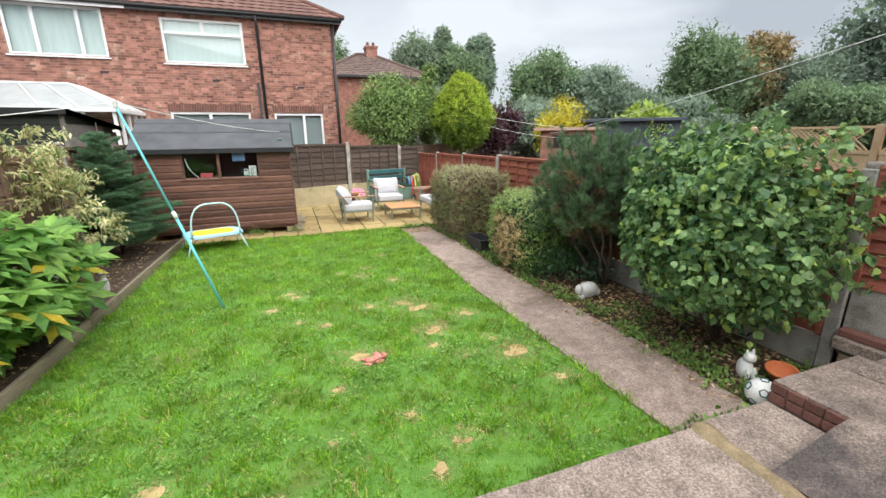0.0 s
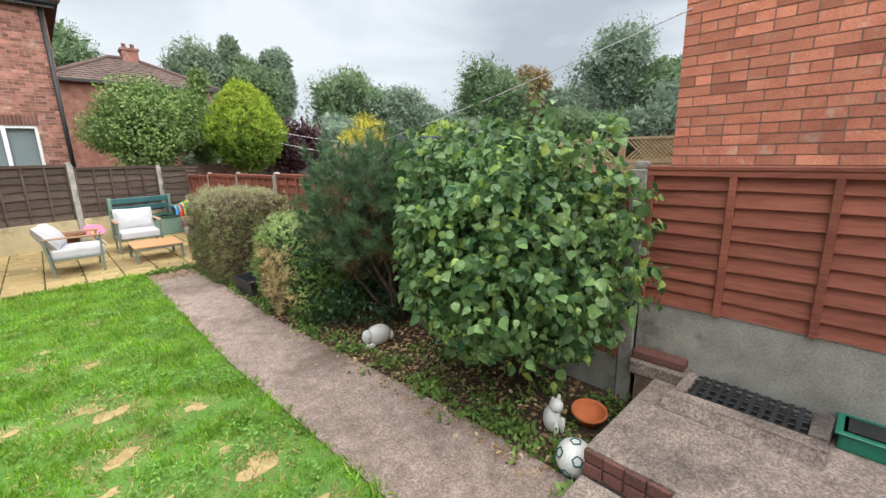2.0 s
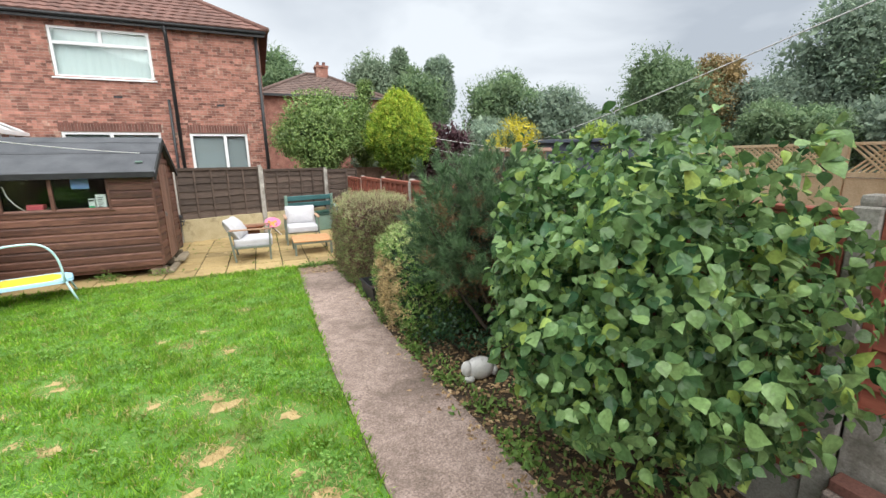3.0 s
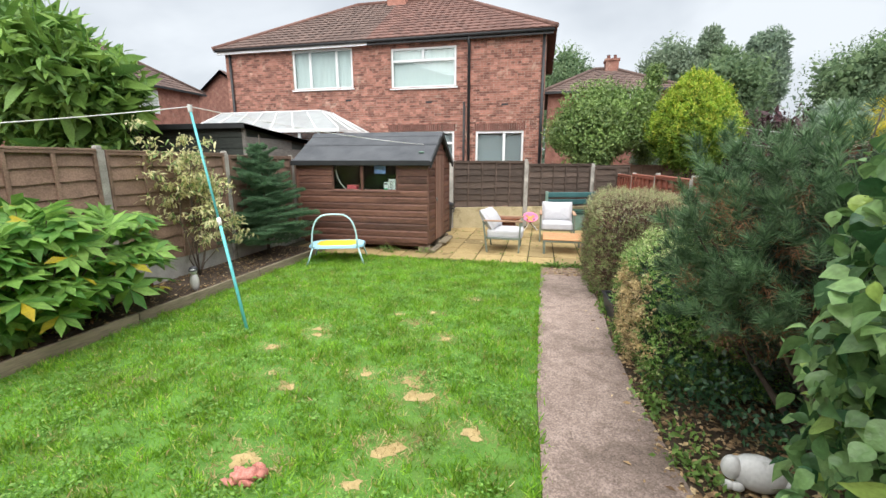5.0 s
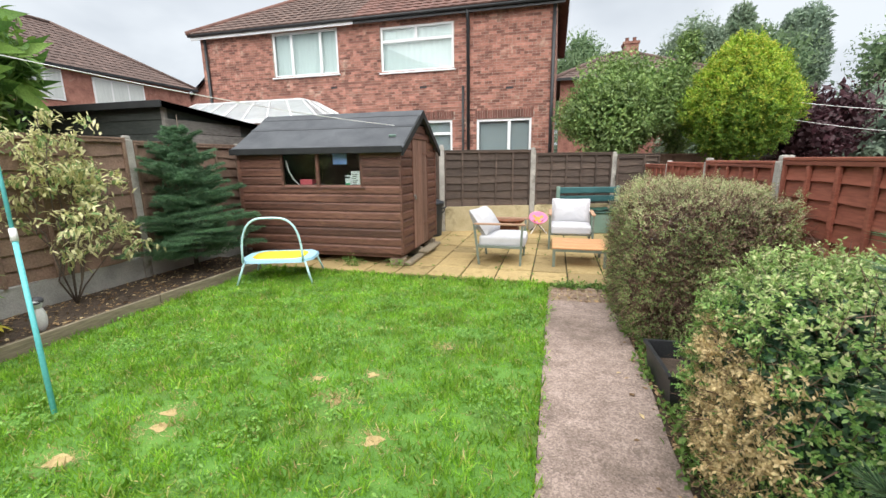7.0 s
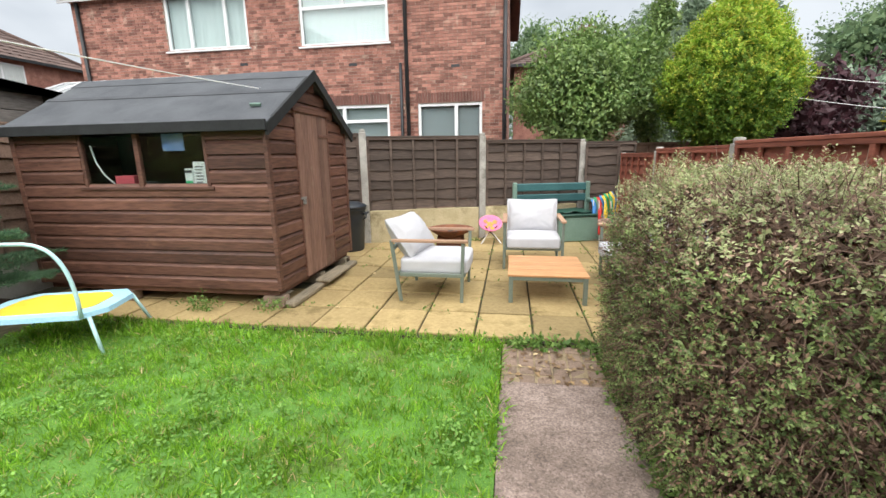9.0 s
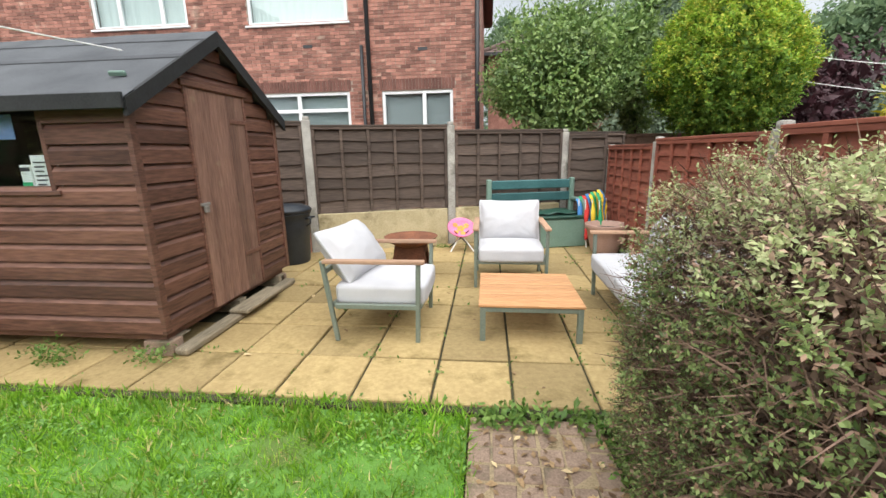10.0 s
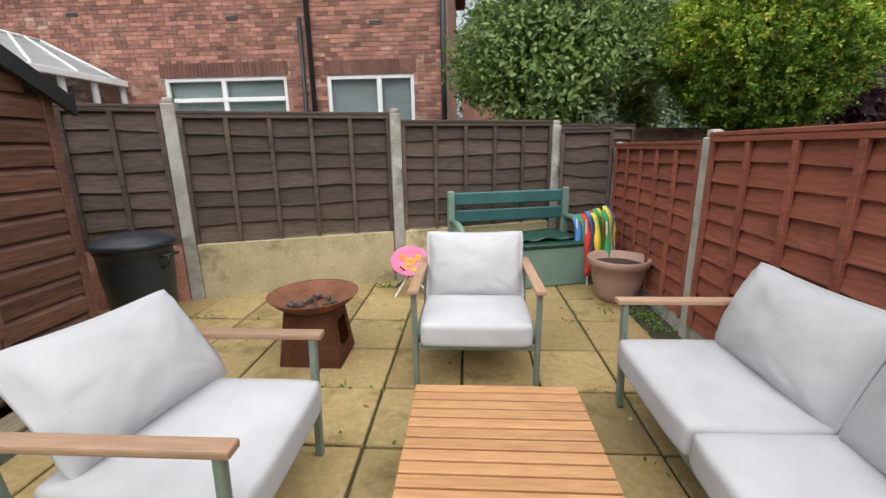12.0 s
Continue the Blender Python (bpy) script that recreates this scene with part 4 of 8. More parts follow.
for k, (ya, yb) in enumerate(((SY0 - 0.108, SY0 - 0.02), (SY0 + 0.42, SY0 + 0.47), (SYM - 0.14, SYM + 0.004))):
    fs = bmesh.new()
    top0 = SZR + 0.05 + 0.028
    nseg = 26
    ra, rb = [], []
    for i in range(nseg + 1):
        x = SX0 - 0.085 + (SX1 - SX0 + 0.18) * i / nseg
        wv = 0.010 * noise.noise(Vector((x * 2.3, k * 7.0, 0.0)))
        for lst, y in ((ra, ya + wv), (rb, yb + wv * 0.6)):
            lst.append((fs.verts.new((x, y, top0 - (SYM - y) * slope + 0.002)), fs.verts.new((x, y, top0 - (SYM - y) * slope + 0.008 + abs(wv) * 0.5))))
    for i in range(nseg):
        fs.faces.new((ra[i][1], ra[i + 1][1], rb[i + 1][1], rb[i][1]))
        fs.faces.new((ra[i][0], ra[i + 1][0], ra[i + 1][1], ra[i][1]))
        fs.faces.new((rb[i][1], rb[i + 1][1], rb[i + 1][0], rb[i][0]))
    part("felt_strip", fs, M["felt"], shed)
for x, y in ((SX1 - 0.08, SY0 + 0.06), (SX0 + 0.9, SY0 + 0.06), (SX1 - 0.08, SY1 - 0.1)):
    part("pier", boxed(x - 0.11, x + 0.1, y - 0.06, y + 0.06, 0.03, 0.138, 0.008), M["paver"], shed, "weathered brick pier")
part("eaves_board", boxed(SX0 - 0.08, SX1 + 0.09, SY0 - 0.125, SY0 - 0.1, SZE - 0.06, SZE + 0.03, 0.004), M["black_felt"], shed)
sw = thing("window", 0, 0, 0)
sw.parent = shed
part("sill", boxed(WX0 - 0.04, WX1 + 0.04, SY0 - 0.04, SY0 + 0.05, WZ0 - 0.03, WZ0, 0.004), M["shed_board"], sw)
part("mullion", boxed(-0.05, 0.0, SY0 - 0.022, SY0 + 0.02, WZ0, WZ1, 0.004), M["shed_board"], sw)
for x in (WX0, WX1 - 0.035):
    part("frame", boxed(x, x + 0.035, SY0 - 0.022, SY0 + 0.02, WZ0, WZ1, 0.004), M["shed_board"], sw)
for a, b in ((WX0 + 0.035, -0.05), (0.0, WX1 - 0.035)):
    p = part("pane", boxed(a, b, SY0 - 0.004, SY0, WZ0, WZ1), M["glass"], sw)
    p.visible_shadow = False
part("shelf", boxed(SX0 + 0.02, SX1 - 0.05, SY0 + 0.02, SY0 + 0.35, WZ0 - 0.06, WZ0 - 0.03), M["timber"], shed)
# added near-black sheets that paint the shed's unlit inside
part("inner_wall", boxed(SX0 + 0.02, SX1 - 0.06, SYM + 0.2, SYM + 0.22, SZ0, SZE), M["room_shade"], shed)
part("ceiling", boxed(SX0 + 0.02, SX1 - 0.06, SY0 + 0.03, SY1 - 0.03, SZE - 0.02, SZE - 0.005), M["room_shade"], shed)

# ---- garden furniture ----
M.update({
    "metal_green": surface("sage_green_metal", (0.135, 0.165, 0.135), (0.185, 0.22, 0.185), 0.45, 4, 60, 0.05, each=0.04),
    "teak": surface("teak", (0.40, 0.20, 0.085), (0.58, 0.31, 0.145), 0.6, 7, 70, 0.2, stretch=(0.12, 1, 1), each=0.14),
    "teak_arm": surface("weathered_teak", (0.32, 0.19, 0.12), (0.46, 0.29, 0.19), 0.65, 7, 70, 0.2, stretch=(1, 0.12, 1), each=0.1),
    "cushion": surface("pale_grey_fabric", (0.45, 0.45, 0.475), (0.55, 0.55, 0.575), 0.95, 5, 400, 0.25, each=0.03, depth=0.004),
    "rust": surface("rusty_steel", (0.12, 0.045, 0.025), (0.27, 0.105, 0.052), 0.85, 6, 70, 0.4, stain=(0.34, 0.10, 0.03), stain_scale=4, stain_at=0.57),
    "ash": surface("ash_and_charcoal", (0.015, 0.013, 0.012), (0.15, 0.13, 0.12), 0.95, 25, 120, 0.8),
    "bench_teal": surface("teal_plastic", (0.022, 0.085, 0.09), (0.04, 0.13, 0.135), 0.5, 4, 60, 0.08),
    "bench_sage": surface("sage_plastic", (0.12, 0.21, 0.17), (0.19, 0.29, 0.24), 0.6, 4, 60, 0.1, stain=(0.09, 0.14, 0.11), stain_scale=3, stain_at=0.58),
    "tarp": surface("dark_green_sheet", (0.012, 0.05, 0.035), (0.025, 0.085, 0.06), 0.45, 5, 60, 0.3),
    "pink": surface("pink_fabric", (0.62, 0.14, 0.28), (0.78, 0.25, 0.42), 0.8, 5, 90, 0.1),
    "orange": surface("orange_print", (0.75, 0.22, 0.04), (0.85, 0.36, 0.08), 0.8, 9, 90, 0.1),
    "red": surface("red_fabric", (0.55, 0.03, 0.03), (0.68, 0.06, 0.05), 0.8, 5, 90, 0.1),
    "yellow": surface("yellow_fabric", (0.75, 0.5, 0.03), (0.85, 0.6, 0.06), 0.8, 5, 90, 0.1),
    "blue": surface("blue_fabric", (0.05, 0.2, 0.5), (0.09, 0.3, 0.62), 0.8, 5, 90, 0.1),
    "green": surface("green_fabric", (0.02, 0.3, 0.12), (0.05, 0.42, 0.18), 0.8, 5, 90, 0.1),
    "terracotta_pale": surface("faded_terracotta_plastic", (0.40, 0.245, 0.19), (0.50, 0.325, 0.26), 0.7, 4, 60, 0.15),
    "terracotta": surface("orange_terracotta", (0.48, 0.13, 0.045), (0.60, 0.19, 0.07), 0.75, 5, 80, 0.15),
    "tramp_blue": surface("pale_blue_pad", (0.30, 0.55, 0.72), (0.42, 0.68, 0.82), 0.5, 4, 60, 0.08),
    "tramp_yellow": surface("yellow_mat", (0.70, 0.52, 0.03), (0.82, 0.64, 0.06), 0.6, 4, 60, 0.08),
    "tramp_tube": surface("pale_turquoise_tube", (0.42, 0.66, 0.70), (0.55, 0.78, 0.80), 0.4, 4, 60, 0.04),
    "pole": surface("turquoise_paint", (0.10, 0.47, 0.50), (0.16, 0.58, 0.60), 0.45, 4, 60, 0.06),
    "white": surface("white_ceramic", (0.62, 0.62, 0.60), (0.80, 0.80, 0.78), 0.35, 9, 60, 0.1, stain=(0.42, 0.42, 0.38), stain_scale=9, stain_at=0.62),
    "dark_grey": surface("dark_grey_paint", (0.03, 0.03, 0.035), (0.06, 0.06, 0.07), 0.5, 9, 60, 0.05),
    "gnome_red": surface("faded_red_fabric", (0.34, 0.10, 0.08), (0.64, 0.30, 0.24), 0.9, 28, 120, 0.5, stain=(0.22, 0.14, 0.09), stain_scale=14, stain_at=0.56),
    "drain_green": surface("green_plastic", (0.01, 0.14, 0.09), (0.02, 0.2, 0.13), 0.4, 5, 60, 0.05),
    "line": surface("white_cord", (0.7, 0.7, 0.7), (0.82, 0.82, 0.82), 0.6, 4, 60, 0.0),
    "straw": foliage("dry_grass", (0.40, 0.30, 0.13), (0.66, 0.53, 0.28), 0.7, 0.2),
    "grass": foliage("grass_blades", (0.122, 0.288, 0.02), (0.318, 0.545, 0.054), 0.45, 0.35, (0.46, 0.50, 0.13), 0.07, 0.36, 3.4),
    "carton": surface("white_carton", (0.7, 0.7, 0.68), (0.8, 0.8, 0.78), 0.6, 4, 60, 0.03),
    "red_box": surface("red_box", (0.45, 0.06, 0.08), (0.55, 0.1, 0.12), 0.6, 4, 60, 0.03),
    "paper_blue": surface("blue_print", (0.16, 0.28, 0.6), (0.3, 0.42, 0.72), 0.7, 9, 40, 0.02),
})


def cushion(name, w, d, h, parent, m, puff=0.04, crease=0.012, seed=0, label="", pillow=False):
    """A stuffed cushion: rounded box, fuller in the middle, with creases near its edges."""
    bm = bmesh.new()
    bmesh.ops.create_cube(bm, size=1)
    bmesh.ops.subdivide_edges(bm, edges=bm.edges[:], cuts=26 if pillow else 18, use_grid_fill=True)
    for v in bm.verts:
        x, y, z = v.co * 2
        k = 7.0
        s = (abs(x) ** k + abs(y) ** k + abs(z) ** k) ** (1 / k)
        top = max(abs(x), abs(y), abs(z))
        f = 1 - (1 - top / s) * 0.5
        px, py, pz = x * f, y * f, z * f
        full = max((1 - x * x) * (1 - y * y), 0)
        if pillow:
            pz *= 0.09 + 0.91 * full ** 0.38
            px, py = px * (1 - 0.05 * (1 - y * y)), py * (1 - 0.08 * (1 - x * x))
        else:
            pz *= 0.86 + 0.14 * full ** 0.35
        q = Vector((px * w / 2, py * d / 2, pz * h / 2))
        edge = max(abs(x), abs(y)) ** 2
        # folds run out of the corners and along the long seams
        cx_, cy_ = 1 - abs(x), 1 - abs(y)
        fold = noise.noise(Vector((math.atan2(cy_ + 0.02, cx_ + 0.02) * 5.5 + seed * 3.7 + (x > 0) * 11 + (y > 0) * 23, (cx_ + cy_) * 1.2, seed)))
        sag = noise.noise(Vector((px * 2.3 + seed, py * 1.7, seed * 2.0)))
        side = 1 if z > 0 else -1
        q.z += side * (crease * (0.35 + 0.65 * edge) * fold * min(1.0, 3.0 * full ** 0.5 + 0.15) + 0.5 * crease * sag * full)
        q.z += puff * full * side
        v.co = q
    ob = part(name, bm, M["cushion"], parent, label, smooth=True)
    ob.matrix_local = m
    return ob


def lounge(name, width, seats, label, category, x, y, rz, yaw=0.0, group="", slump=(0, 0), recline=70):
    """Outdoor lounge seat: front along x at y = 0, depth towards +y, facing -y."""
    th = thing(name, x, y, 0.03, rz, label, category, group)
    hw, dep = width / 2, 0.63
    for sx in (-1, 1):
        for yy, tilt in ((0.0, 0.0), (dep, 0.06)):
            bm = bmesh.new()
            a = box(bm, sx * hw - 0.016, sx * hw + 0.016, yy - 0.016, yy + 0.016, 0, 0.585 if yy == 0 else 0.6, 0.005)
            for v in a:
                v.co.y += tilt * v.co.z / 0.6 + (0.03 * (0.6 - v.co.z) if yy == 0 else -0.03 * (0.6 - v.co.z))
            part("leg", bm, M["metal_green"], th)
        part("arm", boxed(sx * hw - 0.03, sx * hw + 0.03, -0.045, dep + 0.05, 0.585, 0.612, 0.008, seg=2), M["teak_arm"], th, "weathered teak armrest")
        part("side_rail", boxed(sx * hw - 0.016, sx * hw + 0.016, 0.02, dep - 0.02, 0.25, 0.287, 0.004), M["metal_green"], th)
    part("front_rail", boxed(-hw + 0.02, hw - 0.02, -0.016, 0.016, 0.25, 0.287, 0.004), M["metal_green"], th)
    part("back_rail", boxed(-hw + 0.02, hw - 0.02, dep - 0.016, dep + 0.016, 0.25, 0.287, 0.004), M["metal_green"], th)
    part("top_rail", boxed(-hw + 0.02, hw - 0.02, dep + 0.035, dep + 0.065, 0.5, 0.54, 0.004), M["metal_green"], th)
    for k in range(7):
        yy = 0.05 + 0.083 * k
        part("slat", boxed(-hw + 0.02, hw - 0.02, yy, yy + 0.04, 0.262, 0.274), M["metal_green"], th)
    cw = (width - 0.042) / seats
    for k in range(seats):
        cx = -hw + 0.021 + cw * (k + 0.5)
        cushion("seat_cushion", cw - 0.004, dep + 0.045, 0.165, th, pose(cx, dep / 2 - 0.022, 0.342), puff=0.008, crease=0.004, seed=k)
        cushion("back_cushion", cw + 0.02, 0.48, 0.235, th, pose(cx + slump[0], dep - 0.1 - slump[1], 0.592, 0, 0, yaw) @ pose(0, 0, 0, recline, 0, 0), puff=0.02, crease=0.018, seed=k + 5, pillow=True)
    return th


lounge("armchair", 0.69, 1, "pale grey cushioned green metal armchair with teak arms", "armchair", 2.93, 10.14, 90, -10, "armchairs at the table", (0.06, -0.06), 54)
lounge("armchair", 0.69, 1, "pale grey cushioned green metal armchair with teak arms", "armchair", 3.635, 11.05, 0, 0, "armchairs at the table")
lounge("garden_sofa", 1.46, 2, "two-seat pale grey garden sofa with teak arms", "sofa", 4.38, 10.18, -90)

table = thing("coffee_table", 3.715, 10.235, 0.03, 0, "low teak slatted coffee table with green metal legs", "coffee table")
slat_mesh = None
for k in range(13):
    yy = -0.4 + 0.8 * (k + 0.5) / 13
    if slat_mesh is None:
        sl = part("slat", boxed(-0.37, 0.37, -0.0258, 0.0258, 0.262, 0.283, 0.004), M["teak"], table)
        slat_mesh = sl.data
    else:
        sl = new("slat", slat_mesh)
        sl.parent = table
    sl.matrix_local = pose(0, yy, 0)
for sx in (-1, 1):
    part("rail", boxed(sx * 0.34 - 0.016, sx * 0.34 + 0.016, -0.37, 0.37, 0.225, 0.26, 0.003), M["metal_green"], table)
    part("cross_rail", boxed(-0.324, 0.324, sx * 0.37 - 0.016, sx * 0.37 + 0.016, 0.225, 0.26, 0.003), M["metal_green"], table)
    for sy in (-1, 1):
        part("leg", boxed(sx * 0.34 - 0.02, sx * 0.34 + 0.02, sy * 0.37 - 0.02, sy * 0.37 + 0.02, 0, 0.26, 0.005), M["metal_green"], table)

pit = thing("fire_pit", 2.58, 11.42, 0.03, 0, "rusty steel fire bowl on a tapered box stand", "fire pit")
bm = bmesh.new()
lathe(bm, [(0.02, 0.335), (0.14, 0.345), (0.24, 0.40), (0.285, 0.445), (0.29, 0.452), (0.275, 0.448), (0.23, 0.41), (0.13, 0.36), (0.02, 0.352)], 36)
part("bowl", bm, M["rust"], pit, smooth=True)
bm = bmesh.new()
q = [(-0.2, -0.17, 0), (0.2, -0.17, 0), (0.2, 0.17, 0), (-0.2, 0.17, 0), (-0.155, -0.13, 0.37), (0.155, -0.13, 0.37), (0.155, 0.13, 0.37), (-0.155, 0.13, 0.37)]
vs = [bm.verts.new(v) for v in q]
for f in ((0, 1, 5, 4), (2, 3, 7, 6), (3, 0, 4, 7)):
    bm.faces.new([vs[i] for i in f])
# open side with a log hole
hole = [bm.verts.new(v) for v in ((0.188, -0.09, 0.1), (0.188, 0.09, 0.1), (0.166, 0.075, 0.28), (0.166, -0.075, 0.28))]
o = (1, 2, 6, 5)
for k in range(4):
    bm.faces.new((vs[o[k]], vs[o[(k + 1) % 4]], hole[(k + 1) % 4], hole[k]))
bmesh.ops.solidify(bm, geom=bm.faces[:], thickness=0.006)
part("stand", bm, M["rust"], pit)
bm = bmesh.new()
for k in range(15):
    a, r = rng.uniform(0, 6.28), 0.15 * math.sqrt(rng.uniform(0, 1))
    box(bm, -0.03, 0.03, -0.012, 0.012, -0.01, 0.01, 0.003, pose(r * math.cos(a), r * math.sin(a), 0.375 + rng.uniform(0, 0.02), rng.uniform(-30, 30), rng.uniform(-30, 30), rng.uniform(0, 180)))
part("charcoal", bm, M["ash"], pit)

# storage bench
bench = thing("storage_bench", 3.39, 13.15, 0.03, 16, "teal and sage plastic storage bench with slatted back", "bench")
part("box", boxed(0.06, 1.30, -0.55, -0.02, 0, 0.4, 0.015), M["bench_sage"], bench)
bm = boxed(0.04, 1.31, -0.57, -0.02, 0.402, 0.44, 0.01)
part("lid", bm, M["tarp"], bench, "dark green lid")
for k, z in enumerate((0.60, 0.78)):
    part("back_slat", boxed(0.05, 1.27, -0.05, -0.02, z, z + 0.13, 0.012), M["bench_teal"], bench)
for x in (0.02, 1.29):
    part("post", boxed(x - 0.035, x + 0.035, -0.075, -0.01, 0, 0.93, 0.012), M["bench_sage"], bench)
    bm = bmesh.new()
    tube(bm, [(x, -0.03, 0.62), (x, -0.3, 0.63), (x, -0.44, 0.61), (x, -0.48, 0.55), (x, -0.47, 0.38), (x, -0.46, 0.0)], 0.033, 8)
    part("arm", bm, M["bench_sage"], bench, smooth=True)
bm = bmesh.new()
bmesh.ops.create_grid(bm, x_segments=16, y_segments=8, size=0.5)
for v in bm.verts:
    v.co = Vector((0.95 + v.co.x * 0.75, -0.24 + v.co.y * 0.46, 0.47 + 0.035 * noise.noise(v.co * 5) - 0.05 * (abs(v.co.x) * 2) ** 6))
bmesh.ops.solidify(bm, geom=bm.faces[:], thickness=0.006)
tagged(part("folded_cover", bm, M["tarp"], None, smooth=True), "crumpled dark green plastic cover on the bench", "cover").matrix_world = pose(3.39, 13.15, 0.03, 0, 0, 16)

# child's pink chair
kid = thing("child_chair", 3.04, 12.72, 0.03, 10, "small pink folding child's chair with orange flowers", "chair")
bm = bmesh.new()
lathe(bm, [(0.01, -0.05), (0.1, -0.035), (0.17, 0.0), (0.205, 0.05), (0.212, 0.055), (0.2, 0.06), (0.165, 0.015), (0.1, -0.02), (0.01, -0.035)], 28)
s = part("seat", bm, M["pink"], kid, smooth=True)
s.matrix_local = pose(0, 0, 0.28, 34, 0, 0) @ Matrix.Diagonal((0.9, 0.9, 0.9, 1))
bm = bmesh.new()
for cx, cy, r in ((0.0, 0.04, 0.06), (-0.08, 0.1, 0.04), (0.09, 0.08, 0.045), (0.03, -0.07, 0.04), (-0.07, -0.04, 0.035)):
    for k in range(5):
        a = k * 1.2566
        px, py = cx + r * 0.6 * math.cos(a), cy + r * 0.6 * math.sin(a)
        rr = math.hypot(px, py)
        lathe(bm, [(r * 0.5, -0.03 + 1.6 * rr * rr), (0.002, -0.026 + 1.6 * rr * rr)], 8, px, py)
f = part("flower_print", bm, M["orange"], kid, "orange flower print")
f.matrix_local = pose(0, 0, 0.287, 34, 0, 0) @ Matrix.Diagonal((0.9, 0.9, 0.9, 1))
for sx in (-1, 1):
    for a, b in (((sx * 0.16, -0.14, 0.0), (-sx * 0.1, 0.1, 0.34)), ((sx * 0.15, 0.14, 0.0), (-sx * 0.1, -0.08, 0.28))):
        bm = bmesh.new()
        tube(bm, [a, b], 0.009, 6)
        part("leg", bm, M["dark_grey"] if a[1] > 0 else M["white"], kid)

# stack of folded beach chairs, their fabric bunched over the frames
for k, cols in enumerate((("blue", "green", "red", "blue"), ("red", "blue", "red", "green"), ("yellow", "green", "yellow", "red"), ("green", "yellow", "blue", "yellow"))):
    bc = thing("folded_beach_chair", 4.80 + 0.062 * k, 13.12 - 0.06 * k, 0.03, 40 + 7 * k, "folded beach chair with bright striped fabric", "beach chair", "folded beach chairs by the fence")
    for i, c in enumerate(cols):
        top, lo_ = 0.70 + 0.035 * k - 0.03 * abs(i - 1.5), 0.06 + 0.05 * ((i + k) % 3)
        bm = bmesh.new()
        rings = []
        for s in range(11):
            z = lo_ + (top - lo_) * s / 10
            th_ = 0.022 * (1 + 0.5 * math.sin(s * 1.1 + k + i)) * (0.5 if s in (0, 10) else 1)
            x0 = -0.14 + 0.07 * i + 0.10 * (z - 0.3) * (1 if k % 2 else 0.5) + 0.012 * math.sin(s * 0.9 + i)
            y0 = 0.09 * (z - 0.4) + (0.05 * ((s - 7) / 3) ** 2 if s > 7 else 0)
            rings.append([bm.verts.new((x0 + a * 0.036, y0 + d_ * th_, z)) for a, d_ in ((-1, -0.5), (-0.4, -1), (0.4, -1), (1, -0.5), (1, 0.5), (0, 1), (-1, 0.5))])
        for s in range(10):
            for q in range(7):
                bm.faces.new((rings[s][q], rings[s][(q + 1) % 7], rings[s + 1][(q + 1) % 7], rings[s + 1][q]))
        bm.faces.new(rings[0][::-1])
        bm.faces.new(rings[-1])
        part("fabric", bm, M[c], bc, smooth=True)
    for x in (-0.17, 0.17):
        bm = bmesh.new()
        tube(bm, [(x, -0.04, 0.0), (x + 0.03, 0.03, 0.66)], 0.009, 6)
        part("frame", bm, M["white"], bc)

pot = thing("plant_pot", 4.93, 12.55, 0.03, 0, "large faded terracotta plastic plant pot", "plant pot")
bm = bmesh.new()
prof = [(0.15, 0.0), (0.175, 0.06), (0.215, 0.2), (0.24, 0.32), (0.262, 0.33), (0.268, 0.385), (0.262, 0.395), (0.238, 0.39), (0.225, 0.32)]
lathe(bm, prof, 40)
for v in bm.verts:
    if 0.05 < v.co.z < 0.3:
        a = math.atan2(v.co.y, v.co.x)
        v.co.xy *= 1 + 0.012 * math.cos(20 * a)
part("shell", bm, M["terracotta_pale"], pot, smooth=True)
bm = bmesh.new()
lathe(bm, [(0.225, 0.325), (0.1, 0.335), (0.01, 0.34)], 24)
part("soil", bm, M["soil"], pot)

bin_ = thing("dustbin", 0.93, 11.98, 0.03, 0, "dark blue-black plastic dustbin with lid", "dustbin")
bm = bmesh.new()
lathe(bm, [(0.215, 0.0), (0.225, 0.02), (0.245, 0.35), (0.25, 0.36), (0.255, 0.5), (0.262, 0.6), (0.275, 0.61), (0.275, 0.65)], 32)
part("body", bm, M["bin"], bin_, smooth=True)
bm = bmesh.new()
lathe(bm, [(0.285, 0.64), (0.29, 0.67), (0.27, 0.69), (0.2, 0.71), (0.19, 0.722), (0.02, 0.735)], 32)
part("lid", bm, M["bin"], bin_, smooth=True)
bm = bmesh.new()
tube(bm, [(0.25, -0.06, 0.56), (0.31, -0.05, 0.57), (0.315, 0.05, 0.57), (0.25, 0.06, 0.56)], 0.014, 6)
tube(bm, [(0.255, -0.06, 0.47), (0.30, -0.04, 0.5), (0.31, -0.05, 0.57)], 0.012, 6)
part("handle", bm, M["bin"], bin_, smooth=True)
bm = bmesh.new()
box(bm, -0.13, 0.13, -0.09, 0.09, 0, 0.09, 0.03, seg=2)
for v in bm.verts:
    v.co += 0.025 * noise.noise_vector(v.co * 7)
stone = part("stone", bm, M["concrete"], None, smooth=True)
stone.matrix_world = pose(0.72, 12.18, 0.56, 0, 0, 20)
tagged(stone, "rough pale stone on the low wall", "stone")

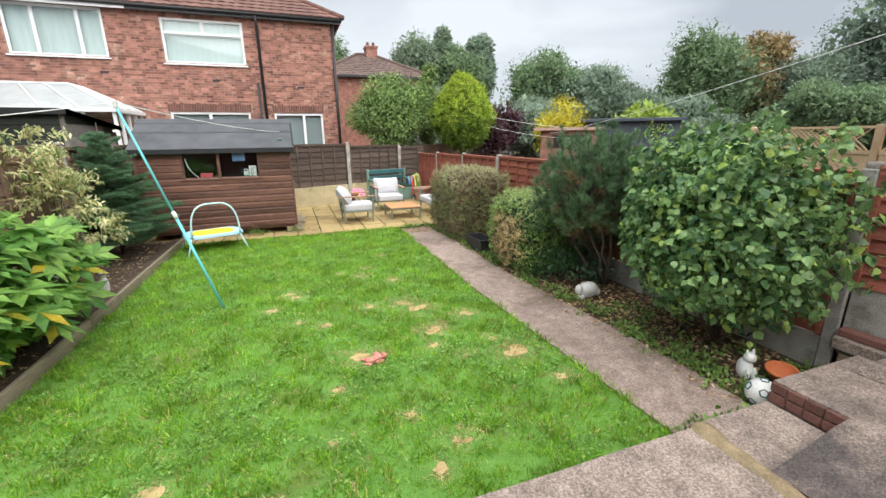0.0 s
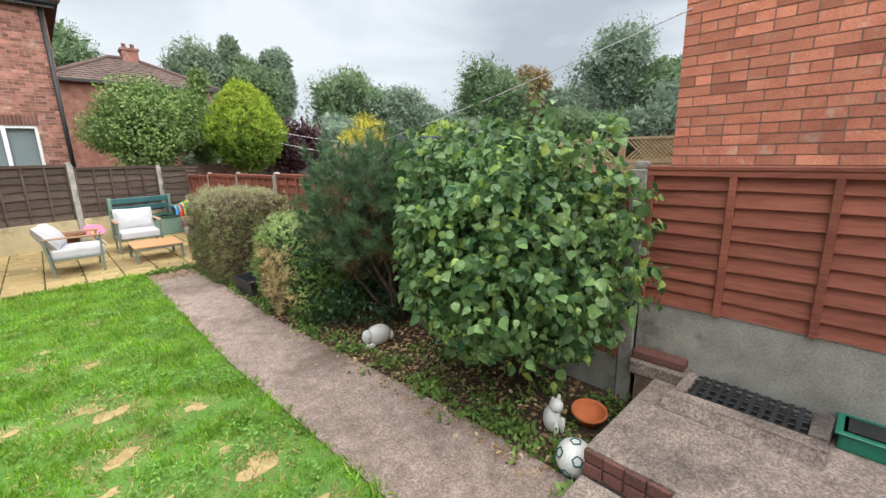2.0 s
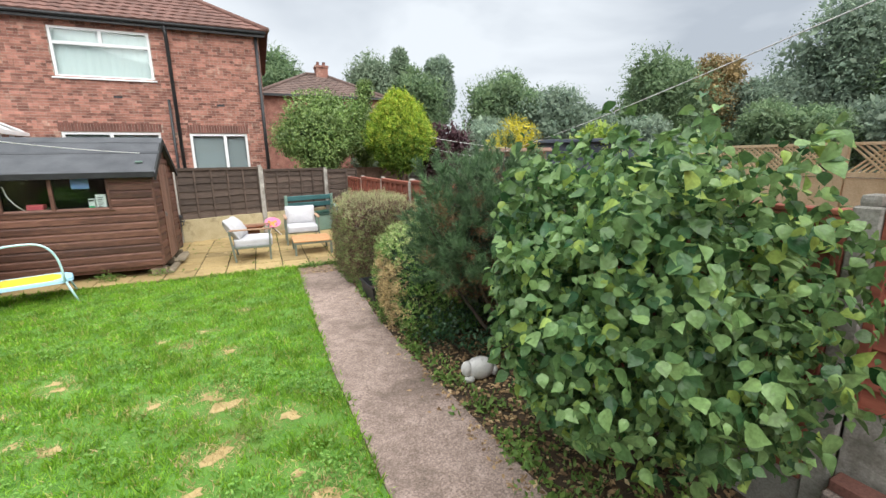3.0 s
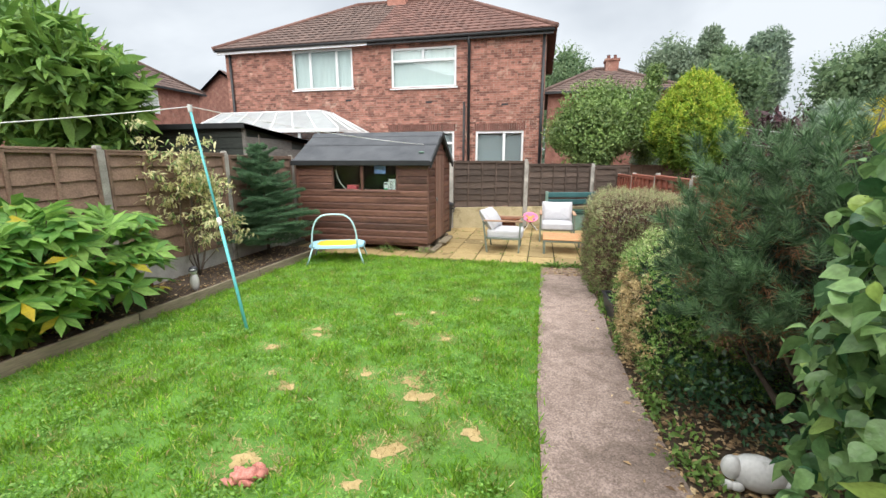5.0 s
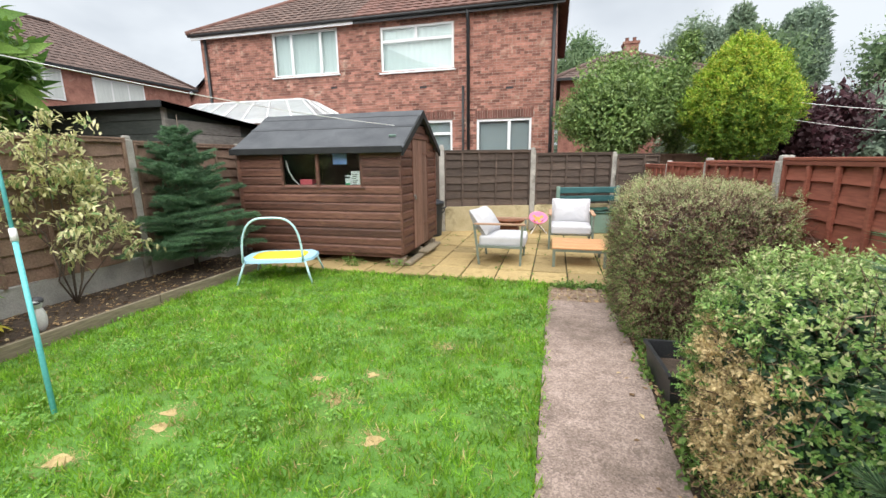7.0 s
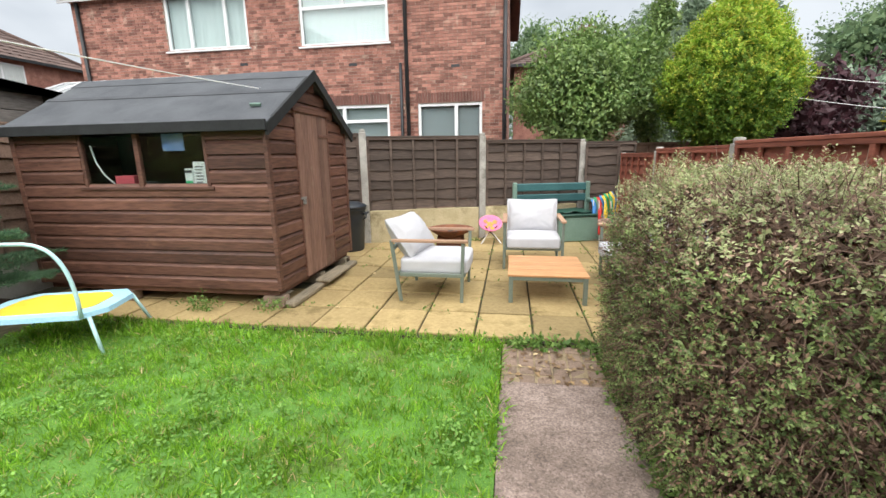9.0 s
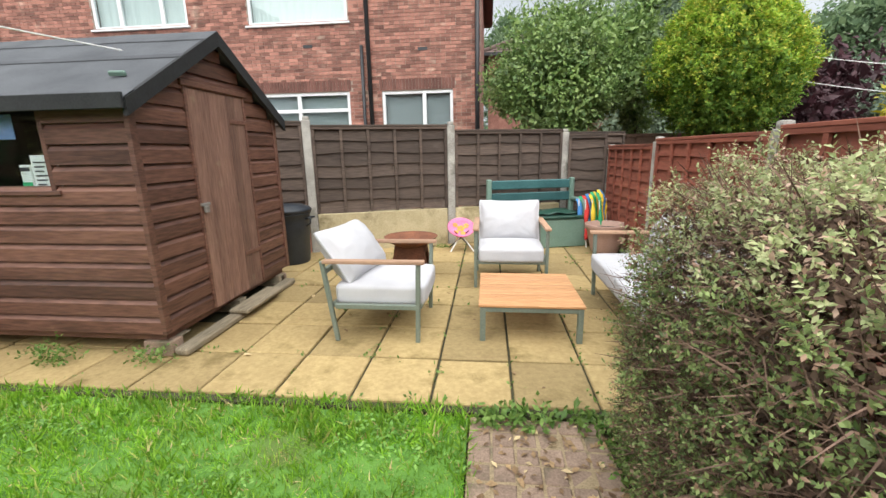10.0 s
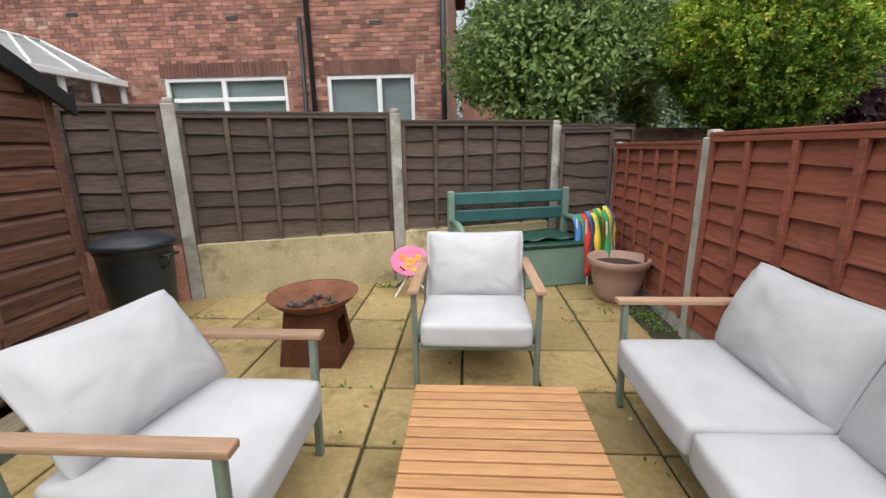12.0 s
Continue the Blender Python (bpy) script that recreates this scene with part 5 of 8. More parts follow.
# mini trampoline
tr = thing("mini_trampoline", -0.05, 8.31, 0.0, 18.5, "small blue and yellow toddler trampoline with handle", "trampoline")
W, Dp, Z = 0.46, 0.66, 0.28
outline = [(-W, 0.16), (-W + 0.12, 0.0), (W - 0.12, 0.0), (W, 0.16), (W, Dp - 0.16), (W - 0.12, Dp), (-W + 0.12, Dp), (-W, Dp - 0.16)]
inner = [(x * 0.72, Dp / 2 + (y - Dp / 2) * 0.7) for x, y in outline]
bm = bmesh.new()
oa = [bm.verts.new((x, y, Z)) for x, y in outline]
ob_ = [bm.verts.new((x * 0.98, Dp / 2 + (y - Dp / 2) * 0.98, Z + 0.035)) for x, y in outline]
oc = [bm.verts.new((x, y, Z + 0.037)) for x, y in inner]
for a, b in ((oa, ob_), (ob_, oc)):
    for k in range(8):
        bm.faces.new((a[k], a[(k + 1) % 8], b[(k + 1) % 8], b[k]))
bm.faces.new(oa[::-1])
part("pad", bm, M["tramp_blue"], tr)
bm = bmesh.new()
low_ring = [bm.verts.new((x * 1.01, Dp / 2 + (y - Dp / 2) * 1.01, Z + 0.03)) for x, y in inner]
top_ring = [bm.verts.new((x * 1.01, Dp / 2 + (y - Dp / 2) * 1.01, Z + 0.043)) for x, y in inner]
bm.faces.new(top_ring)
bm.faces.new(low_ring[::-1])
for k in range(8):
    bm.faces.new((low_ring[k], low_ring[(k + 1) % 8], top_ring[(k + 1) % 8], top_ring[k]))
part("mat", bm, M["tramp_yellow"], tr)
for sx in (-1, 1):
    for y0, y1 in ((0.05, -0.02), (Dp - 0.05, Dp + 0.02)):
        bm = bmesh.new()
        tube(bm, [(sx * 0.38, y0, Z), (sx * 0.47, y1, 0.0)], 0.014, 8)
        part("leg", bm, M["tramp_tube"], tr, smooth=True)
bm = bmesh.new()
tube(bm, [(0.37 * math.copysign(1, math.cos(a)) * abs(math.cos(a)) ** 0.6, -0.01, 0.3 + 0.56 * max(0, math.sin(a)) ** 0.75) for a in np.linspace(0, math.pi, 25)], 0.014, 8)
part("handle", bm, M["tramp_tube"], tr, smooth=True)

# clothes pole and lines
pole = thing("clothes_pole", 0.36, 5.56, 0.0, 0, "leaning turquoise metal clothes-line prop", "clothes prop")
bm = bmesh.new()
tube(bm, [(0, 0, -0.02), (-0.385, 0.212, 1.1)], 0.016, 8)
part("lower_tube", bm, M["pole"], pole, smooth=True)
bm = bmesh.new()
tube(bm, [(-0.371, 0.204, 1.06), (-0.79, 0.435, 2.24)], 0.0125, 8)
part("upper_tube", bm, M["pole"], pole, smooth=True)
bm = bmesh.new()
tube(bm, [(-0.367, 0.202, 1.05), (-0.396, 0.218, 1.13)], 0.021, 8)
part("collar", bm, M["white"], pole, smooth=True)
bm = boxed(-0.815, -0.775, 0.415, 0.455, 2.23, 2.31, 0.008)
part("hook", bm, M["white"], pole)


def cord(name, a, b, sag, r, label):
    a, b = Vector(a), Vector(b)
    bm = bmesh.new()
    tube(bm, [a.lerp(b, t) - Vector((0, 0, 4 * sag * t * (1 - t))) for t in np.linspace(0, 1, 17)], r, 5)
    return tagged(part(name, bm, M["line"]), label, "clothes line")


cord("clothes_line", (-0.43, 6.0, 2.29), (1.12, 9.66, 2.02), 0.05, 0.005, "white clothes line to the shed roof")
cord("clothes_line", (-0.43, 6.0, 2.29), (-1.86, 4.2, 1.93), 0.02, 0.005, "white clothes line to the fence")
cord("clothes_line", (6.3, 2.4, 2.85), (9.0, 12.0, 1.95), 0.1, 0.0055, "white line from the brick house to the trees")
cord("clothes_line", (7.7, 13.5, 2.5), (12.0, 13.0, 2.1), 0.1, 0.005, "white line between the conifer and the outbuilding")
cord("clothes_line", (7.6, 13.5, 2.2), (11.0, 12.6, 1.75), 0.1, 0.005, "white line between the conifer and the outbuilding")

# ---- ornaments in the beds ----
def blob(bm, x, y, z, rx, ry, rz, tilt=0, seg=14):
    got = bmesh.ops.create_uvsphere(bm, u_segments=seg, v_segments=seg * 2 // 3, radius=1, matrix=pose(x, y, z, tilt, 0, 0) @ Matrix.Diagonal((rx, ry, rz, 1)))
    return got


bm = bmesh.new()
blob(bm, 0, 0, 0.075, 0.13, 0.075, 0.075)
blob(bm, -0.12, -0.02, 0.085, 0.05, 0.045, 0.05)
blob(bm, -0.085, 0.0, 0.11, 0.055, 0.018, 0.02)
blob(bm, 0.125, 0, 0.05, 0.035, 0.035, 0.035)
for x in (-0.13, -0.09):
    blob(bm, x, -0.05, 0.02, 0.035, 0.02, 0.02)
rb = part("rabbit_statue", bm, M["white"], None, smooth=True)
rb.matrix_world = pose(4.45, 4.28, 0.012, 0, 0, -12) @ Matrix.Diagonal((1.0, 1.0, 1.35, 1))
tagged(rb, "white crouching rabbit garden statue on the soil", "statue")
bm = bmesh.new()
blob(bm, 0, 0.01, 0.09, 0.055, 0.06, 0.095)
blob(bm, 0, -0.02, 0.2, 0.045, 0.045, 0.045)
for sx in (-1, 1):
    blob(bm, sx * 0.028, -0.015, 0.242, 0.014, 0.01, 0.025)
    blob(bm, sx * 0.03, -0.05, 0.06, 0.017, 0.02, 0.06)
cat = part("cat_statue", bm, M["white"], None, smooth=True)
cat.matrix_world = pose(4.5, 2.42, 0.0, 0, 0, -10)
tagged(cat, "white sitting cat garden statue on the soil", "statue")
bm = bmesh.new()
lathe(bm, [(0.075, 0), (0.085, 0.008), (0.128, 0.085), (0.136, 0.088), (0.136, 0.105), (0.124, 0.105), (0.118, 0.085), (0.078, 0.018), (0.01, 0.016)], 36)
bw = part("bowl", bm, M["terracotta"], None, smooth=True)
bw.matrix_world = pose(4.74, 2.3, 0.012, 5, -7, 0) @ Matrix.Diagonal((0.84, 0.84, 0.9, 1))
tagged(bw, "orange terracotta saucer bowl on the soil", "bowl")
ball = thing("football", 4.26, 2.135, 0.105, 0, "white football with dark teal panel lines", "football")
bm = bmesh.new()
bmesh.ops.create_icosphere(bm, subdivisions=3, radius=0.105)
part("skin", bm, M["white"], ball, smooth=True)
ico = bmesh.new()
bmesh.ops.create_icosphere(ico, subdivisions=1, radius=0.1)
dirs = [v.co.normalized() for v in ico.verts]
ico.free()
bm = bmesh.new()
for d in dirs:
    ref = d.orthogonal().normalized()
    s2 = d.cross(ref)
    ring = [(d + 0.28 * (math.cos(k * 1.2566) * ref + math.sin(k * 1.2566) * s2)).normalized() * 0.1065 for k in range(5)]
    for k in range(5):
        tube(bm, [ring[k], (ring[k] + ring[(k + 1) % 5]).normalized() * 0.1065, ring[(k + 1) % 5]], 0.0045, 5)
part("seam", bm, M["bench_teal"], ball, "dark teal panel lines")
bm = bmesh.new()
blob(bm, 0, 0, 0.13, 0.055, 0.05, 0.12)
blob(bm, 0, -0.01, 0.275, 0.045, 0.045, 0.05)
pg = part("penguin_statue", bm, M["white"], None, smooth=True)
pg.matrix_world = pose(-1.04, 6.38, 0.06, 0, 0, 30)
tagged(pg, "small white and black figure statue in the bed", "statue")
bm = bmesh.new()
blob(bm, 0, 0.004, 0.298, 0.052, 0.05, 0.036)
blob(bm, 0, -0.035, 0.285, 0.05, 0.03, 0.012)
cp = part("statue_cap", bm, M["dark_grey"], pg, smooth=True)
bm = bmesh.new()
lathe(bm, [(0.05, 0), (0.085, 0.02), (0.115, 0.09), (0.10, 0.16), (0.065, 0.19), (0.075, 0.21), (0.062, 0.21), (0.055, 0.185), (0.09, 0.15), (0.1, 0.09), (0.07, 0.03), (0.01, 0.025)], 24)
jr = part("clay_pot", bm, M["rust"], None, smooth=True)
jr.matrix_world = pose(-1.58, 6.1, 0.17, 80, 0, 60)
tagged(jr, "brown glazed clay pot lying on its side in the bed", "pot")
bm = bmesh.new()
blob(bm, 0, 0, 0.03, 0.085, 0.05, 0.03, seg=22)
blob(bm, 0.09, 0.02, 0.035, 0.04, 0.035, 0.03, seg=16)
for x, y in ((-0.07, -0.05), (-0.05, 0.06), (0.04, -0.06), (0.05, 0.065)):
    blob(bm, x, y, 0.02, 0.045, 0.018, 0.016, seg=12)
for v in bm.verts:
    v.co += 0.022 * noise.noise_vector(v.co * 17) + 0.01 * noise.noise_vector(v.co * 45)
    v.co.z = max(v.co.z, 0.003)
toy = part("soft_toy", bm, M["gnome_red"], None, smooth=True)
toy.matrix_world = pose(1.76, 3.74, 0.0, 0, 0, 10)
tagged(toy, "faded red soft dog toy lying on the grass", "toy")

# black trough beside the path
trough = thing("plant_trough", 4.185, 6.77, 0.0, 4, "black plastic plant trough with soil", "planter")
bm = bmesh.new()
lo, hi, inn = [(-0.11, -0.24, 0), (0.11, -0.24, 0), (0.11, 0.24, 0), (-0.11, 0.24, 0)], 0.22, 0.018
va = [bm.verts.new(v) for v in lo]
vb = [bm.verts.new((x * 1.2, y * 1.1, hi)) for x, y, z in lo]
vc = [bm.verts.new((x * 1.35, y * 1.16, hi)) for x, y, z in lo]
vd = [bm.verts.new((x * 1.35, y * 1.16, hi + 0.02)) for x, y, z in lo]
ve = [bm.verts.new((x * 1.12, y * 1.05, hi + 0.02)) for x, y, z in lo]
vf = [bm.verts.new((x * 0.98, y * 0.98, 0.1)) for x, y, z in lo]
for a, b in ((va, vb), (vb, vc), (vc, vd), (vd, ve), (ve, vf)):
    for k in range(4):
        bm.faces.new((a[k], a[(k + 1) % 4], b[(k + 1) % 4], b[k]))
bm.faces.new(va[::-1])
part("shell", bm, M["black"], trough)
part("soil", boxed(-0.105, 0.105, -0.23, 0.23, 0.09, 0.12), M["soil"], trough)

# drain surround with grate, and green cover, on the terrace
dr = thing("drain_surround", 5.02, 1.52, 0.3, 0, "rough concrete drain surround with black grate", "drain")
bm = bmesh.new()
box(bm, -0.23, -0.14, -0.36, 0.36, 0, 0.085, 0.018, seg=2)
box(bm, -0.14, 0.14, -0.36, -0.27, 0, 0.09, 0.018, seg=2)
box(bm, -0.14, 0.14, 0.27, 0.34, 0, 0.085, 0.018, seg=2)
for v in bm.verts:
    v.co += 0.012 * noise.noise_vector(v.co * 9)
    v.co.x -= 0.05 * max(0.0, 0.06 - v.co.z) / 0.06 if v.co.x < -0.2 else 0
part("kerb", bm, M["terrace"], dr)
bars = thing("grate", 0, 0, 0)
bars.parent = dr
for k in range(10):
    yy = -0.26 + 0.052 * (k + 0.5)
    part("bar", boxed(-0.14, 0.14, yy - 0.012, yy + 0.012, 0.07, 0.085, 0.003), M["black"], bars)
for x in (-0.13, -0.07, 0.0, 0.07, 0.13):
    part("bar", boxed(x - 0.008, x + 0.008, -0.27, 0.27, 0.066, 0.08, 0.003), M["black"], bars)
# black plate under the bars paints the darkness of the drain
part("pit", boxed(-0.14, 0.14, -0.27, 0.27, 0.004, 0.02), M["black"], dr)
gc = thing("plant_trough", 5.1, 0.72, 0.3, 0, "dark green plastic trough lying on the terrace", "trough")
bm = boxed(-0.1, 0.1, -0.42, 0.42, 0, 0.1, 0.015, seg=2)
part("shell", bm, M["drain_green"], gc)
part("rim", boxed(-0.115, 0.115, -0.435, 0.435, 0.085, 0.1, 0.005), M["drain_green"], gc)
# thin black plate on the solid box stands in for its shaded inside
part("hollow", boxed(-0.075, 0.075, -0.39, 0.39, 0.101, 0.104), M["black"], gc)
for k in range(4):
    for z in (0.152, 0.226):
        p = part("brick", boxed(-0.018, 0.03, 0, 0.1, 0, 0.066, 0.006), M["soldier"], terrace)
        p.matrix_local = pose(4.15 + rng.uniform(-0.004, 0.004), 1.615 + 0.104 * k, z)
lb = part("loose_brick", boxed(-0.05, 0.05, -0.32, 0.0, 0, 0.06, 0.008), M["soldier"])
lb.matrix_world = pose(5.145, 2.19, 0.385, 0, 0, 2)
part("plinth", boxed(5.07, 5.212, 1.84, 2.2, 0.28, 0.384, 0.012), M["terrace"], terrace)
tagged(lb, "old red brick edging beside the post", "brick")

# things on the shed shelf, seen through its window
def carton(name, x, y, w, d, h, material, label, rz=0):
    ob = part(name, boxed(-w / 2, w / 2, -d / 2, d / 2, 0, h, 0.004), M[material])
    ob.matrix_world = pose(x, y, WZ0 - 0.03, 0, 0, rz)
    return tagged(ob, label, "box")


c = carton("carton", 0.55, SY0 + 0.07, 0.13, 0.06, 0.25, "carton", "white carton with small print on the shelf", 8)
for k in range(6):
    part("print_bar", boxed(-0.045, 0.03 - 0.01 * (k % 3), -0.034, -0.031, 0.2 - 0.028 * k, 0.21 - 0.028 * k), M["dark_grey"], c)
c = carton("carton", 0.43, SY0 + 0.07, 0.08, 0.06, 0.19, "carton", "small white and green carton on the shelf")
part("print_bar", boxed(-0.035, 0.035, -0.034, -0.031, 0.02, 0.08), M["green"], c)
part("print_bar", boxed(-0.035, 0.035, -0.034, -0.031, 0.15, 0.175), M["dark_grey"], c)
carton("box", -0.26, SY0 + 0.1, 0.2, 0.12, 0.13, "red_box", "dusty red box on the shelf")
carton("box", -0.1, SY0 + 0.14, 0.12, 0.1, 0.07, "dark_grey", "dark tool box on the shelf")
pp = part("paper", boxed(-0.11, 0.11, 0, 0.004, 0, 0.15), M["paper_blue"])
pp.matrix_world = pose(0.33, SY0 + 0.02, 1.49)
tagged(pp, "blue printed sheet hung inside the window", "paper")
hose = bmesh.new()
tube(hose, [(-0.58, SY0 + 0.05, 1.55), (-0.55, SY0 + 0.05, 1.4), (-0.48, SY0 + 0.05, 1.28), (-0.38, SY0 + 0.06, 1.18)], 0.008, 6)
tagged(part("hose", hose, M["carton"], None, smooth=True), "pale cable hanging inside the shed window", "cable")
pg2 = part("peg", boxed(-0.05, 0.05, -0.012, 0.012, 0, 0.03, 0.005), M["bench_sage"])
pg2.matrix_world = pose(1.1, 9.62, 1.865, 30, 0, 10)
tagged(pg2, "pale green clip lying on the shed roof", "clip")

# ---- neighbours' sheds, conservatory, trellis ----
ns = thing("neighbour_shed", 0, 0, 0, label="dark green timber shed with felt roof behind the fence", category="shed")
bm = bmesh.new()
q = [(x, y, z) for x in (-6.2, -2.02) for y, z in ((8.86, -0.05), (10.85, -0.05), (10.85, 2.14), (8.86, 2.34))]
v = [bm.verts.new(p) for p in q]
for f in ((0, 1, 2, 3), (7, 6, 5, 4), (0, 4, 5, 1), (1, 5, 6, 2), (2, 6, 7, 3), (3, 7, 4, 0)):
    bm.faces.new([v[i] for i in f])
bmesh.ops.recalc_face_normals(bm, faces=bm.faces)
part("body", bm, M["dark_board"], ns)
for k in range(7):
    z = 1.0 + 0.19 * k
    part("board", boxed(-6.2, -2.03, 8.825, 8.857, z, z + 0.183, 0.004), M["dark_board"], ns)
for k in range(4):
    z = 1.4 + 0.19 * k
    part("side_board", boxed(-2.018, -1.99, 8.87, 10.84 if k < 3 else 10.3, z, z + 0.183, 0.004), M["grey_board"], ns, "weathered grey board with flaking paint")
part("corner_post", boxed(-2.045, -1.985, 8.815, 8.868, -0.05, 2.33, 0.004), M["grey_board"], ns)
bm = bmesh.new()
v = [bm.verts.new(p) for p in ((-6.4, 8.72, 2.375), (-1.9, 8.72, 2.375), (-1.9, 11.0, 2.15), (-6.4, 11.0, 2.15))]
bm.faces.new(v)
bmesh.ops.solidify(bm, geom=bm.faces[:], thickness=0.05)
part("roof", bm, M["felt"], ns)
part("fascia", boxed(-6.4, -1.9, 8.695, 8.717, 2.29, 2.385, 0.004), M["black_felt"], ns)
bm = bmesh.new()
v = [bm.verts.new(p) for p in ((-1.897, 8.72, 2.29), (-1.897, 11.0, 2.065), (-1.897, 11.0, 2.155), (-1.897, 8.72, 2.38))]
bm.faces.new(v)
bmesh.ops.solidify(bm, geom=bm.faces[:], thickness=-0.02)
part("bargeboard", bm, M["black_felt"], ns)

cv = thing("conservatory", 0, 0, 0, label="white conservatory with pale polycarbonate hip roof", category="conservatory")
CX0, CX1, CY0, CY1, CZ = -8.6, -3.08, 14.6, 17.15, 2.62
part("base", boxed(CX0, CX1, CY0, CY1, -0.05, 0.7), M["brick_one"], cv)
for x in np.linspace(CX0, CX1, 9):
    part("mullion", boxed(x - 0.04, x + 0.04, CY0, CY0 + 0.08, 0.7, CZ, 0.008), M["upvc"], cv)
for y in np.linspace(CY0, CY1, 5)[1:]:
    part("mullion", boxed(CX1 - 0.08, CX1, y - 0.04, y + 0.04, 0.7, CZ, 0.008), M["upvc"], cv)
part("transom", boxed(CX0, CX1, CY0 + 0.005, CY0 + 0.07, 2.1, 2.16), M["upvc"], cv)
p = part("pane", boxed(CX0, CX1 - 0.04, CY0 + 0.03, CY0 + 0.036, 0.7, CZ), M["glass"], cv)
p.visible_shadow = False
p = part("pane", boxed(CX1 - 0.046, CX1 - 0.04, CY0 + 0.04, CY1, 0.7, CZ), M["glass"], cv)
p.visible_shadow = False
part("eave", boxed(CX0 - 0.1, CX1 + 0.1, CY0 - 0.1, CY0 - 0.02, CZ, CZ + 0.11, 0.01), M["upvc"], cv)
part("eave", boxed(CX1 + 0.02, CX1 + 0.1, CY0 - 0.02, CY1, CZ, CZ + 0.11, 0.01), M["upvc"], cv)
rzz, ry0 = 3.46, 16.2
hip = ((CX0 - 0.08, CY0 - 0.08, CZ + 0.1), (CX1 + 0.08, CY0 - 0.08, CZ + 0.1), (CX1 + 0.08, CY1, CZ + 0.1), (-4.5, ry0, rzz), (-8.6, ry0, rzz), (-4.5, CY1, rzz), (-8.6, CY1, rzz))
for f in ((0, 1, 3, 4), (1, 2, 5, 3), (4, 3, 5, 6)):
    bm = bmesh.new()
    bm.faces.new([bm.verts.new(hip[i]) for i in f])
    bmesh.ops.solidify(bm, geom=bm.faces[:], thickness=0.025)
    part("roof_panel", bm, M["conserv"], cv)
ends = [(hip[1], hip[3]), (hip[4], hip[3]), (hip[3], hip[5])] + [(Vector(hip[0]).lerp(Vector(hip[1]), t), Vector(hip[4]).lerp(Vector(hip[3]), t)) for t in np.linspace(0, 0.86, 7)] + [(Vector(hip[1]).lerp(Vector(hip[2]), t), Vector(hip[3]).lerp(Vector(hip[5]), t)) for t in (0.3, 0.6, 0.9)]
for a, b in ends:
    bm = bmesh.new()
    tube(bm, [Vector(a) + Vector((0, 0, 0.02)), Vector(b) + Vector((0, 0, 0.02))], 0.026, 6)
    part("glazing_bar", bm, M["upvc"], cv, smooth=True)

bs = thing("brick_outbuilding", 0, 0, 0, label="small red brick outbuilding with dark window", category="outbuilding")
bsm = pose(9.9, 13.9, 0, 0, 0, -38)
for nm, b, mt in (("wall", (0, 1.9, 0, 0.2, -0.05, 2.05), "brick_one"), ("side_wall", (-0.0, 0.15, 0.2, 2.6, -0.05, 2.0), "grey_board"), ("roof", (-0.25, 2.05, -0.2, 2.8, 2.06, 2.16), "terracotta_pale"), ("pane", (0.45, 1.5, -0.012, -0.004, 1.45, 1.85), "room_shade"), ("frame", (0.4, 1.55, -0.02, -0.013, 1.85, 1.9), "dark_grey"), ("mullion", (0.96, 1.0, -0.02, -0.013, 1.45, 1.85), "dark_grey")):
    part(nm, boxed(*b), M[mt], bs).matrix_local = bsm
bb = thing("blue_outbuilding", 0, 0, 0, label="dark blue-grey flat-roofed garden building", category="outbuilding")
bbm = pose(12.8, 16.7, 0, 0, 0, -41)
part("wall", boxed(0, 4.6, 0, 3, -0.05, 2.4), M["blue_roof"], bb).matrix_local = bbm
part("roof", boxed(-0.2, 4.8, -0.25, 3.2, 2.41, 2.55, 0.02), M["blue_roof"], bb).matrix_local = bbm

# trellis-topped fence beyond
tf = thing("trellis_fence", 9.6, 6.2, 0, -82, "pale new timber fence with diamond trellis top", "fence")
for k in range(4):
    part("post", boxed(1.8 * k - 0.05, 1.8 * k + 0.05, -0.05, 0.05, -0.05, 2.02, 0.006), M["trellis"], tf)
    if k < 3:
        part("panel", boxed(1.8 * k + 0.06, 1.8 * k + 1.74, -0.02, 0.02, 0, 1.55), M["trellis"], tf)
        part("rail", boxed(1.8 * k + 0.052, 1.8 * k + 1.748, -0.035, 0.035, 1.56, 1.62), M["trellis"], tf)
        part("rail", boxed(1.8 * k + 0.052, 1.8 * k + 1.748, -0.03, 0.03, 1.96, 2.0), M["trellis"], tf)
        lat = bmesh.new()
        for s in (-1, 1):
            for i in range(-4, 26):
                a = Vector((1.8 * k + 0.07 + 0.068 * i, s * 0.008, 1.62))
                b = a + Vector((0.34 * s, 0, 0.34))
                if s < 0:
                    a, b = a + Vector((0.34, 0, 0)), b + Vector((0.34, 0, 0))
                lo_x, hi_x = 1.8 * k + 0.06, 1.8 * k + 1.74
                if min(a.x, b.x) < lo_x or max(a.x, b.x) > hi_x:
                    continue
                tube(lat, [a, b], 0.015, 4)
        part("lattice", lat, M["trellis"], tf)

# low green fence strips beyond the end of the garden
fence_panel((5.6, 15.3), (7.6, 15.5), 0.1, 1.62, M["mid_fence"], "brown lap fence panel beyond the corner", 0.14, 5)
fence_panel((7.7, 15.5), (9.6, 15.7), 0.1, 1.55, M["grey_board"], "weathered grey fence panel beyond the corner", 0.14, 5)


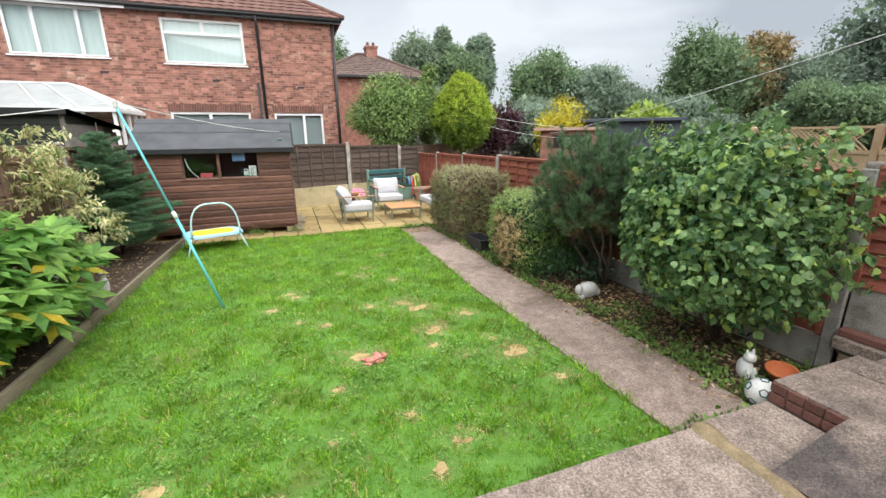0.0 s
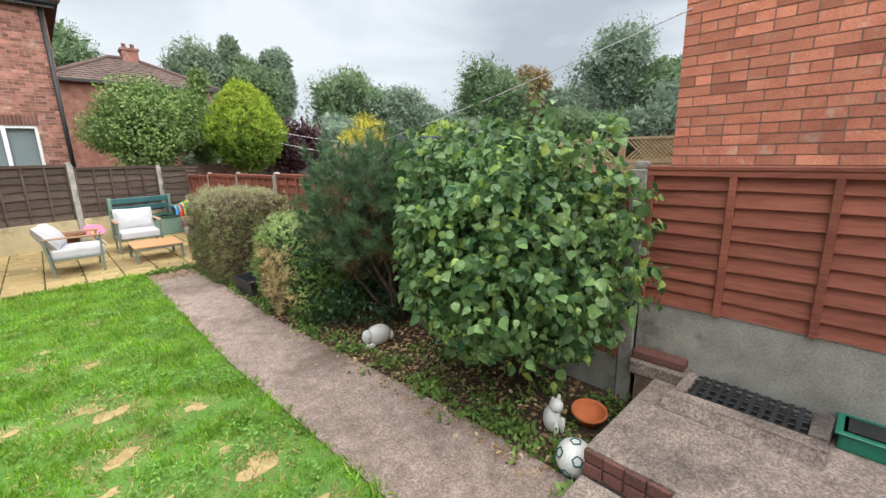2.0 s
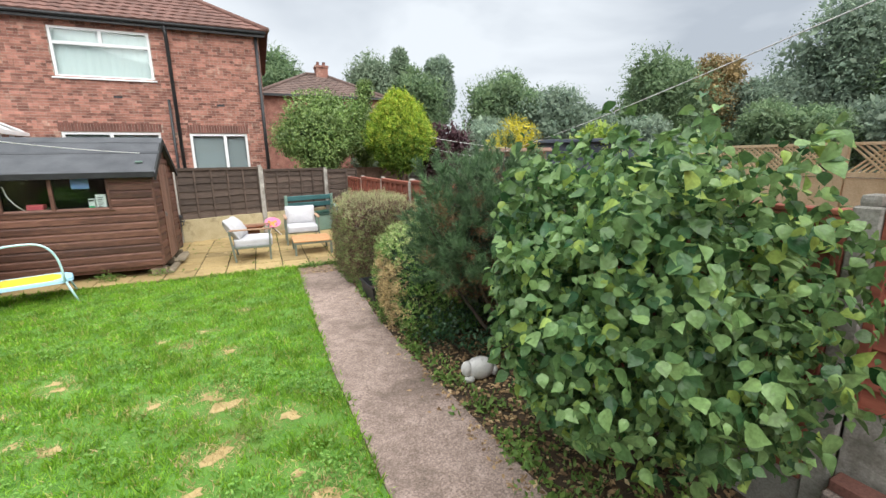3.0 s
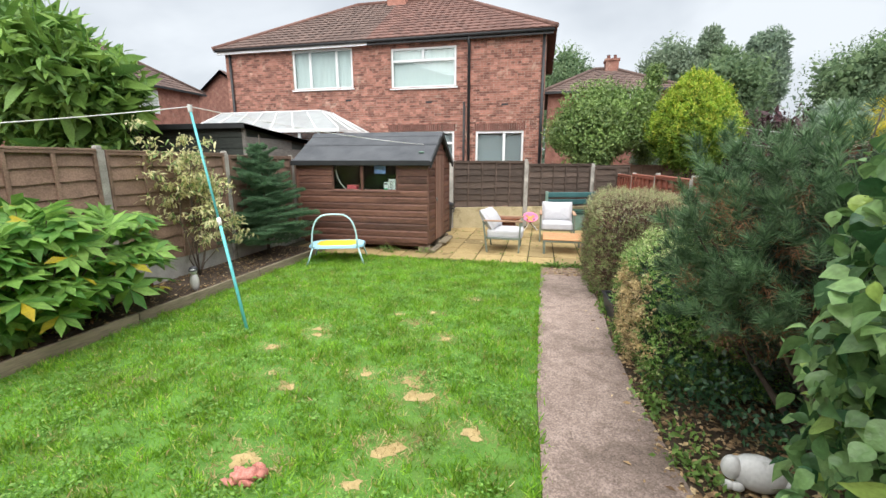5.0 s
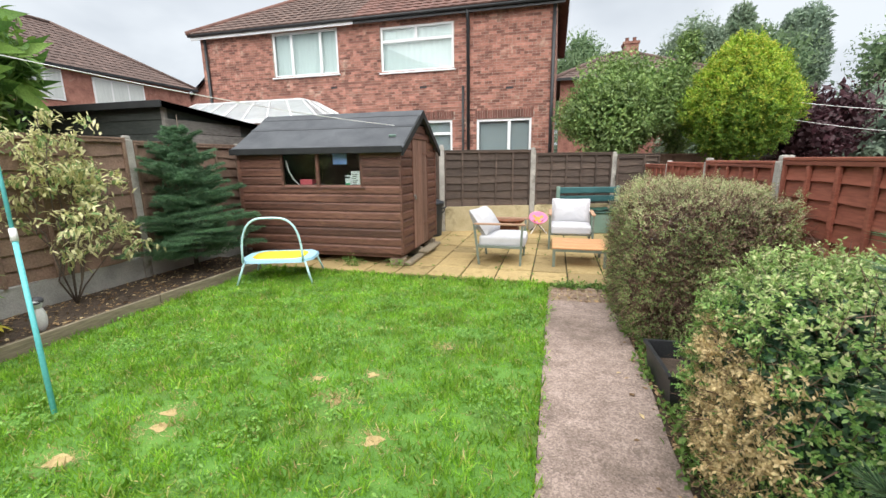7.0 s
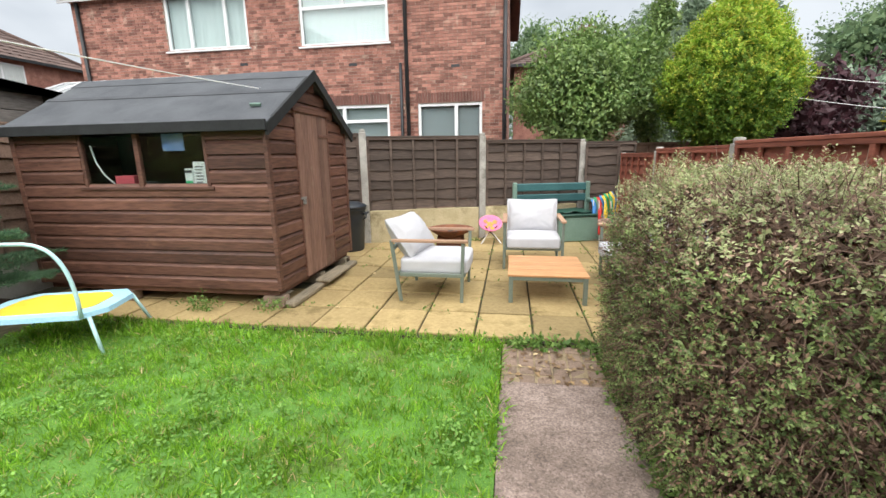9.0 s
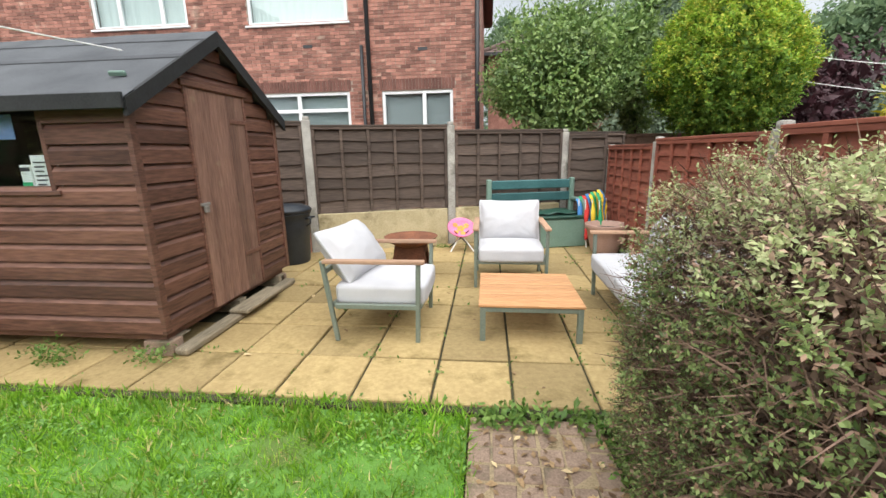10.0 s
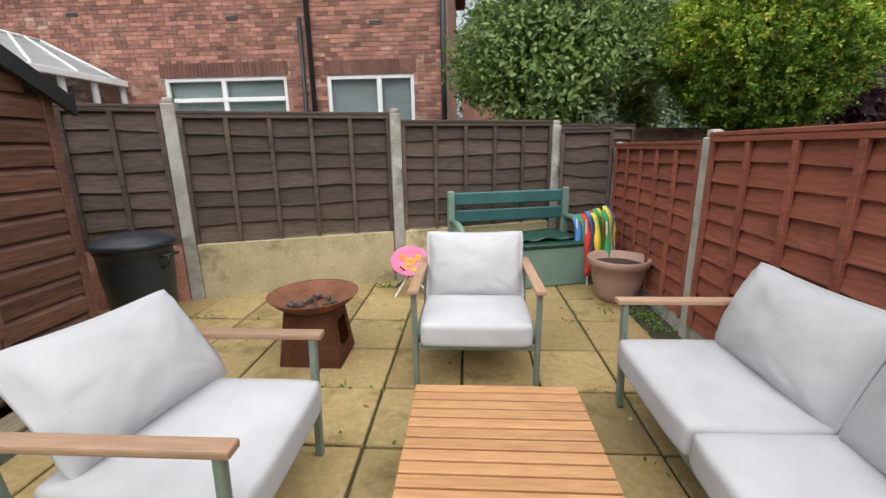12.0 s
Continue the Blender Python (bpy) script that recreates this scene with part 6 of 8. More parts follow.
# ---- far houses ----
def plain_house(name, m, w, d, eaves, ridge, wall, roof, label, windows=(), hip=2.5, chimneys=()):
    h = thing(name, 0, 0, 0, label=label, category="house")
    h.matrix_world = m
    part("wall", boxed(0, w, 0, d, -0.1, eaves), wall, h)
    e = 0.3
    a, b, c, f = (-e, -e, eaves), (w + e, -e, eaves), (w + e, d + e, eaves), (-e, d + e, eaves)
    r0, r1 = (hip, d / 2, ridge), (w - hip, d / 2, ridge)
    roof_plane("roof_slope", a, b, r1, r0, roof, h, 0.34, 0.4)
    roof_plane("roof_slope", c, f, r0, r1, roof, h, 0.34, 0.4)
    roof_plane("roof_hip", b, c, r1, r1, roof, h, 0.34, 0.4)
    roof_plane("roof_hip", f, a, r0, r0, roof, h, 0.34, 0.4)
    bm = bmesh.new()
    for p, q in ((a, r0), (b, r1), (r0, r1)):
        tube(bm, [Vector(p) + Vector((0, 0, 0.05)), Vector(q) + Vector((0, 0, 0.05))], 0.1, 6)
    part("ridge_tiles", bm, roof, h, smooth=True)
    part("gutter", boxed(-e, w + e, -e - 0.08, -e, eaves - 0.1, eaves + 0.02), M["black"], h)
    for x0, x1, z0, z1 in windows:
        win = part("window", boxed(x0, x1, -0.06, -0.004, z0, z1, 0.01), M["upvc"], h)
        n = max(1, round((x1 - x0) / 0.8))
        for k in range(n):
            g = (x1 - x0 - 0.08) / n
            part("pane", boxed(x0 + 0.08 + g * k, x0 + g * (k + 1), -0.066, -0.062, z0 + 0.08, z1 - 0.08), M["curtain"], win)
    for x, z in chimneys:
        bm = boxed(x - 0.35, x + 0.35, d / 2 - 0.4, d / 2 + 0.4, ridge - 1.0, z)
        box(bm, x - 0.4, x + 0.4, d / 2 - 0.45, d / 2 + 0.45, z, z + 0.12)
        chim = part("chimney", bm, M["brick_one"], h)
        for dx in (-0.18, 0.18):
            bm = bmesh.new()
            lathe(bm, [(0.1, z + 0.1), (0.09, z + 0.35), (0.11, z + 0.37)], 10, x + dx, d / 2)
            part("chimney_pot", bm, M["soldier"], chim)
    return h


plain_house("far_house", pose(3.4, 26.0, 0, 0, 0, 0), 6.2, 7.0, 5.25, 6.95, M["brick_one"], M["roof_brown"], "brick house with grey-brown hip roof and chimney", [(3.4, 4.1, 4.1, 5.1)], 2.6, [(3.5, 7.35)])
plain_house("far_house", pose(-18.3, 13.5, 0, 0, 0, 90), 12.3, 8.4, 5.86, 8.75, M["brick_one"], M["roof_brown"], "brick house with brown tiled hip roof and white windows", [(6.6, 9.25, 4.36, 5.64), (3.2, 5.3, 4.36, 5.7)], 4.2)
gh = thing("gable_house", -22.9, 32.0, 0, 0, "brick gable house with white bargeboards behind the gardens", "house")
bm = bmesh.new()
v = [bm.verts.new((x, y, z)) for y in (0, 6) for x, z in ((-2.6, -0.1), (5.4, -0.1), (5.4, 5.7), (1.4, 8.6), (-2.6, 5.7))]
for f in ((0, 1, 2, 3, 4), (9, 8, 7, 6, 5), (0, 5, 6, 1), (1, 6, 7, 2), (4, 9, 5, 0)):
    bm.faces.new([v[i] for i in f])
bmesh.ops.recalc_face_normals(bm, faces=bm.faces)
part("wall", bm, M["brick_one"], gh)
roof_plane("roof_slope", (-2.9, 6.2, 5.52), (-2.9, -0.25, 5.52), (1.4, -0.25, 8.65), (1.4, 6.2, 8.65), M["roof_brown"], gh)
roof_plane("roof_slope", (5.7, -0.25, 5.52), (5.7, 6.2, 5.52), (1.4, 6.2, 8.65), (1.4, -0.25, 8.65), M["roof_brown"], gh)
for x0, x1 in ((-2.95, 1.4), (5.75, 1.4)):
    bm = bmesh.new()
    v = [bm.verts.new(p) for p in ((x0, -0.29, 5.28), (x1, -0.29, 8.42), (x1, -0.29, 8.66), (x0, -0.29, 5.5))]
    bm.faces.new(v)
    bmesh.ops.solidify(bm, geom=bm.faces[:], thickness=0.03)
    part("bargeboard", bm, M["upvc"], gh)

# ---- plants ----
def leaf_shape(widths, bend=0.12, fold=0.15):
    """A leaf one long along y: half widths at even steps, folded at its midrib, its tip bent down."""
    n = len(widths) - 1
    v, f = [], []
    for i, w in enumerate(widths):
        t = i / n
        z = -bend * t * t
        v.append((0, t, z))
        if 0 < i < n:
            v += [(-w, t, z + fold * w), (w, t, z + fold * w)]
    mid = [0] + [1 + 3 * k for k in range(n - 1)] + [len(v) - 1]
    for k in range(n):
        a, b = mid[k], mid[k + 1]
        if k == 0:
            f += [(a, b, b + 1), (a, b + 2, b)]
        elif k == n - 1:
            f += [(a, b, a + 1), (a + 2, b, a)]
        else:
            f += [(a, b, b + 1, a + 1), (a, a + 2, b + 2, b)]
    return np.array(v, float), f


ROUND = leaf_shape([0, 0.30, 0.42, 0.43, 0.33, 0.16, 0], 0.3, 0.14)
CURLED = leaf_shape([0, 0.26, 0.37, 0.37, 0.27, 0.12, 0], 0.5, 0.38)
DIAMOND = (np.array([(0, 0, 0), (0.24, 0.5, 0.05), (0, 1, -0.1), (-0.24, 0.5, 0.05)]), [(0, 1, 2, 3)])
OVAL = leaf_shape([0, 0.26, 0], 0.1, 0.3)
SMALL = leaf_shape([0, 0.2, 0], 0.1, 0.3)
LONG = leaf_shape([0, 0.12, 0.1, 0], 0.25, 0.2)
BLADE = (np.array([(-0.5, 0, 0), (0.5, 0, 0), (0.38, 0.55, -0.05), (-0.38, 0.55, -0.05), (0, 1, -0.22)]) * np.array([0.1, 1, 1]), [(0, 1, 2, 3), (3, 2, 4)])
NEEDLE = (np.array([(-0.012, 0, 0), (0.012, 0, 0), (0, 1, 0)]), [(0, 1, 2)])


def fan(lobes=8, spread=140):
    """A palmate leaf: long lobes from one stalk."""
    v, f = [], []
    for k in range(lobes):
        a = radians(-spread + 2 * spread * k / (lobes - 1))
        ln = 1.0 - 0.35 * abs(k - (lobes - 1) / 2) / (lobes / 2)
        for t, w, z in ((0, 0.03, 0), (0.55, 0.165, -0.02), (1, 0, -0.16)):
            c, s = math.cos(a), math.sin(a)
            if t == 0:
                v.append((0, 0, 0))
            elif t < 1:
                v += [(s * t * ln - c * w, c * t * ln + s * w, z), (s * t * ln, c * t * ln, z - 0.035), (s * t * ln + c * w, c * t * ln - s * w, z)]
            else:
                v.append((s * ln, c * ln, z))
        i = len(v) - 5
        f += [(i, i + 2, i + 1), (i, i + 3, i + 2), (i + 1, i + 2, i + 4), (i + 2, i + 3, i + 4)]
    return np.array(v, float), f


PALM = fan()


def unit(a):
    return a / np.maximum(np.linalg.norm(a, axis=1, keepdims=True), 1e-9)


def leaf_frames(axis, face):
    axis = unit(axis)
    side = unit(np.cross(axis, face))
    return side, axis, np.cross(side, axis)


def leaves(name, pts, axis, face, size, shape, material, parent=None, label="", stuff=True):
    """Many leaves in one mesh: each at a point, pointing along axis, its upper side towards face."""
    tv, tf = shape
    s, a, n = leaf_frames(axis, face)
    size = np.broadcast_to(np.asarray(size, float), (len(pts),))[:, None, None]
    v = pts[:, None, :] + size * (tv[None, :, 0:1] * s[:, None, :] + tv[None, :, 1:2] * a[:, None, :] + tv[None, :, 2:3] * n[:, None, :])
    v = v.reshape(-1, 3)
    k, base = len(tv), np.arange(len(pts)) * len(tv)
    me = bpy.data.meshes.new(name)
    loops, starts, totals, at = [], [], [], 0
    per = np.concatenate([np.array(f) for f in tf])
    lens = np.array([len(f) for f in tf])
    loops = (base[:, None] + per[None, :]).reshape(-1)
    totals = np.tile(lens, len(pts))
    starts = np.concatenate([[0], np.cumsum(totals)[:-1]])
    me.vertices.add(len(v))
    me.vertices.foreach_set("co", v.astype(np.float32).reshape(-1))
    me.loops.add(len(loops))
    me.loops.foreach_set("vertex_index", loops.astype(np.int32))
    me.polygons.add(len(totals))
    me.polygons.foreach_set("loop_start", starts.astype(np.int32))
    me.update(calc_edges=True)
    me.validate()
    if len(tf) > 8:
        me.polygons.foreach_set("use_smooth", np.ones(len(me.polygons), bool))
    me.materials.append(material)
    ob = new(name, me)
    ob.parent = parent
    if label:
        ob["label"] = label
    if stuff:
        ob["kind"] = "stuff"
    return ob


def wobble(p, freq, amount, seed=0.0):
    return np.array([noise.noise(Vector((x * freq + seed, y * freq, z * freq))) for x, y, z in p]) * amount


def shell(n, center, radii, power=2.0, lumps=0.15, freq=1.6, depth=0.12, seed=0.0, low=-1.0):
    """Points near the skin of a lumpy rounded body, and the way out of it."""
    d = unit(rng.normal(size=(n, 3)))
    d = d[d[:, 2] > low]
    s = (np.abs(d) ** power).sum(axis=1) ** (-1 / power)
    r = np.array(radii)
    p = d * s[:, None]
    k = 1 + wobble(d * 2, freq, lumps, seed) - np.abs(rng.normal(size=len(d))) * depth
    return np.array(center) + p * r * k[:, None], unit(d / r)


def spread(out, up=0.4, rand=0.7):
    """Leaf axes: outward and hanging, with chance."""
    return unit(out * 0.6 + rng.normal(size=out.shape) * rand + np.array([0, 0, up]))


def stems(name, base, tips, r0, r1, material, parent, sway=0.08):
    for t in tips:
        a, b = Vector(base), Vector(t)
        bm = bmesh.new()
        pts = [a.lerp(b, k / 5) + Vector((rng.uniform(-sway, sway), rng.uniform(-sway, sway), 0)) * (0 if k in (0,) else 1) * 0.7 for k in range(6)]
        tube(bm, pts, [r0 + (r1 - r0) * k / 5 for k in range(6)], 6)
        part(name, bm, material, parent, smooth=True)


F_ = {
    "hazel": foliage("hazel_leaf", (0.035, 0.11, 0.045), (0.26, 0.415, 0.15), 0.27, 0.28, (0.36, 0.50, 0.12), 0.08),
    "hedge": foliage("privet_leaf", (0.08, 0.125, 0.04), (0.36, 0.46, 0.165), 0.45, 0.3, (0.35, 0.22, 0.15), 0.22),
    # paler copy of the privet leaf: skylight on the hedge top as colour
    "hedge_lit_top": foliage("privet_lit_top_leaf", (0.24, 0.30, 0.12), (0.54, 0.56, 0.30), 0.45, 0.3, (0.52, 0.36, 0.27), 0.18),
    "twig": foliage("twig_and_inner_shade", (0.085, 0.052, 0.036), (0.215, 0.135, 0.098), 0.9, 0.0),
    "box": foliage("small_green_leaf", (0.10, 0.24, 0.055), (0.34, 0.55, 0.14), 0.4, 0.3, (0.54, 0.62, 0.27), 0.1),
    # paler copy of the box leaf, painting its top as lit
    "box_lit_top": foliage("pale_green_lit_top_leaf", (0.20, 0.36, 0.09), (0.50, 0.63, 0.24), 0.4, 0.3, (0.70, 0.70, 0.38), 0.2),
    "box_brown": foliage("dead_tan_leaf", (0.42, 0.31, 0.14), (0.76, 0.60, 0.33), 0.7, 0.15),
    "pine": foliage("pine_needle", (0.045, 0.105, 0.05), (0.215, 0.345, 0.17), 0.4, 0.25, None, 0.1, 0.3, 3.0),
    # near-black needles carry the crown's inner shade; a fifth are dead brown
    "pine_shade": foliage("shaded_pine_needle", (0.015, 0.03, 0.02), (0.06, 0.09, 0.055), 0.6, 0.1, (0.16, 0.075, 0.035), 0.2),
    "pine_dead": foliage("dead_pine_needle", (0.14, 0.06, 0.03), (0.34, 0.18, 0.09), 0.7, 0.1),
    # undergrowth leaf; also the painted shade inside the box hedge
    "ivy": foliage("ivy_and_inner_shade_leaf", (0.015, 0.05, 0.025), (0.07, 0.16, 0.07), 0.35, 0.2),
    "spruce": foliage("spruce_needle", (0.05, 0.12, 0.065), (0.18, 0.32, 0.165), 0.5, 0.25),
    "fatsia": foliage("glossy_palmate_leaf", (0.07, 0.21, 0.04), (0.30, 0.52, 0.11), 0.3, 0.35, (0.55, 0.42, 0.03), 0.02),
    "cream": foliage("variegated_leaf", (0.50, 0.50, 0.22), (0.84, 0.79, 0.47), 0.5, 0.4, (0.22, 0.33, 0.12), 0.25),
    "bamboo": foliage("bamboo_leaf", (0.08, 0.19, 0.04), (0.24, 0.40, 0.08), 0.5, 0.3),
    "laurel": foliage("laurel_leaf", (0.075, 0.15, 0.04), (0.29, 0.40, 0.13), 0.38, 0.3, None, 0.05, 0.42, 1.7),
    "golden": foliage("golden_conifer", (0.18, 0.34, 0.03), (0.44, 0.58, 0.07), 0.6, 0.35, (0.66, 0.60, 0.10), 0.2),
    # darker copy of the golden leaf, with shade put into the colour
    "golden_low": foliage("golden_conifer_shaded", (0.07, 0.16, 0.025), (0.24, 0.40, 0.05), 0.6, 0.3, (0.5, 0.5, 0.08), 0.06),
    "copper": foliage("copper_leaf", (0.035, 0.016, 0.02), (0.09, 0.035, 0.045), 0.5, 0.2),
    "yellow": foliage("yellow_shrub_leaf", (0.42, 0.38, 0.03), (0.62, 0.55, 0.06), 0.5, 0.3),
    "lime": foliage("lime_leaf", (0.22, 0.34, 0.05), (0.40, 0.50, 0.10), 0.5, 0.3),
    # far tree leaves are lightened and greyed: distance haze put into their colour
    "tree_a": foliage("tree_leaf", (0.105, 0.175, 0.095), (0.235, 0.33, 0.165), 0.6, 0.4, None, 0.1, 0.38, 0.55),
    "tree_b": foliage("hazed_tree_leaf", (0.15, 0.215, 0.165), (0.3, 0.385, 0.275), 0.6, 0.4, None, 0.1, 0.38, 0.55),
    "tree_autumn": foliage("turning_tree_leaf", (0.20, 0.16, 0.075), (0.38, 0.27, 0.12), 0.6, 0.25),
    "birch": foliage("hazed_birch_leaf", (0.15, 0.215, 0.145), (0.29, 0.365, 0.245), 0.6, 0.4, None, 0.1, 0.38, 0.55),
    "weed": foliage("weed_leaf", (0.08, 0.17, 0.03), (0.24, 0.37, 0.09), 0.5, 0.3),
    "clover": foliage("clover_leaf", (0.09, 0.24, 0.03), (0.28, 0.48, 0.11), 0.4, 0.3),
    "litter": foliage("fallen_leaf", (0.13, 0.075, 0.04), (0.46, 0.31, 0.16), 0.8, 0.1, (0.62, 0.48, 0.27), 0.15),
}

# hazel bush by the path
hz = thing("hazel_bush", 4.76, 2.92, 0, 0, "broad-leaved green bush overhanging the bed", "bush")
hc = np.array([-0.13, 0.0, 1.14])
hr = np.array([0.72, 0.80, 0.74])
p1, o1 = shell(13500, hc, hr, 2.5, 0.5, 3.0, 0.16, 3.0, -0.95)
p2, o2 = shell(2600, hc, hr * 0.74, 2.4, 0.25, 1.8, 0.25, 5.0, -0.95)
P, O = np.concatenate([p1, p2]), np.concatenate([o1, o2])
# shoots that stand out above the crown
for k in range(26):
    a = rng.uniform(0, 6.283)
    r_ = rng.uniform(0.1, 0.62)
    f0 = np.array([-0.12 + r_ * math.cos(a), r_ * math.sin(a), 1.58])
    f1 = f0 + np.array([math.cos(a) * 0.12, math.sin(a) * 0.12, rng.uniform(0.1, 0.27)])
    sh = f0 + (f1 - f0) * rng.uniform(0, 1, (9, 1)) + rng.normal(size=(9, 3)) * 0.02
    P = np.concatenate([P, sh])
    O = np.concatenate([O, unit(rng.normal(size=(9, 3)) + np.array([0, 0, 0.4]))])
# the crown narrows towards its foot
wide_ = 0.30 + 0.70 * np.clip((P[:, 2] - 0.12) / 0.75, 0, 1) ** 0.8
rad_ = np.hypot((P[:, 0] - 0.02) / 0.84, (P[:, 1] + 0.05) / 0.84)
keep = (P[:, 0] < 0.35) & (rad_ < wide_ * 1.08)
P, O = P[keep], O[keep]
ax = unit(O * 0.5 + rng.normal(size=P.shape) * 0.65 + np.array([0, 0, -0.6]))
fc = unit(O * 0.8 + np.array([0, 0, 0.7]) + rng.normal(size=P.shape) * 0.7)
sz = np.clip(0.053 * np.exp(rng.normal(size=len(P)) * 0.32), 0.028, 0.09)
# the leaves nearest to the path are single pieces
near = np.where((P[:, 0] < -0.35) & (P[:, 2] > 0.5))[0][:280]
rest = np.setdiff1d(np.arange(len(P)), near)
half_ = rng.uniform(size=len(rest)) < 0.55
leaves("foliage", P[rest[half_]], ax[rest[half_]], fc[rest[half_]], sz[rest[half_]], ROUND, F_["hazel"], hz)
leaves("curled_foliage", P[rest[~half_]], ax[rest[~half_]], fc[rest[~half_]], sz[rest[~half_]], CURLED, F_["hazel"], hz)
lf_mesh = None
ss, aa, nn = leaf_frames(ax[near], fc[near])
for i, k in enumerate(near):
    if lf_mesh is None:
        lf = raw("leaf", [tuple(v) for v in ROUND[0]], ROUND[1], F_["hazel"], hz, smooth=True)
        lf_mesh = lf.data
    else:
        lf = new("leaf", lf_mesh)
        lf.parent = hz
    m = Matrix((ss[i], aa[i], nn[i])).transposed().to_4x4()
    lf.matrix_local = Matrix.Translation(P[k]) @ m @ Matrix.Diagonal((sz[k], sz[k], sz[k], 1))
stems("stem", (0.05, 0, 0), [(-0.4, -0.3, 1.2), (-0.2, 0.4, 1.5), (0.1, -0.4, 1.4), (0.25, 0.2, 1.6), (-0.5, 0.15, 1.0), (-0.1, -0.1, 1.7), (0.3, -0.5, 1.0)], 0.018, 0.006, M["bark"], hz)


def sprigs(p, o, count, length, size, up=0.35, rand=0.45):
    """Leaves set along short twigs that leave a surface at p, along o."""
    d = unit(o * 0.75 + rng.normal(size=p.shape) * rand + np.array([0, 0, up]))
    ln = rng.uniform(length * 0.4, length, (len(p), 1))
    t = np.tile(np.linspace(0.1, 1.0, count), len(p))[:, None]
    d2, q = np.repeat(d, count, axis=0), np.repeat(p, count, axis=0)
    q = q + d2 * np.repeat(ln, count, axis=0) * t
    side = unit(np.cross(d2, rng.normal(size=d2.shape)))
    return q, unit(d2 * 0.7 + side), unit(d2 + rng.normal(size=d2.shape) * 0.5 + np.array([0, 0, 0.5])), rng.uniform(size * 0.6, size * 1.25, len(q)) * (1.15 - 0.4 * t[:, 0])


def hedge(name, x, y, w, d, h, n, label, side, top, tan=None, size=0.02, power=5.0, shape=SMALL, twig=0.08, bare=1.0, inside=None):
    """A clipped hedge of leafy sprigs; light from above is put into paler upper leaves."""
    hg = thing(name, x, y, 0, 0, label, "hedge")
    c, r = np.array([0, 0, h * 0.5]), np.array([w / 2, d / 2, h * 0.53])
    p, o = shell(n, c, r * 0.97, power, 0.17, 4.0, 0.055, x, -0.97)
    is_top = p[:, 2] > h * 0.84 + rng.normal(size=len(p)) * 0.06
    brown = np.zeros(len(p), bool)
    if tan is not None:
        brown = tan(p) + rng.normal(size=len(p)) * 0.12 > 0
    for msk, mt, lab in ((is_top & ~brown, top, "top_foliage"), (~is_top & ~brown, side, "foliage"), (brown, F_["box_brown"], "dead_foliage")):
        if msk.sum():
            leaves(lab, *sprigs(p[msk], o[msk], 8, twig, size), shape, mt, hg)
    if tan is not None:
        q, u = p[brown], o[brown]
        q = np.repeat(q, 2, axis=0)
        leaves("dead_twig", q, rng.normal(size=q.shape) * 0.5 + np.array([-0.3, 0, 0.8]), rng.normal(size=q.shape), rng.uniform(0.04, 0.09, len(q)), (NEEDLE[0] * np.array([2.2, 1, 1]), NEEDLE[1]), F_["box_brown"], hg)
    # inner leaves and twigs fill the body; dark inner leaf colour paints the shade within
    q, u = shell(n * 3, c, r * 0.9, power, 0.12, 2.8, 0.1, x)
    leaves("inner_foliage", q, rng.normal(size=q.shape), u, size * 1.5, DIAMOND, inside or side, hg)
    q, u = shell(int(n * bare), c, r * 0.98, power, 0.14, 3.2, 0.06, x)
    leaves("twig", q, unit(u * 0.6 + rng.normal(size=q.shape) * 0.6), u, rng.uniform(0.05, 0.13, len(q)), (NEEDLE[0] * np.array([1.7, 1, 1]), NEEDLE[1]), F_["twig"], hg)
    stems("stem", (0, 0, 0), [(a, b, h * 0.7) for a, b in ((-w * 0.25, -d * 0.3), (w * 0.2, 0), (-w * 0.2, d * 0.3), (0, d * 0.1))], 0.02, 0.008, M["bark"], hg)
    return hg


hedge("privet_hedge", 4.52, 8.06, 1.2, 1.7, 1.27, 16000, "clipped brownish-green privet hedge beside the path", F_["hedge"], F_["hedge_lit_top"], None, 0.019, 5.0, DIAMOND, 0.08, 1.0, F_["twig"])
hedge("box_hedge", 4.55, 5.68, 1.14, 1.3, 1.1, 10500, "clipped small-leaved green shrub with a dead tan side", F_["box"], F_["box_lit_top"], lambda p: np.minimum(np.minimum(-p[:, 0] - 0.46, 0.84 - p[:, 2]), 0.2 - p[:, 1]) * 3, 0.022, 3.2, DIAMOND, 0.06, 0.35, F_["ivy"])

# pine bush: tufts of long needles at the shoot ends, bare branches and dead needles within
pn = thing("pine_bush", 4.78, 4.64, 0, 0, "dark dwarf pine with long blue-green needles", "pine")
c, o = shell(900, (-0.02, -0.02, 1.25), (0.68, 0.58, 0.66), 2.3, 0.5, 3.2, 0.09, 9.0, -0.62)
c = c[c[:, 0] < 0.38]
o = unit(c - np.array([0.08, 0, 0.7]) + rng.normal(size=c.shape) * 0.16)
o = unit(o + np.array([0, 0, 0.25]))
N = 95
T = np.repeat(rng.uniform(0.7, 1.15, len(c)), N)
along = rng.uniform(0, 1, (len(c) * N, 1)) ** 0.7
O2 = np.repeat(o, N, axis=0)
pts = np.repeat(c, N, axis=0) - O2 * (1 - along) * 0.10
out_ = unit(np.cross(O2, rng.normal(size=O2.shape)))
axs = unit(O2 * (0.35 + 0.75 * along) + out_ * (1.0 - 0.35 * along))
leaves("needles", pts, axs, rng.normal(size=pts.shape), rng.uniform(0.065, 0.1, len(pts)) * T, (NEEDLE[0] * np.array([2.3, 1, 1]), NEEDLE[1]), F_["pine"], pn)
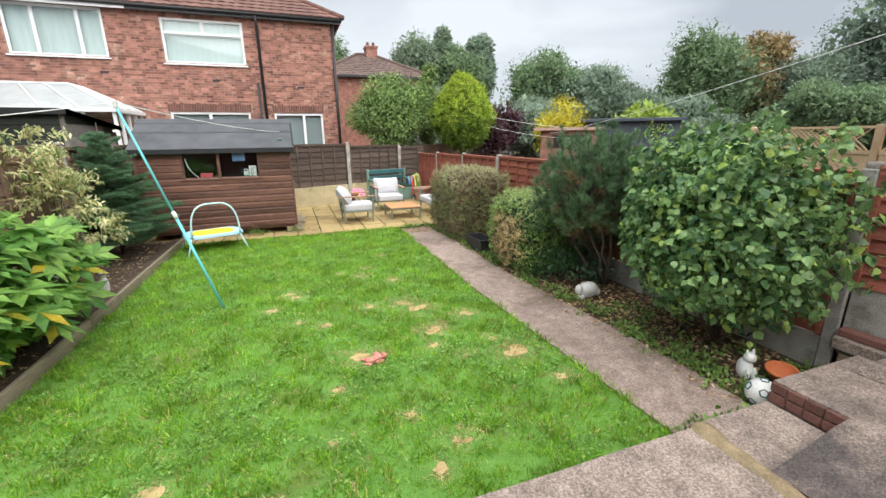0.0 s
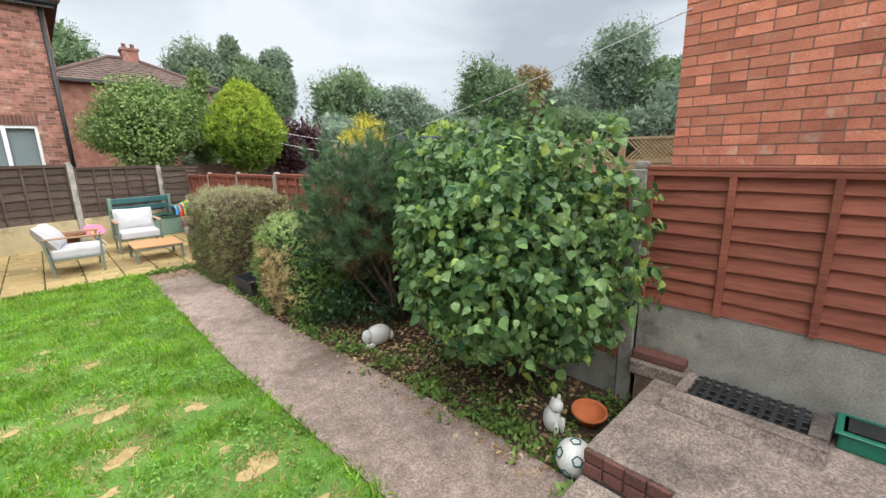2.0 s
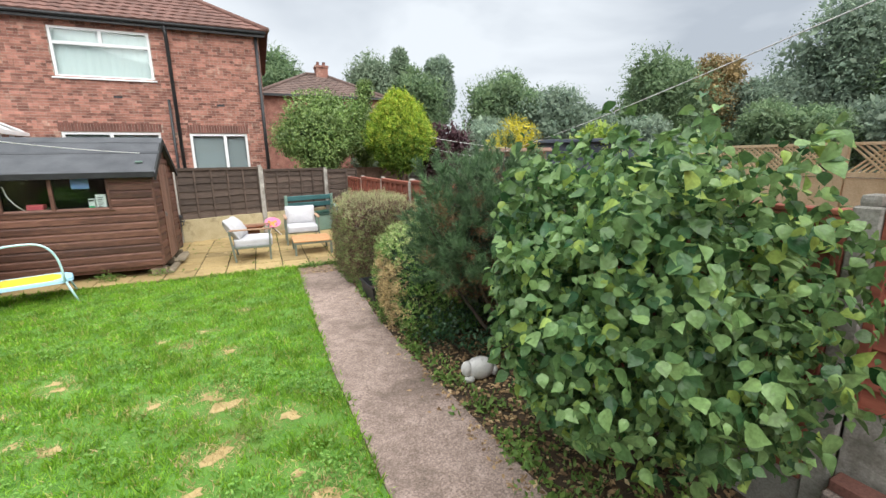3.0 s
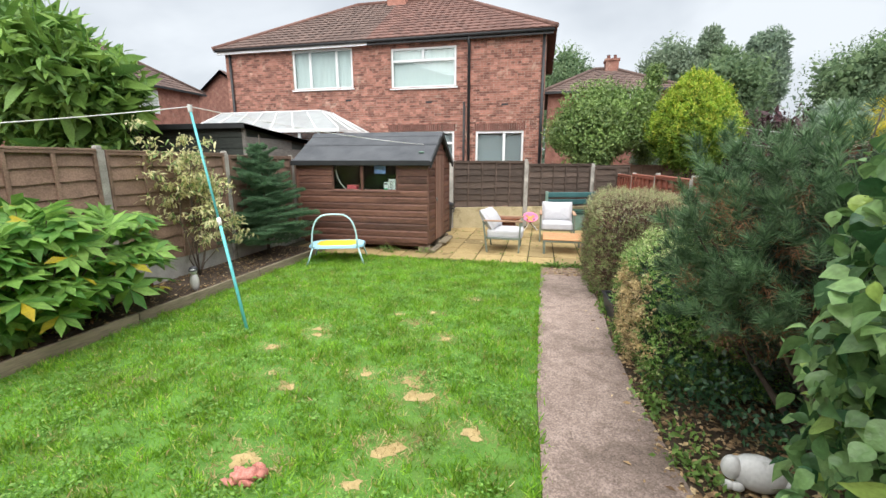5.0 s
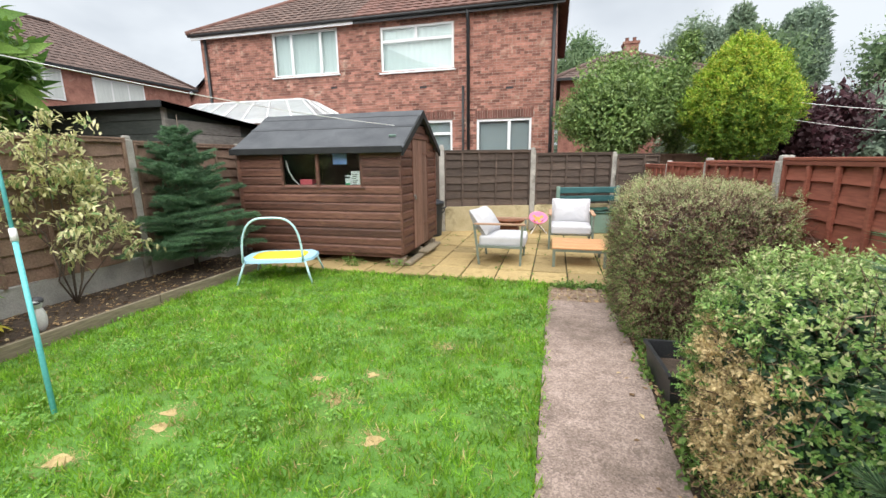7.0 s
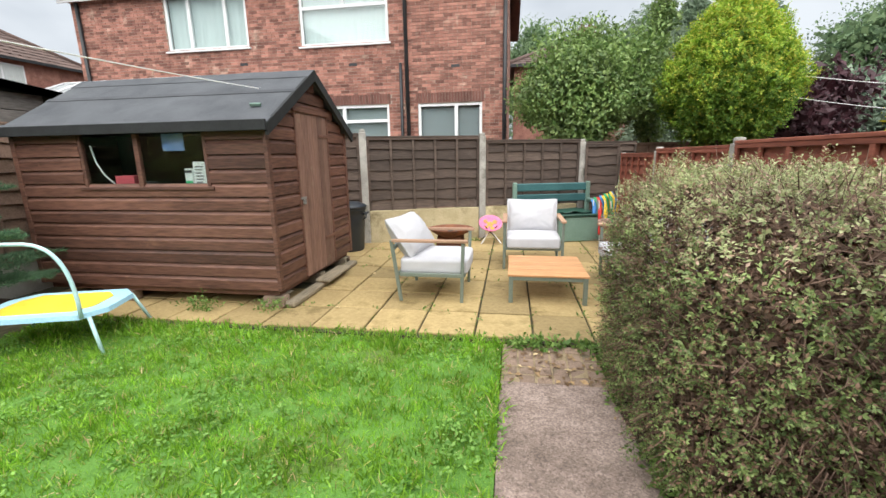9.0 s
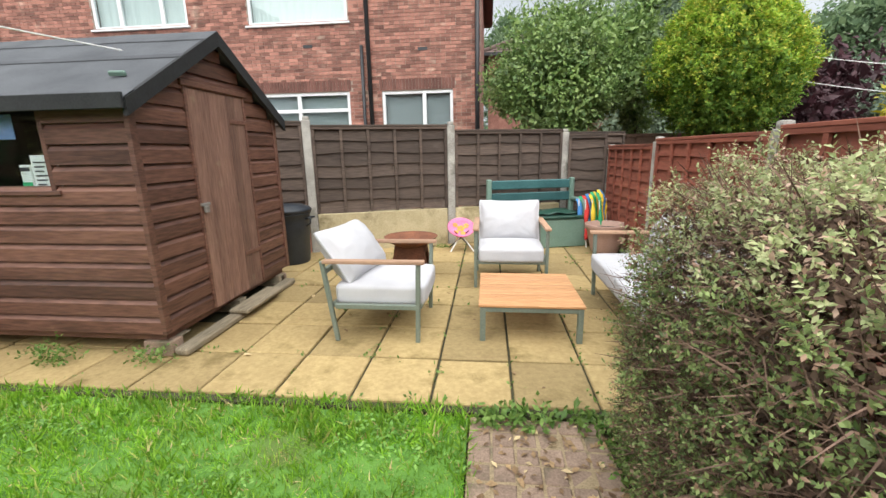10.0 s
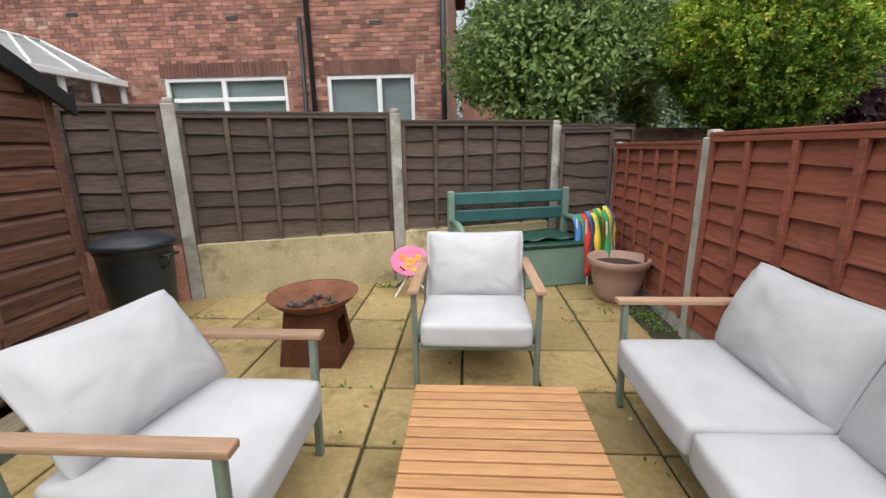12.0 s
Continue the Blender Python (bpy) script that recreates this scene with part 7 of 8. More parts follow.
# inner needles, their colour darkened for the shade inside the bush
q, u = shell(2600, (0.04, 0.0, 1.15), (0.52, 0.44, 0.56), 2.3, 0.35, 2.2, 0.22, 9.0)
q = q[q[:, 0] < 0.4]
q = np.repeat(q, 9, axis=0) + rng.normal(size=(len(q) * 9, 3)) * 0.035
leaves("inner_needles", q, rng.normal(size=q.shape), rng.normal(size=q.shape), 0.085, (NEEDLE[0] * np.array([4.0, 1, 1]), NEEDLE[1]), F_["pine_shade"], pn)
dc = c[rng.permutation(len(c))[:38]] * np.array([0.9, 0.9, 0.93])
dc = np.repeat(dc[dc[:, 2] < 1.75], 60, axis=0)
leaves("dead_needles", dc + rng.normal(size=dc.shape) * 0.03, rng.normal(size=dc.shape), rng.normal(size=dc.shape), 0.075, (NEEDLE[0] * np.array([1.8, 1, 1]), NEEDLE[1]), F_["pine_dead"], pn)
for k in range(44):
    zb = rng.uniform(0.2, 0.9)
    stems("branch", (0.16 - 0.1 * zb, -0.02, min(zb, c[k][2] - 0.1)), [tuple(c[k] * np.array([0.93, 0.93, 0.97]))], 0.013, 0.004, M["bark"], pn, 0.06)
stems("trunk", (0.18, -0.02, 0.0), [(0.05, -0.02, 1.3)], 0.045, 0.014, M["bark"], pn, 0.03)
stems("branch", (0.2, -0.05, 0.0), [(-0.42, -0.3, 1.05), (-0.25, -0.45, 0.85), (-0.45, 0.1, 0.8), (-0.1, -0.5, 1.2)], 0.026, 0.009, M["bark"], pn, 0.05)
q, u = shell(900, (0.0, 0.25, 0.18), (0.55, 0.75, 0.32), 2.4, 0.4, 2.4, 0.2, 2.0, -0.3)
q = q[(q[:, 2] > 0.0) & (q[:, 0] < 0.4)]
q = np.repeat(q, 5, axis=0) + rng.normal(size=(len(q) * 5, 3)) * 0.03
q[:, 2] = np.maximum(q[:, 2], 0.01)
iv = leaves("undergrowth", q, rng.normal(size=q.shape), rng.normal(size=q.shape) + np.array([-0.4, 0, 0.8]), rng.uniform(0.03, 0.06, len(q)), OVAL, F_["ivy"])
iv.matrix_world = pose(4.72, 4.95, 0.0)
tagged(iv, "dark green undergrowth beneath the pine and hedge", "undergrowth", "", "stuff")

# spruce in the bed
sp = thing("spruce_tree", -1.50, 8.55, 0.06, 0, "small dark green spruce in the bed", "conifer")
bm = bmesh.new()
tube(bm, [(0, 0, 0), (0, 0, 1.0), (0, 0, 2.1)], [0.03, 0.018, 0.005], 8)
part("trunk", bm, M["bark"], sp, smooth=True)
pts, axs = [], []
for k in range(165):
    t = (rng.integers(0, 9) + rng.uniform(0, 1.0)) / 9
    z = 0.2 + 1.72 * t
    ln = (1.02 * (1 - t) ** 0.75 + 0.1) * rng.uniform(0.55, 1.15)
    a = rng.uniform(0, 6.283)
    d = np.array([math.cos(a), math.sin(a), 0.3 + 0.5 * t])
    d /= np.linalg.norm(d)
    if d[0] * ln < -0.3:
        ln *= 0.5
    for j in range(int(ln * 520)):
        s = rng.uniform(0.12, 1)
        w = (1.05 - s) * 0.62 * rng.uniform(-1, 1) * ln
        pts.append(np.array([0, 0, z]) + d * ln * s + np.array([-d[1], d[0], 0]) * w + np.array([0, 0, -0.16 * s * s * ln]))
        axs.append(d * 0.8 + np.array([-d[1], d[0], 0]) * np.sign(w) * 0.6 + rng.normal(size=3) * 0.3)
pts, axs = np.array(pts), np.array(axs)
leaves("needles", np.repeat(pts, 4, axis=0), np.repeat(axs, 4, axis=0) + rng.normal(size=(len(pts) * 4, 3)) * 0.5, rng.normal(size=(len(pts) * 4, 3)), 0.048, (NEEDLE[0] * np.array([5, 1, 1]), NEEDLE[1]), F_["spruce"], sp)

# palmate-leaved shrub
fa = thing("fatsia_shrub", -1.33, 4.85, 0.06, 0, "glossy bright green palmate-leaved shrub in the bed", "shrub")
P, O = shell(300, (0, 0, 0.64), (0.6, 1.2, 0.62), 2.3, 0.25, 1.8, 0.16, 2.0, -0.5)
sz = rng.uniform(0.17, 0.31, len(P))
ax = unit(O * np.array([1, 1, 0.2]) + rng.normal(size=P.shape) * 0.35 + np.array([0.25, 0, -0.25]))
fc = unit(np.array([0.25, -0.1, 1.0]) + O * 0.6 + rng.normal(size=P.shape) * 0.25)
ss, aa, nn = leaf_frames(ax, fc)
lf_mesh = None
for i in range(min(len(P), 250)):
    if lf_mesh is None:
        lf = raw("leaf", [tuple(v) for v in PALM[0]], PALM[1], F_["fatsia"], fa)
        lf_mesh = lf.data
    else:
        lf = new("leaf", lf_mesh)
        lf.parent = fa
    lf.matrix_local = Matrix.Translation(P[i]) @ Matrix((ss[i], aa[i], nn[i])).transposed().to_4x4() @ Matrix.Diagonal((sz[i], sz[i], sz[i], 1))
stems("stem", (0, 0, 0), [tuple(P[k] * 0.95) for k in range(0, 60, 2)], 0.012, 0.005, M["bark"], fa, 0.03)
leaves("inner_foliage", *(lambda q: (q[0] * np.array([0.8, 0.85, 0.8]), unit(q[1] + rng.normal(size=q[1].shape) * 0.5), unit(q[1] + np.array([0, 0, 1.0])), 0.16))(shell(220, (0, 0, 0.55), (0.45, 0.95, 0.5), 2.3, 0.2, 1.8, 0.3, 2.0)), PALM, F_["fatsia"], fa)

for x, y, z, rz in ((-1.42, 6.22, 0.15, 20), (-1.5, 6.02, 0.2, -60)):
    lf = raw("leaf", [tuple(v) for v in PALM[0]], PALM[1], F_["yellow"], fa, "yellowed leaf")
    lf.matrix_local = fa.matrix_world.inverted() @ pose(x, y, z, -15, 10, rz) @ Matrix.Diagonal((0.2, 0.2, 0.2, 1))

# variegated shrub with thin stems
vs_ = thing("variegated_shrub", -1.6, 7.05, 0.06, 0, "airy cream-variegated shrub with thin stems", "shrub")
tips = [(-0.25, -0.35, 1.95), (-0.1, 0.1, 2.0), (0.15, -0.15, 1.7), (0.2, 0.4, 1.3), (-0.2, 0.35, 1.8), (0.45, 0.3, 0.85), (0.1, 0.2, 1.5), (0.3, 0.1, 1.1), (0.0, -0.3, 1.35)]
stems("stem", (0, 0, 0), tips, 0.009, 0.0035, M["bark"], vs_, 0.09)
cl = np.array(tips)
sp_ = [cl]
for f, w in ((0.93, 0.1), (0.86, 0.13), (0.78, 0.16), (0.7, 0.18), (0.6, 0.2), (0.96, 0.2), (0.82, 0.24)):
    sp_.append(cl * f + rng.normal(size=cl.shape) * w * np.array([0.8, 1.1, 0.7]))
cl = np.concatenate(sp_)
cl = cl[(cl[:, 2] > 0.55) & (cl[:, 0] < 0.62)]
n_ = 46
d_ = unit(rng.normal(size=(len(cl), 3)) * np.array([1, 1, 0.25]) + np.array([0.25, -0.1, 0.05]))
t_ = rng.uniform(-1, 1, (len(cl) * n_, 1))
D = np.repeat(d_, n_, axis=0)
q = np.repeat(cl, n_, axis=0) + D * t_ * 0.17 + rng.normal(size=(len(cl) * n_, 3)) * np.array([0.045, 0.045, 0.018]) - np.array([0, 0, 0.06]) * t_ ** 2
leaves("foliage", q, unit(D * 0.5 + rng.normal(size=q.shape) * 0.6 + np.array([0, 0, -0.25])), rng.normal(size=q.shape) * 0.35 + np.array([0, 0, 1]), rng.uniform(0.05, 0.1, len(q)), leaf_shape([0, 0.15, 0.13, 0], 0.25, 0.2), F_["cream"], vs_)


def tree(name, x, y, top, width, low, n, leaf, size, label, trunk=True, clumps=26, mat=None, tall=1.0, category="tree", shape=DIAMOND, inner=3.0):
    """A tree: tapered trunk, limbs, and a crown of leafy clumps with gaps."""
    t = thing(name, x, y, 0, 0, label, category)
    h = top - low
    c = np.array([0, 0, low + h / 2])
    d = unit(rng.normal(size=(clumps, 3)))
    cen = c + d * np.array([width / 2, width / 2, h / 2]) * rng.uniform(0.35, 0.82, (clumps, 1))
    rad = rng.uniform(0.16, 0.32, clumps) * min(width, h)
    per = n // clumps
    P, O = [], []
    for k in range(clumps):
        p, o = shell(per, cen[k], (rad[k], rad[k], rad[k] * 0.8 * tall), 2.0, 0.3, 2.4, 0.12, k + x)
        P.append(p)
        O.append(o)
    P, O = np.concatenate(P), np.concatenate(O)
    fill = [shell(max(per // 4, 20), cen[k], (rad[k] * 0.72, rad[k] * 0.72, rad[k] * 0.6 * tall), 2.0, 0.3, 2.0, 0.3, k + x)[0] for k in range(clumps)]
    fill = np.concatenate(fill)
    leaves("inner_crown", fill, rng.normal(size=fill.shape), rng.normal(size=fill.shape), size * inner, shape, leaf, t)
    leaves("crown", P, unit(O * 0.5 + rng.normal(size=P.shape) * 0.7 + np.array([0, 0, -0.1])), unit(O + np.array([0, 0, 0.6]) + rng.normal(size=P.shape) * 0.4), rng.uniform(size * 0.6, size * 1.3, len(P)), shape, leaf, t)
    if trunk:
        bm = bmesh.new()
        r = max(0.05, width * 0.035)
        tube(bm, [(0, 0, -0.1), (0.02 * width, 0, low * 0.6), (0, 0.02 * width, low + h * 0.45), (0, 0, low + h * 0.8)], [r, r * 0.85, r * 0.5, r * 0.15], 8)
        part("trunk", bm, mat or M["bark"], t, smooth=True)
        for k in range(0, clumps, 3):
            bm = bmesh.new()
            tube(bm, [(0, 0, low + h * 0.2), tuple((cen[k] + np.array([0, 0, low + h * 0.2])) / 2), tuple(cen[k])], [r * 0.4, r * 0.25, r * 0.08], 6)
            part("limb", bm, mat or M["bark"], t, smooth=True)
    return t


tree("laurel_tree", 4.75, 15.4, 3.85, 3.3, 1.35, 40000, F_["laurel"], 0.082, "glossy light green evergreen tree behind the fence", clumps=60, shape=OVAL, inner=1.7)
tree("sapling", 6.2, 15.7, 4.6, 0.9, 1.2, 6500, F_["laurel"], 0.085, "slender pale green sapling behind the fence", clumps=16, tall=1.5, shape=OVAL, inner=1.5)
tree("bamboo_clump", -4.4, 7.4, 4.3, 2.6, 1.4, 9000, F_["bamboo"], 0.2, "tall leafy bamboo clump behind the fence", clumps=26, shape=LONG, category="bamboo")
# golden conifer: an upright egg of upright sprays
gt = thing("golden_conifer", 6.95, 14.2, 0, 0, "clipped golden-green conifer with an egg-shaped crown", "conifer")
P, O = shell(9000, (0, 0, 2.66), (0.97, 0.97, 1.14), 2.1, 0.24, 4.0, 0.06, 4.0)
P[:, :2] *= (1.0 - 0.40 * np.clip((P[:, 2:3] - 2.5) / 1.3, 0, 1))
# the lower crown takes the darker copy, painted as shaded
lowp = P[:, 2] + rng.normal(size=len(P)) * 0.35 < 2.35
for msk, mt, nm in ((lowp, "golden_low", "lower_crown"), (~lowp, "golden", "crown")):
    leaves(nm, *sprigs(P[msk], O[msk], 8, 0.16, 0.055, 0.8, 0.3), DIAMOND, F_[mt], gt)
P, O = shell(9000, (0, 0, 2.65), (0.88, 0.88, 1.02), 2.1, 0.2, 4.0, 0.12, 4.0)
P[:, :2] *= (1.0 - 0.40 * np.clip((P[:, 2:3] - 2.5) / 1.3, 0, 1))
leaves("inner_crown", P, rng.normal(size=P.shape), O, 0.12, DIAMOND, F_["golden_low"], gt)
bm = bmesh.new()
tube(bm, [(0, 0, -0.1), (0, 0, 1.8), (0, 0, 3.2)], [0.12, 0.1, 0.04], 8)
part("trunk", bm, M["bark"], gt, smooth=True)
tree("copper_tree", 8.9, 15.6, 3.1, 2.4, 1.0, 5000, F_["copper"], 0.1, "dark copper-leaved shrub beyond the fence", clumps=18, category="shrub")
tree("yellow_shrub", 12.6, 16.8, 3.45, 2.2, 1.0, 4500, F_["yellow"], 0.1, "bright yellow shrub beyond the outbuilding", clumps=16, shape=LONG, category="shrub")
tree("lime_shrub", 16.4, 15.6, 3.5, 3.2, 1.0, 4500, F_["lime"], 0.14, "lime green shrub beyond the blue building", clumps=16, category="shrub")
# distant trees; haze is in their leaf colours, not in the air
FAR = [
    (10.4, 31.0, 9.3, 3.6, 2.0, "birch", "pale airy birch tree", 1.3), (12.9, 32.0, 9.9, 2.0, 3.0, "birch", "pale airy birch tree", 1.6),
    (13.3, 30.9, 8.9, 4.6, 1.0, "tree_a", "dark green broad tree", 1.0), (16.2, 33.0, 10.2, 2.2, 4.0, "tree_b", "tall narrow haze-dulled green tree", 1.6),
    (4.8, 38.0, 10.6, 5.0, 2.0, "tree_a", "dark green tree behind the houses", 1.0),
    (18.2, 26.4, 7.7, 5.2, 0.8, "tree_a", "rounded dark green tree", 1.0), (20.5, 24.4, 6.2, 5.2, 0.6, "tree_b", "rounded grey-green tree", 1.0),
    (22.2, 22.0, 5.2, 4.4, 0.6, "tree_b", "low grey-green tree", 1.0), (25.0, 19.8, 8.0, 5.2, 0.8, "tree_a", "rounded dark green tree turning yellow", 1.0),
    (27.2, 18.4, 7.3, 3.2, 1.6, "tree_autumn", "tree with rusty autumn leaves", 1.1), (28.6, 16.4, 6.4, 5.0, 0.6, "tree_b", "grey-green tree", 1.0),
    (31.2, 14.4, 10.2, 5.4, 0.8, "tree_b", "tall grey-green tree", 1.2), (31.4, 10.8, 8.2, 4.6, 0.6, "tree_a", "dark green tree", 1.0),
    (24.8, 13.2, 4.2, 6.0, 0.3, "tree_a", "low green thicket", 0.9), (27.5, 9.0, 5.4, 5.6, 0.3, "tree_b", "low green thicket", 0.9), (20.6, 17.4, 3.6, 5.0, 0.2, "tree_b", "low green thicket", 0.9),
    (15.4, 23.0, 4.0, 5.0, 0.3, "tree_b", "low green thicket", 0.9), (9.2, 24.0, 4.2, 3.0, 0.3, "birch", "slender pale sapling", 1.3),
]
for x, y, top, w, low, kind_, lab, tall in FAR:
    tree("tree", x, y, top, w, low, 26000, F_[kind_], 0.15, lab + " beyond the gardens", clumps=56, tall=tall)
tagged(leaves("far_wood", *(lambda q: (q, rng.normal(size=q.shape), rng.normal(size=q.shape) + np.array([0, 0, 0.6]), rng.uniform(0.3, 0.6, len(q))))(np.array([(44 * math.cos(a) + rng.normal() * 1.5, 44 * math.sin(a) + rng.normal() * 1.5, abs(rng.normal()) * 2.2 + 1.2 * noise.noise(Vector((a * 9, 0, 0))) + 0.4) for a in rng.uniform(0.05, 1.75, 26000)])), DIAMOND, F_["tree_b"]), "distant belt of green trees dulled by painted haze", "woodland", "", "stuff")

# ---- grass ----
DRY = [(3.01, 3.49, 0.2), (2.92, 3.76, 0.09), (2.46, 4.75, 0.17), (3.16, 2.97, 0.1), (1.42, 3.43, 0.07), (1.94, 4.96, 0.1), (1.41, 4.64, 0.09), (2.56, 3.57, 0.08), (2.35, 3.83, 0.09), (2.1, 2.58, 0.1), (1.87, 2.93, 0.07), (1.32, 2.84, 0.06), (1.89, 2.39, 0.08), (0.32, 2.8, 0.1), (2.33, 4.95, 0.16), (2.9, 4.4, 0.12), (1.17, 4.82, 0.08), (2.02, 6.11, 0.1), (1.07, 5.74, 0.09), (2.45, 4.15, 0.14), (1.65, 3.87, 0.16), (2.43, 5.8, 0.09), (2.12, 6.47, 0.08), (1.14, 5.6, 0.1), (0.88, 5.24, 0.09), (2.54, 7.05, 0.07), (1.76, 6.34, 0.06)]
NB_ = 205000
gx, gy = rng.uniform(-1.0, 3.5, NB_), 2.01 + (rng.uniform(0, 1, NB_)) * 7.07
edge = np.interp(gy, [2.1, 5.0, 9.1], [3.44, 3.325, 3.32]) + rng.normal(size=NB_) * 0.022
left = np.interp(gy, [2.1, 9.1], [-0.95, -0.74])
ok = (gx < edge) & (gx > left)
gx, gy = gx[ok], gy[ok]
dry = np.zeros(len(gx))
for x, y, r in DRY:
    dd = np.hypot(gx - x, (gy - y) * 1.25) / 1.7
    dry = np.maximum(dry, np.clip(1.25 - dd / r, 0, 1))
dry += wobble(np.stack([gx, gy, gx * 0], 1), 9.0, 0.55) + wobble(np.stack([gx, gy, gx * 0], 1), 26.0, 0.4)
bare = dry > 0.30 + rng.normal(size=len(gx)) * 0.2
tuft = np.clip(1 + wobble(np.stack([gx, gy, gx * 0], 1), 3.2, 0.6) + wobble(np.stack([gx, gy, gx * 0], 1), 11.0, 0.8) + wobble(np.stack([gx, gy, gx * 0], 1), 27.0, 0.6), 0.35, 2.4)
pts = np.stack([gx, gy, np.zeros(len(gx))], 1)
ax = rng.normal(size=pts.shape) * 0.55 + np.array([0, 0, 1.0])
fc = rng.normal(size=pts.shape)
hgt = rng.uniform(0.022, 0.055, len(gx)) * tuft
tall = (gy > 8.75) | (np.abs(gx - np.interp(gy, [2.1, 5, 9], [3.43, 3.32, 3.31])) < 0.05)
hgt = np.where(tall, hgt * 1.3, hgt)
wide = BLADE[0] * np.array([1.3, 1, 1])
g = leaves("grass", pts[~bare], ax[~bare], fc[~bare], hgt[~bare], (wide, BLADE[1]), M["grass"])
tagged(g, "short bright green lawn grass", "grass", "", "stuff")
sb = bare & (rng.uniform(size=len(gx)) < 0.75)
g = leaves("dry_grass", pts[sb], rng.normal(size=(sb.sum(), 3)) * 1.0 + np.array([0, 0, 0.6]), fc[sb], hgt[sb] * 0.8, (wide, BLADE[1]), M["straw"])
tagged(g, "dry straw-coloured grass in worn patches", "grass", "", "stuff")
# clover and broad weeds among the grass
cx_, cy_ = rng.uniform(-0.9, 3.35, 60000), rng.uniform(2.15, 8.95, 60000)
cq = np.stack([cx_, cy_, np.zeros(60000)], 1)
cq = cq[wobble(cq, 2.1, 1.0, 40.0) + 0.5 * wobble(cq, 8.0, 1.0, 11.0) > 0.2]
cq[:, 2] = rng.uniform(0.015, 0.05, len(cq))
tagged(leaves("clover", cq, rng.normal(size=cq.shape) * np.array([1, 1, 0.3]), rng.normal(size=cq.shape) * 0.3 + np.array([0, 0, 1]), rng.uniform(0.016, 0.036, len(cq)), OVAL, F_["clover"]), "patches of darker clover in the lawn", "clover", "", "stuff")
vv, ff = [], []
for k, (x, y, r) in enumerate(DRY):
    i = len(vv)
    vv.append((x, y, 0.004))
    for a in range(14):
        rr = 0.68 * r * (0.85 + 0.9 * noise.noise(Vector((k * 3.1, math.cos(a * 0.449), math.sin(a * 0.449)))))
        vv.append((x + rr * math.cos(a * 0.4488), y + rr * 0.8 * math.sin(a * 0.4488), 0.004))
    ff += [(i, i + 1 + a, i + 1 + (a + 1) % 14) for a in range(14)]
tagged(raw("bare_patches", vv, ff, M["dry_turf"]), "worn bare patches in the lawn", "bare patch", "", "stuff")

# weeds along path, patio and beds; fallen leaves
def scatter(n, fx, fy, z=0.0):
    return np.stack([fx(n), fy(n), np.full(n, z)], 1)


q = np.concatenate([
    scatter(420, lambda n: np.abs(rng.normal(size=n)) * 0.13, lambda n: rng.uniform(2.0, 6.8, n)),
    scatter(150, lambda n: 0.35 + rng.normal(size=n) * 0.22, lambda n: rng.uniform(2.0, 4.0, n)),
    scatter(60, lambda n: 0.75 + rng.normal(size=n) * 0.1, lambda n: rng.uniform(2.1, 2.7, n)),
    scatter(420, lambda n: np.abs(rng.normal(size=n)) * 0.12, lambda n: rng.uniform(6.8, 9.0, n)),
])
q[:, 0] += np.interp(q[:, 1], [2.0, 3.0, 4.2, 5.2, 7.0, 8.45, 9.0], [4.2, 4.2, 4.12, 4.03, 4.04, 3.96, 3.98])
q = q[(wobble(q, 2.6, 1.0, 5.0) + 0.5 * wobble(q, 7.0, 1.0, 9.0) > -0.12) & (np.hypot(q[:, 0] - 4.74, q[:, 1] - 2.3) > 0.17)]
q = np.concatenate([q, scatter(60, lambda n: rng.uniform(3.35, 4.0, n), lambda n: 8.97 + rng.normal(size=n) * 0.04), scatter(34, lambda n: rng.uniform(3.5, 4.15, n), lambda n: 2.05 + np.abs(rng.normal(size=n)) * 0.03)])
q = np.repeat(q, 6, axis=0) + rng.normal(size=(len(q) * 6, 3)) * np.array([0.035, 0.035, 0.0])
q[:, 2] = np.abs(rng.normal(size=len(q))) * 0.03 + 0.008
tagged(leaves("weeds", q, rng.normal(size=q.shape) + np.array([0, 0, 0.7]), rng.normal(size=q.shape) * 0.5 + np.array([0, 0, 1]), rng.uniform(0.025, 0.065, len(q)), OVAL, F_["weed"]), "low green weeds along the path and bed", "weeds", "", "stuff")
cr = []
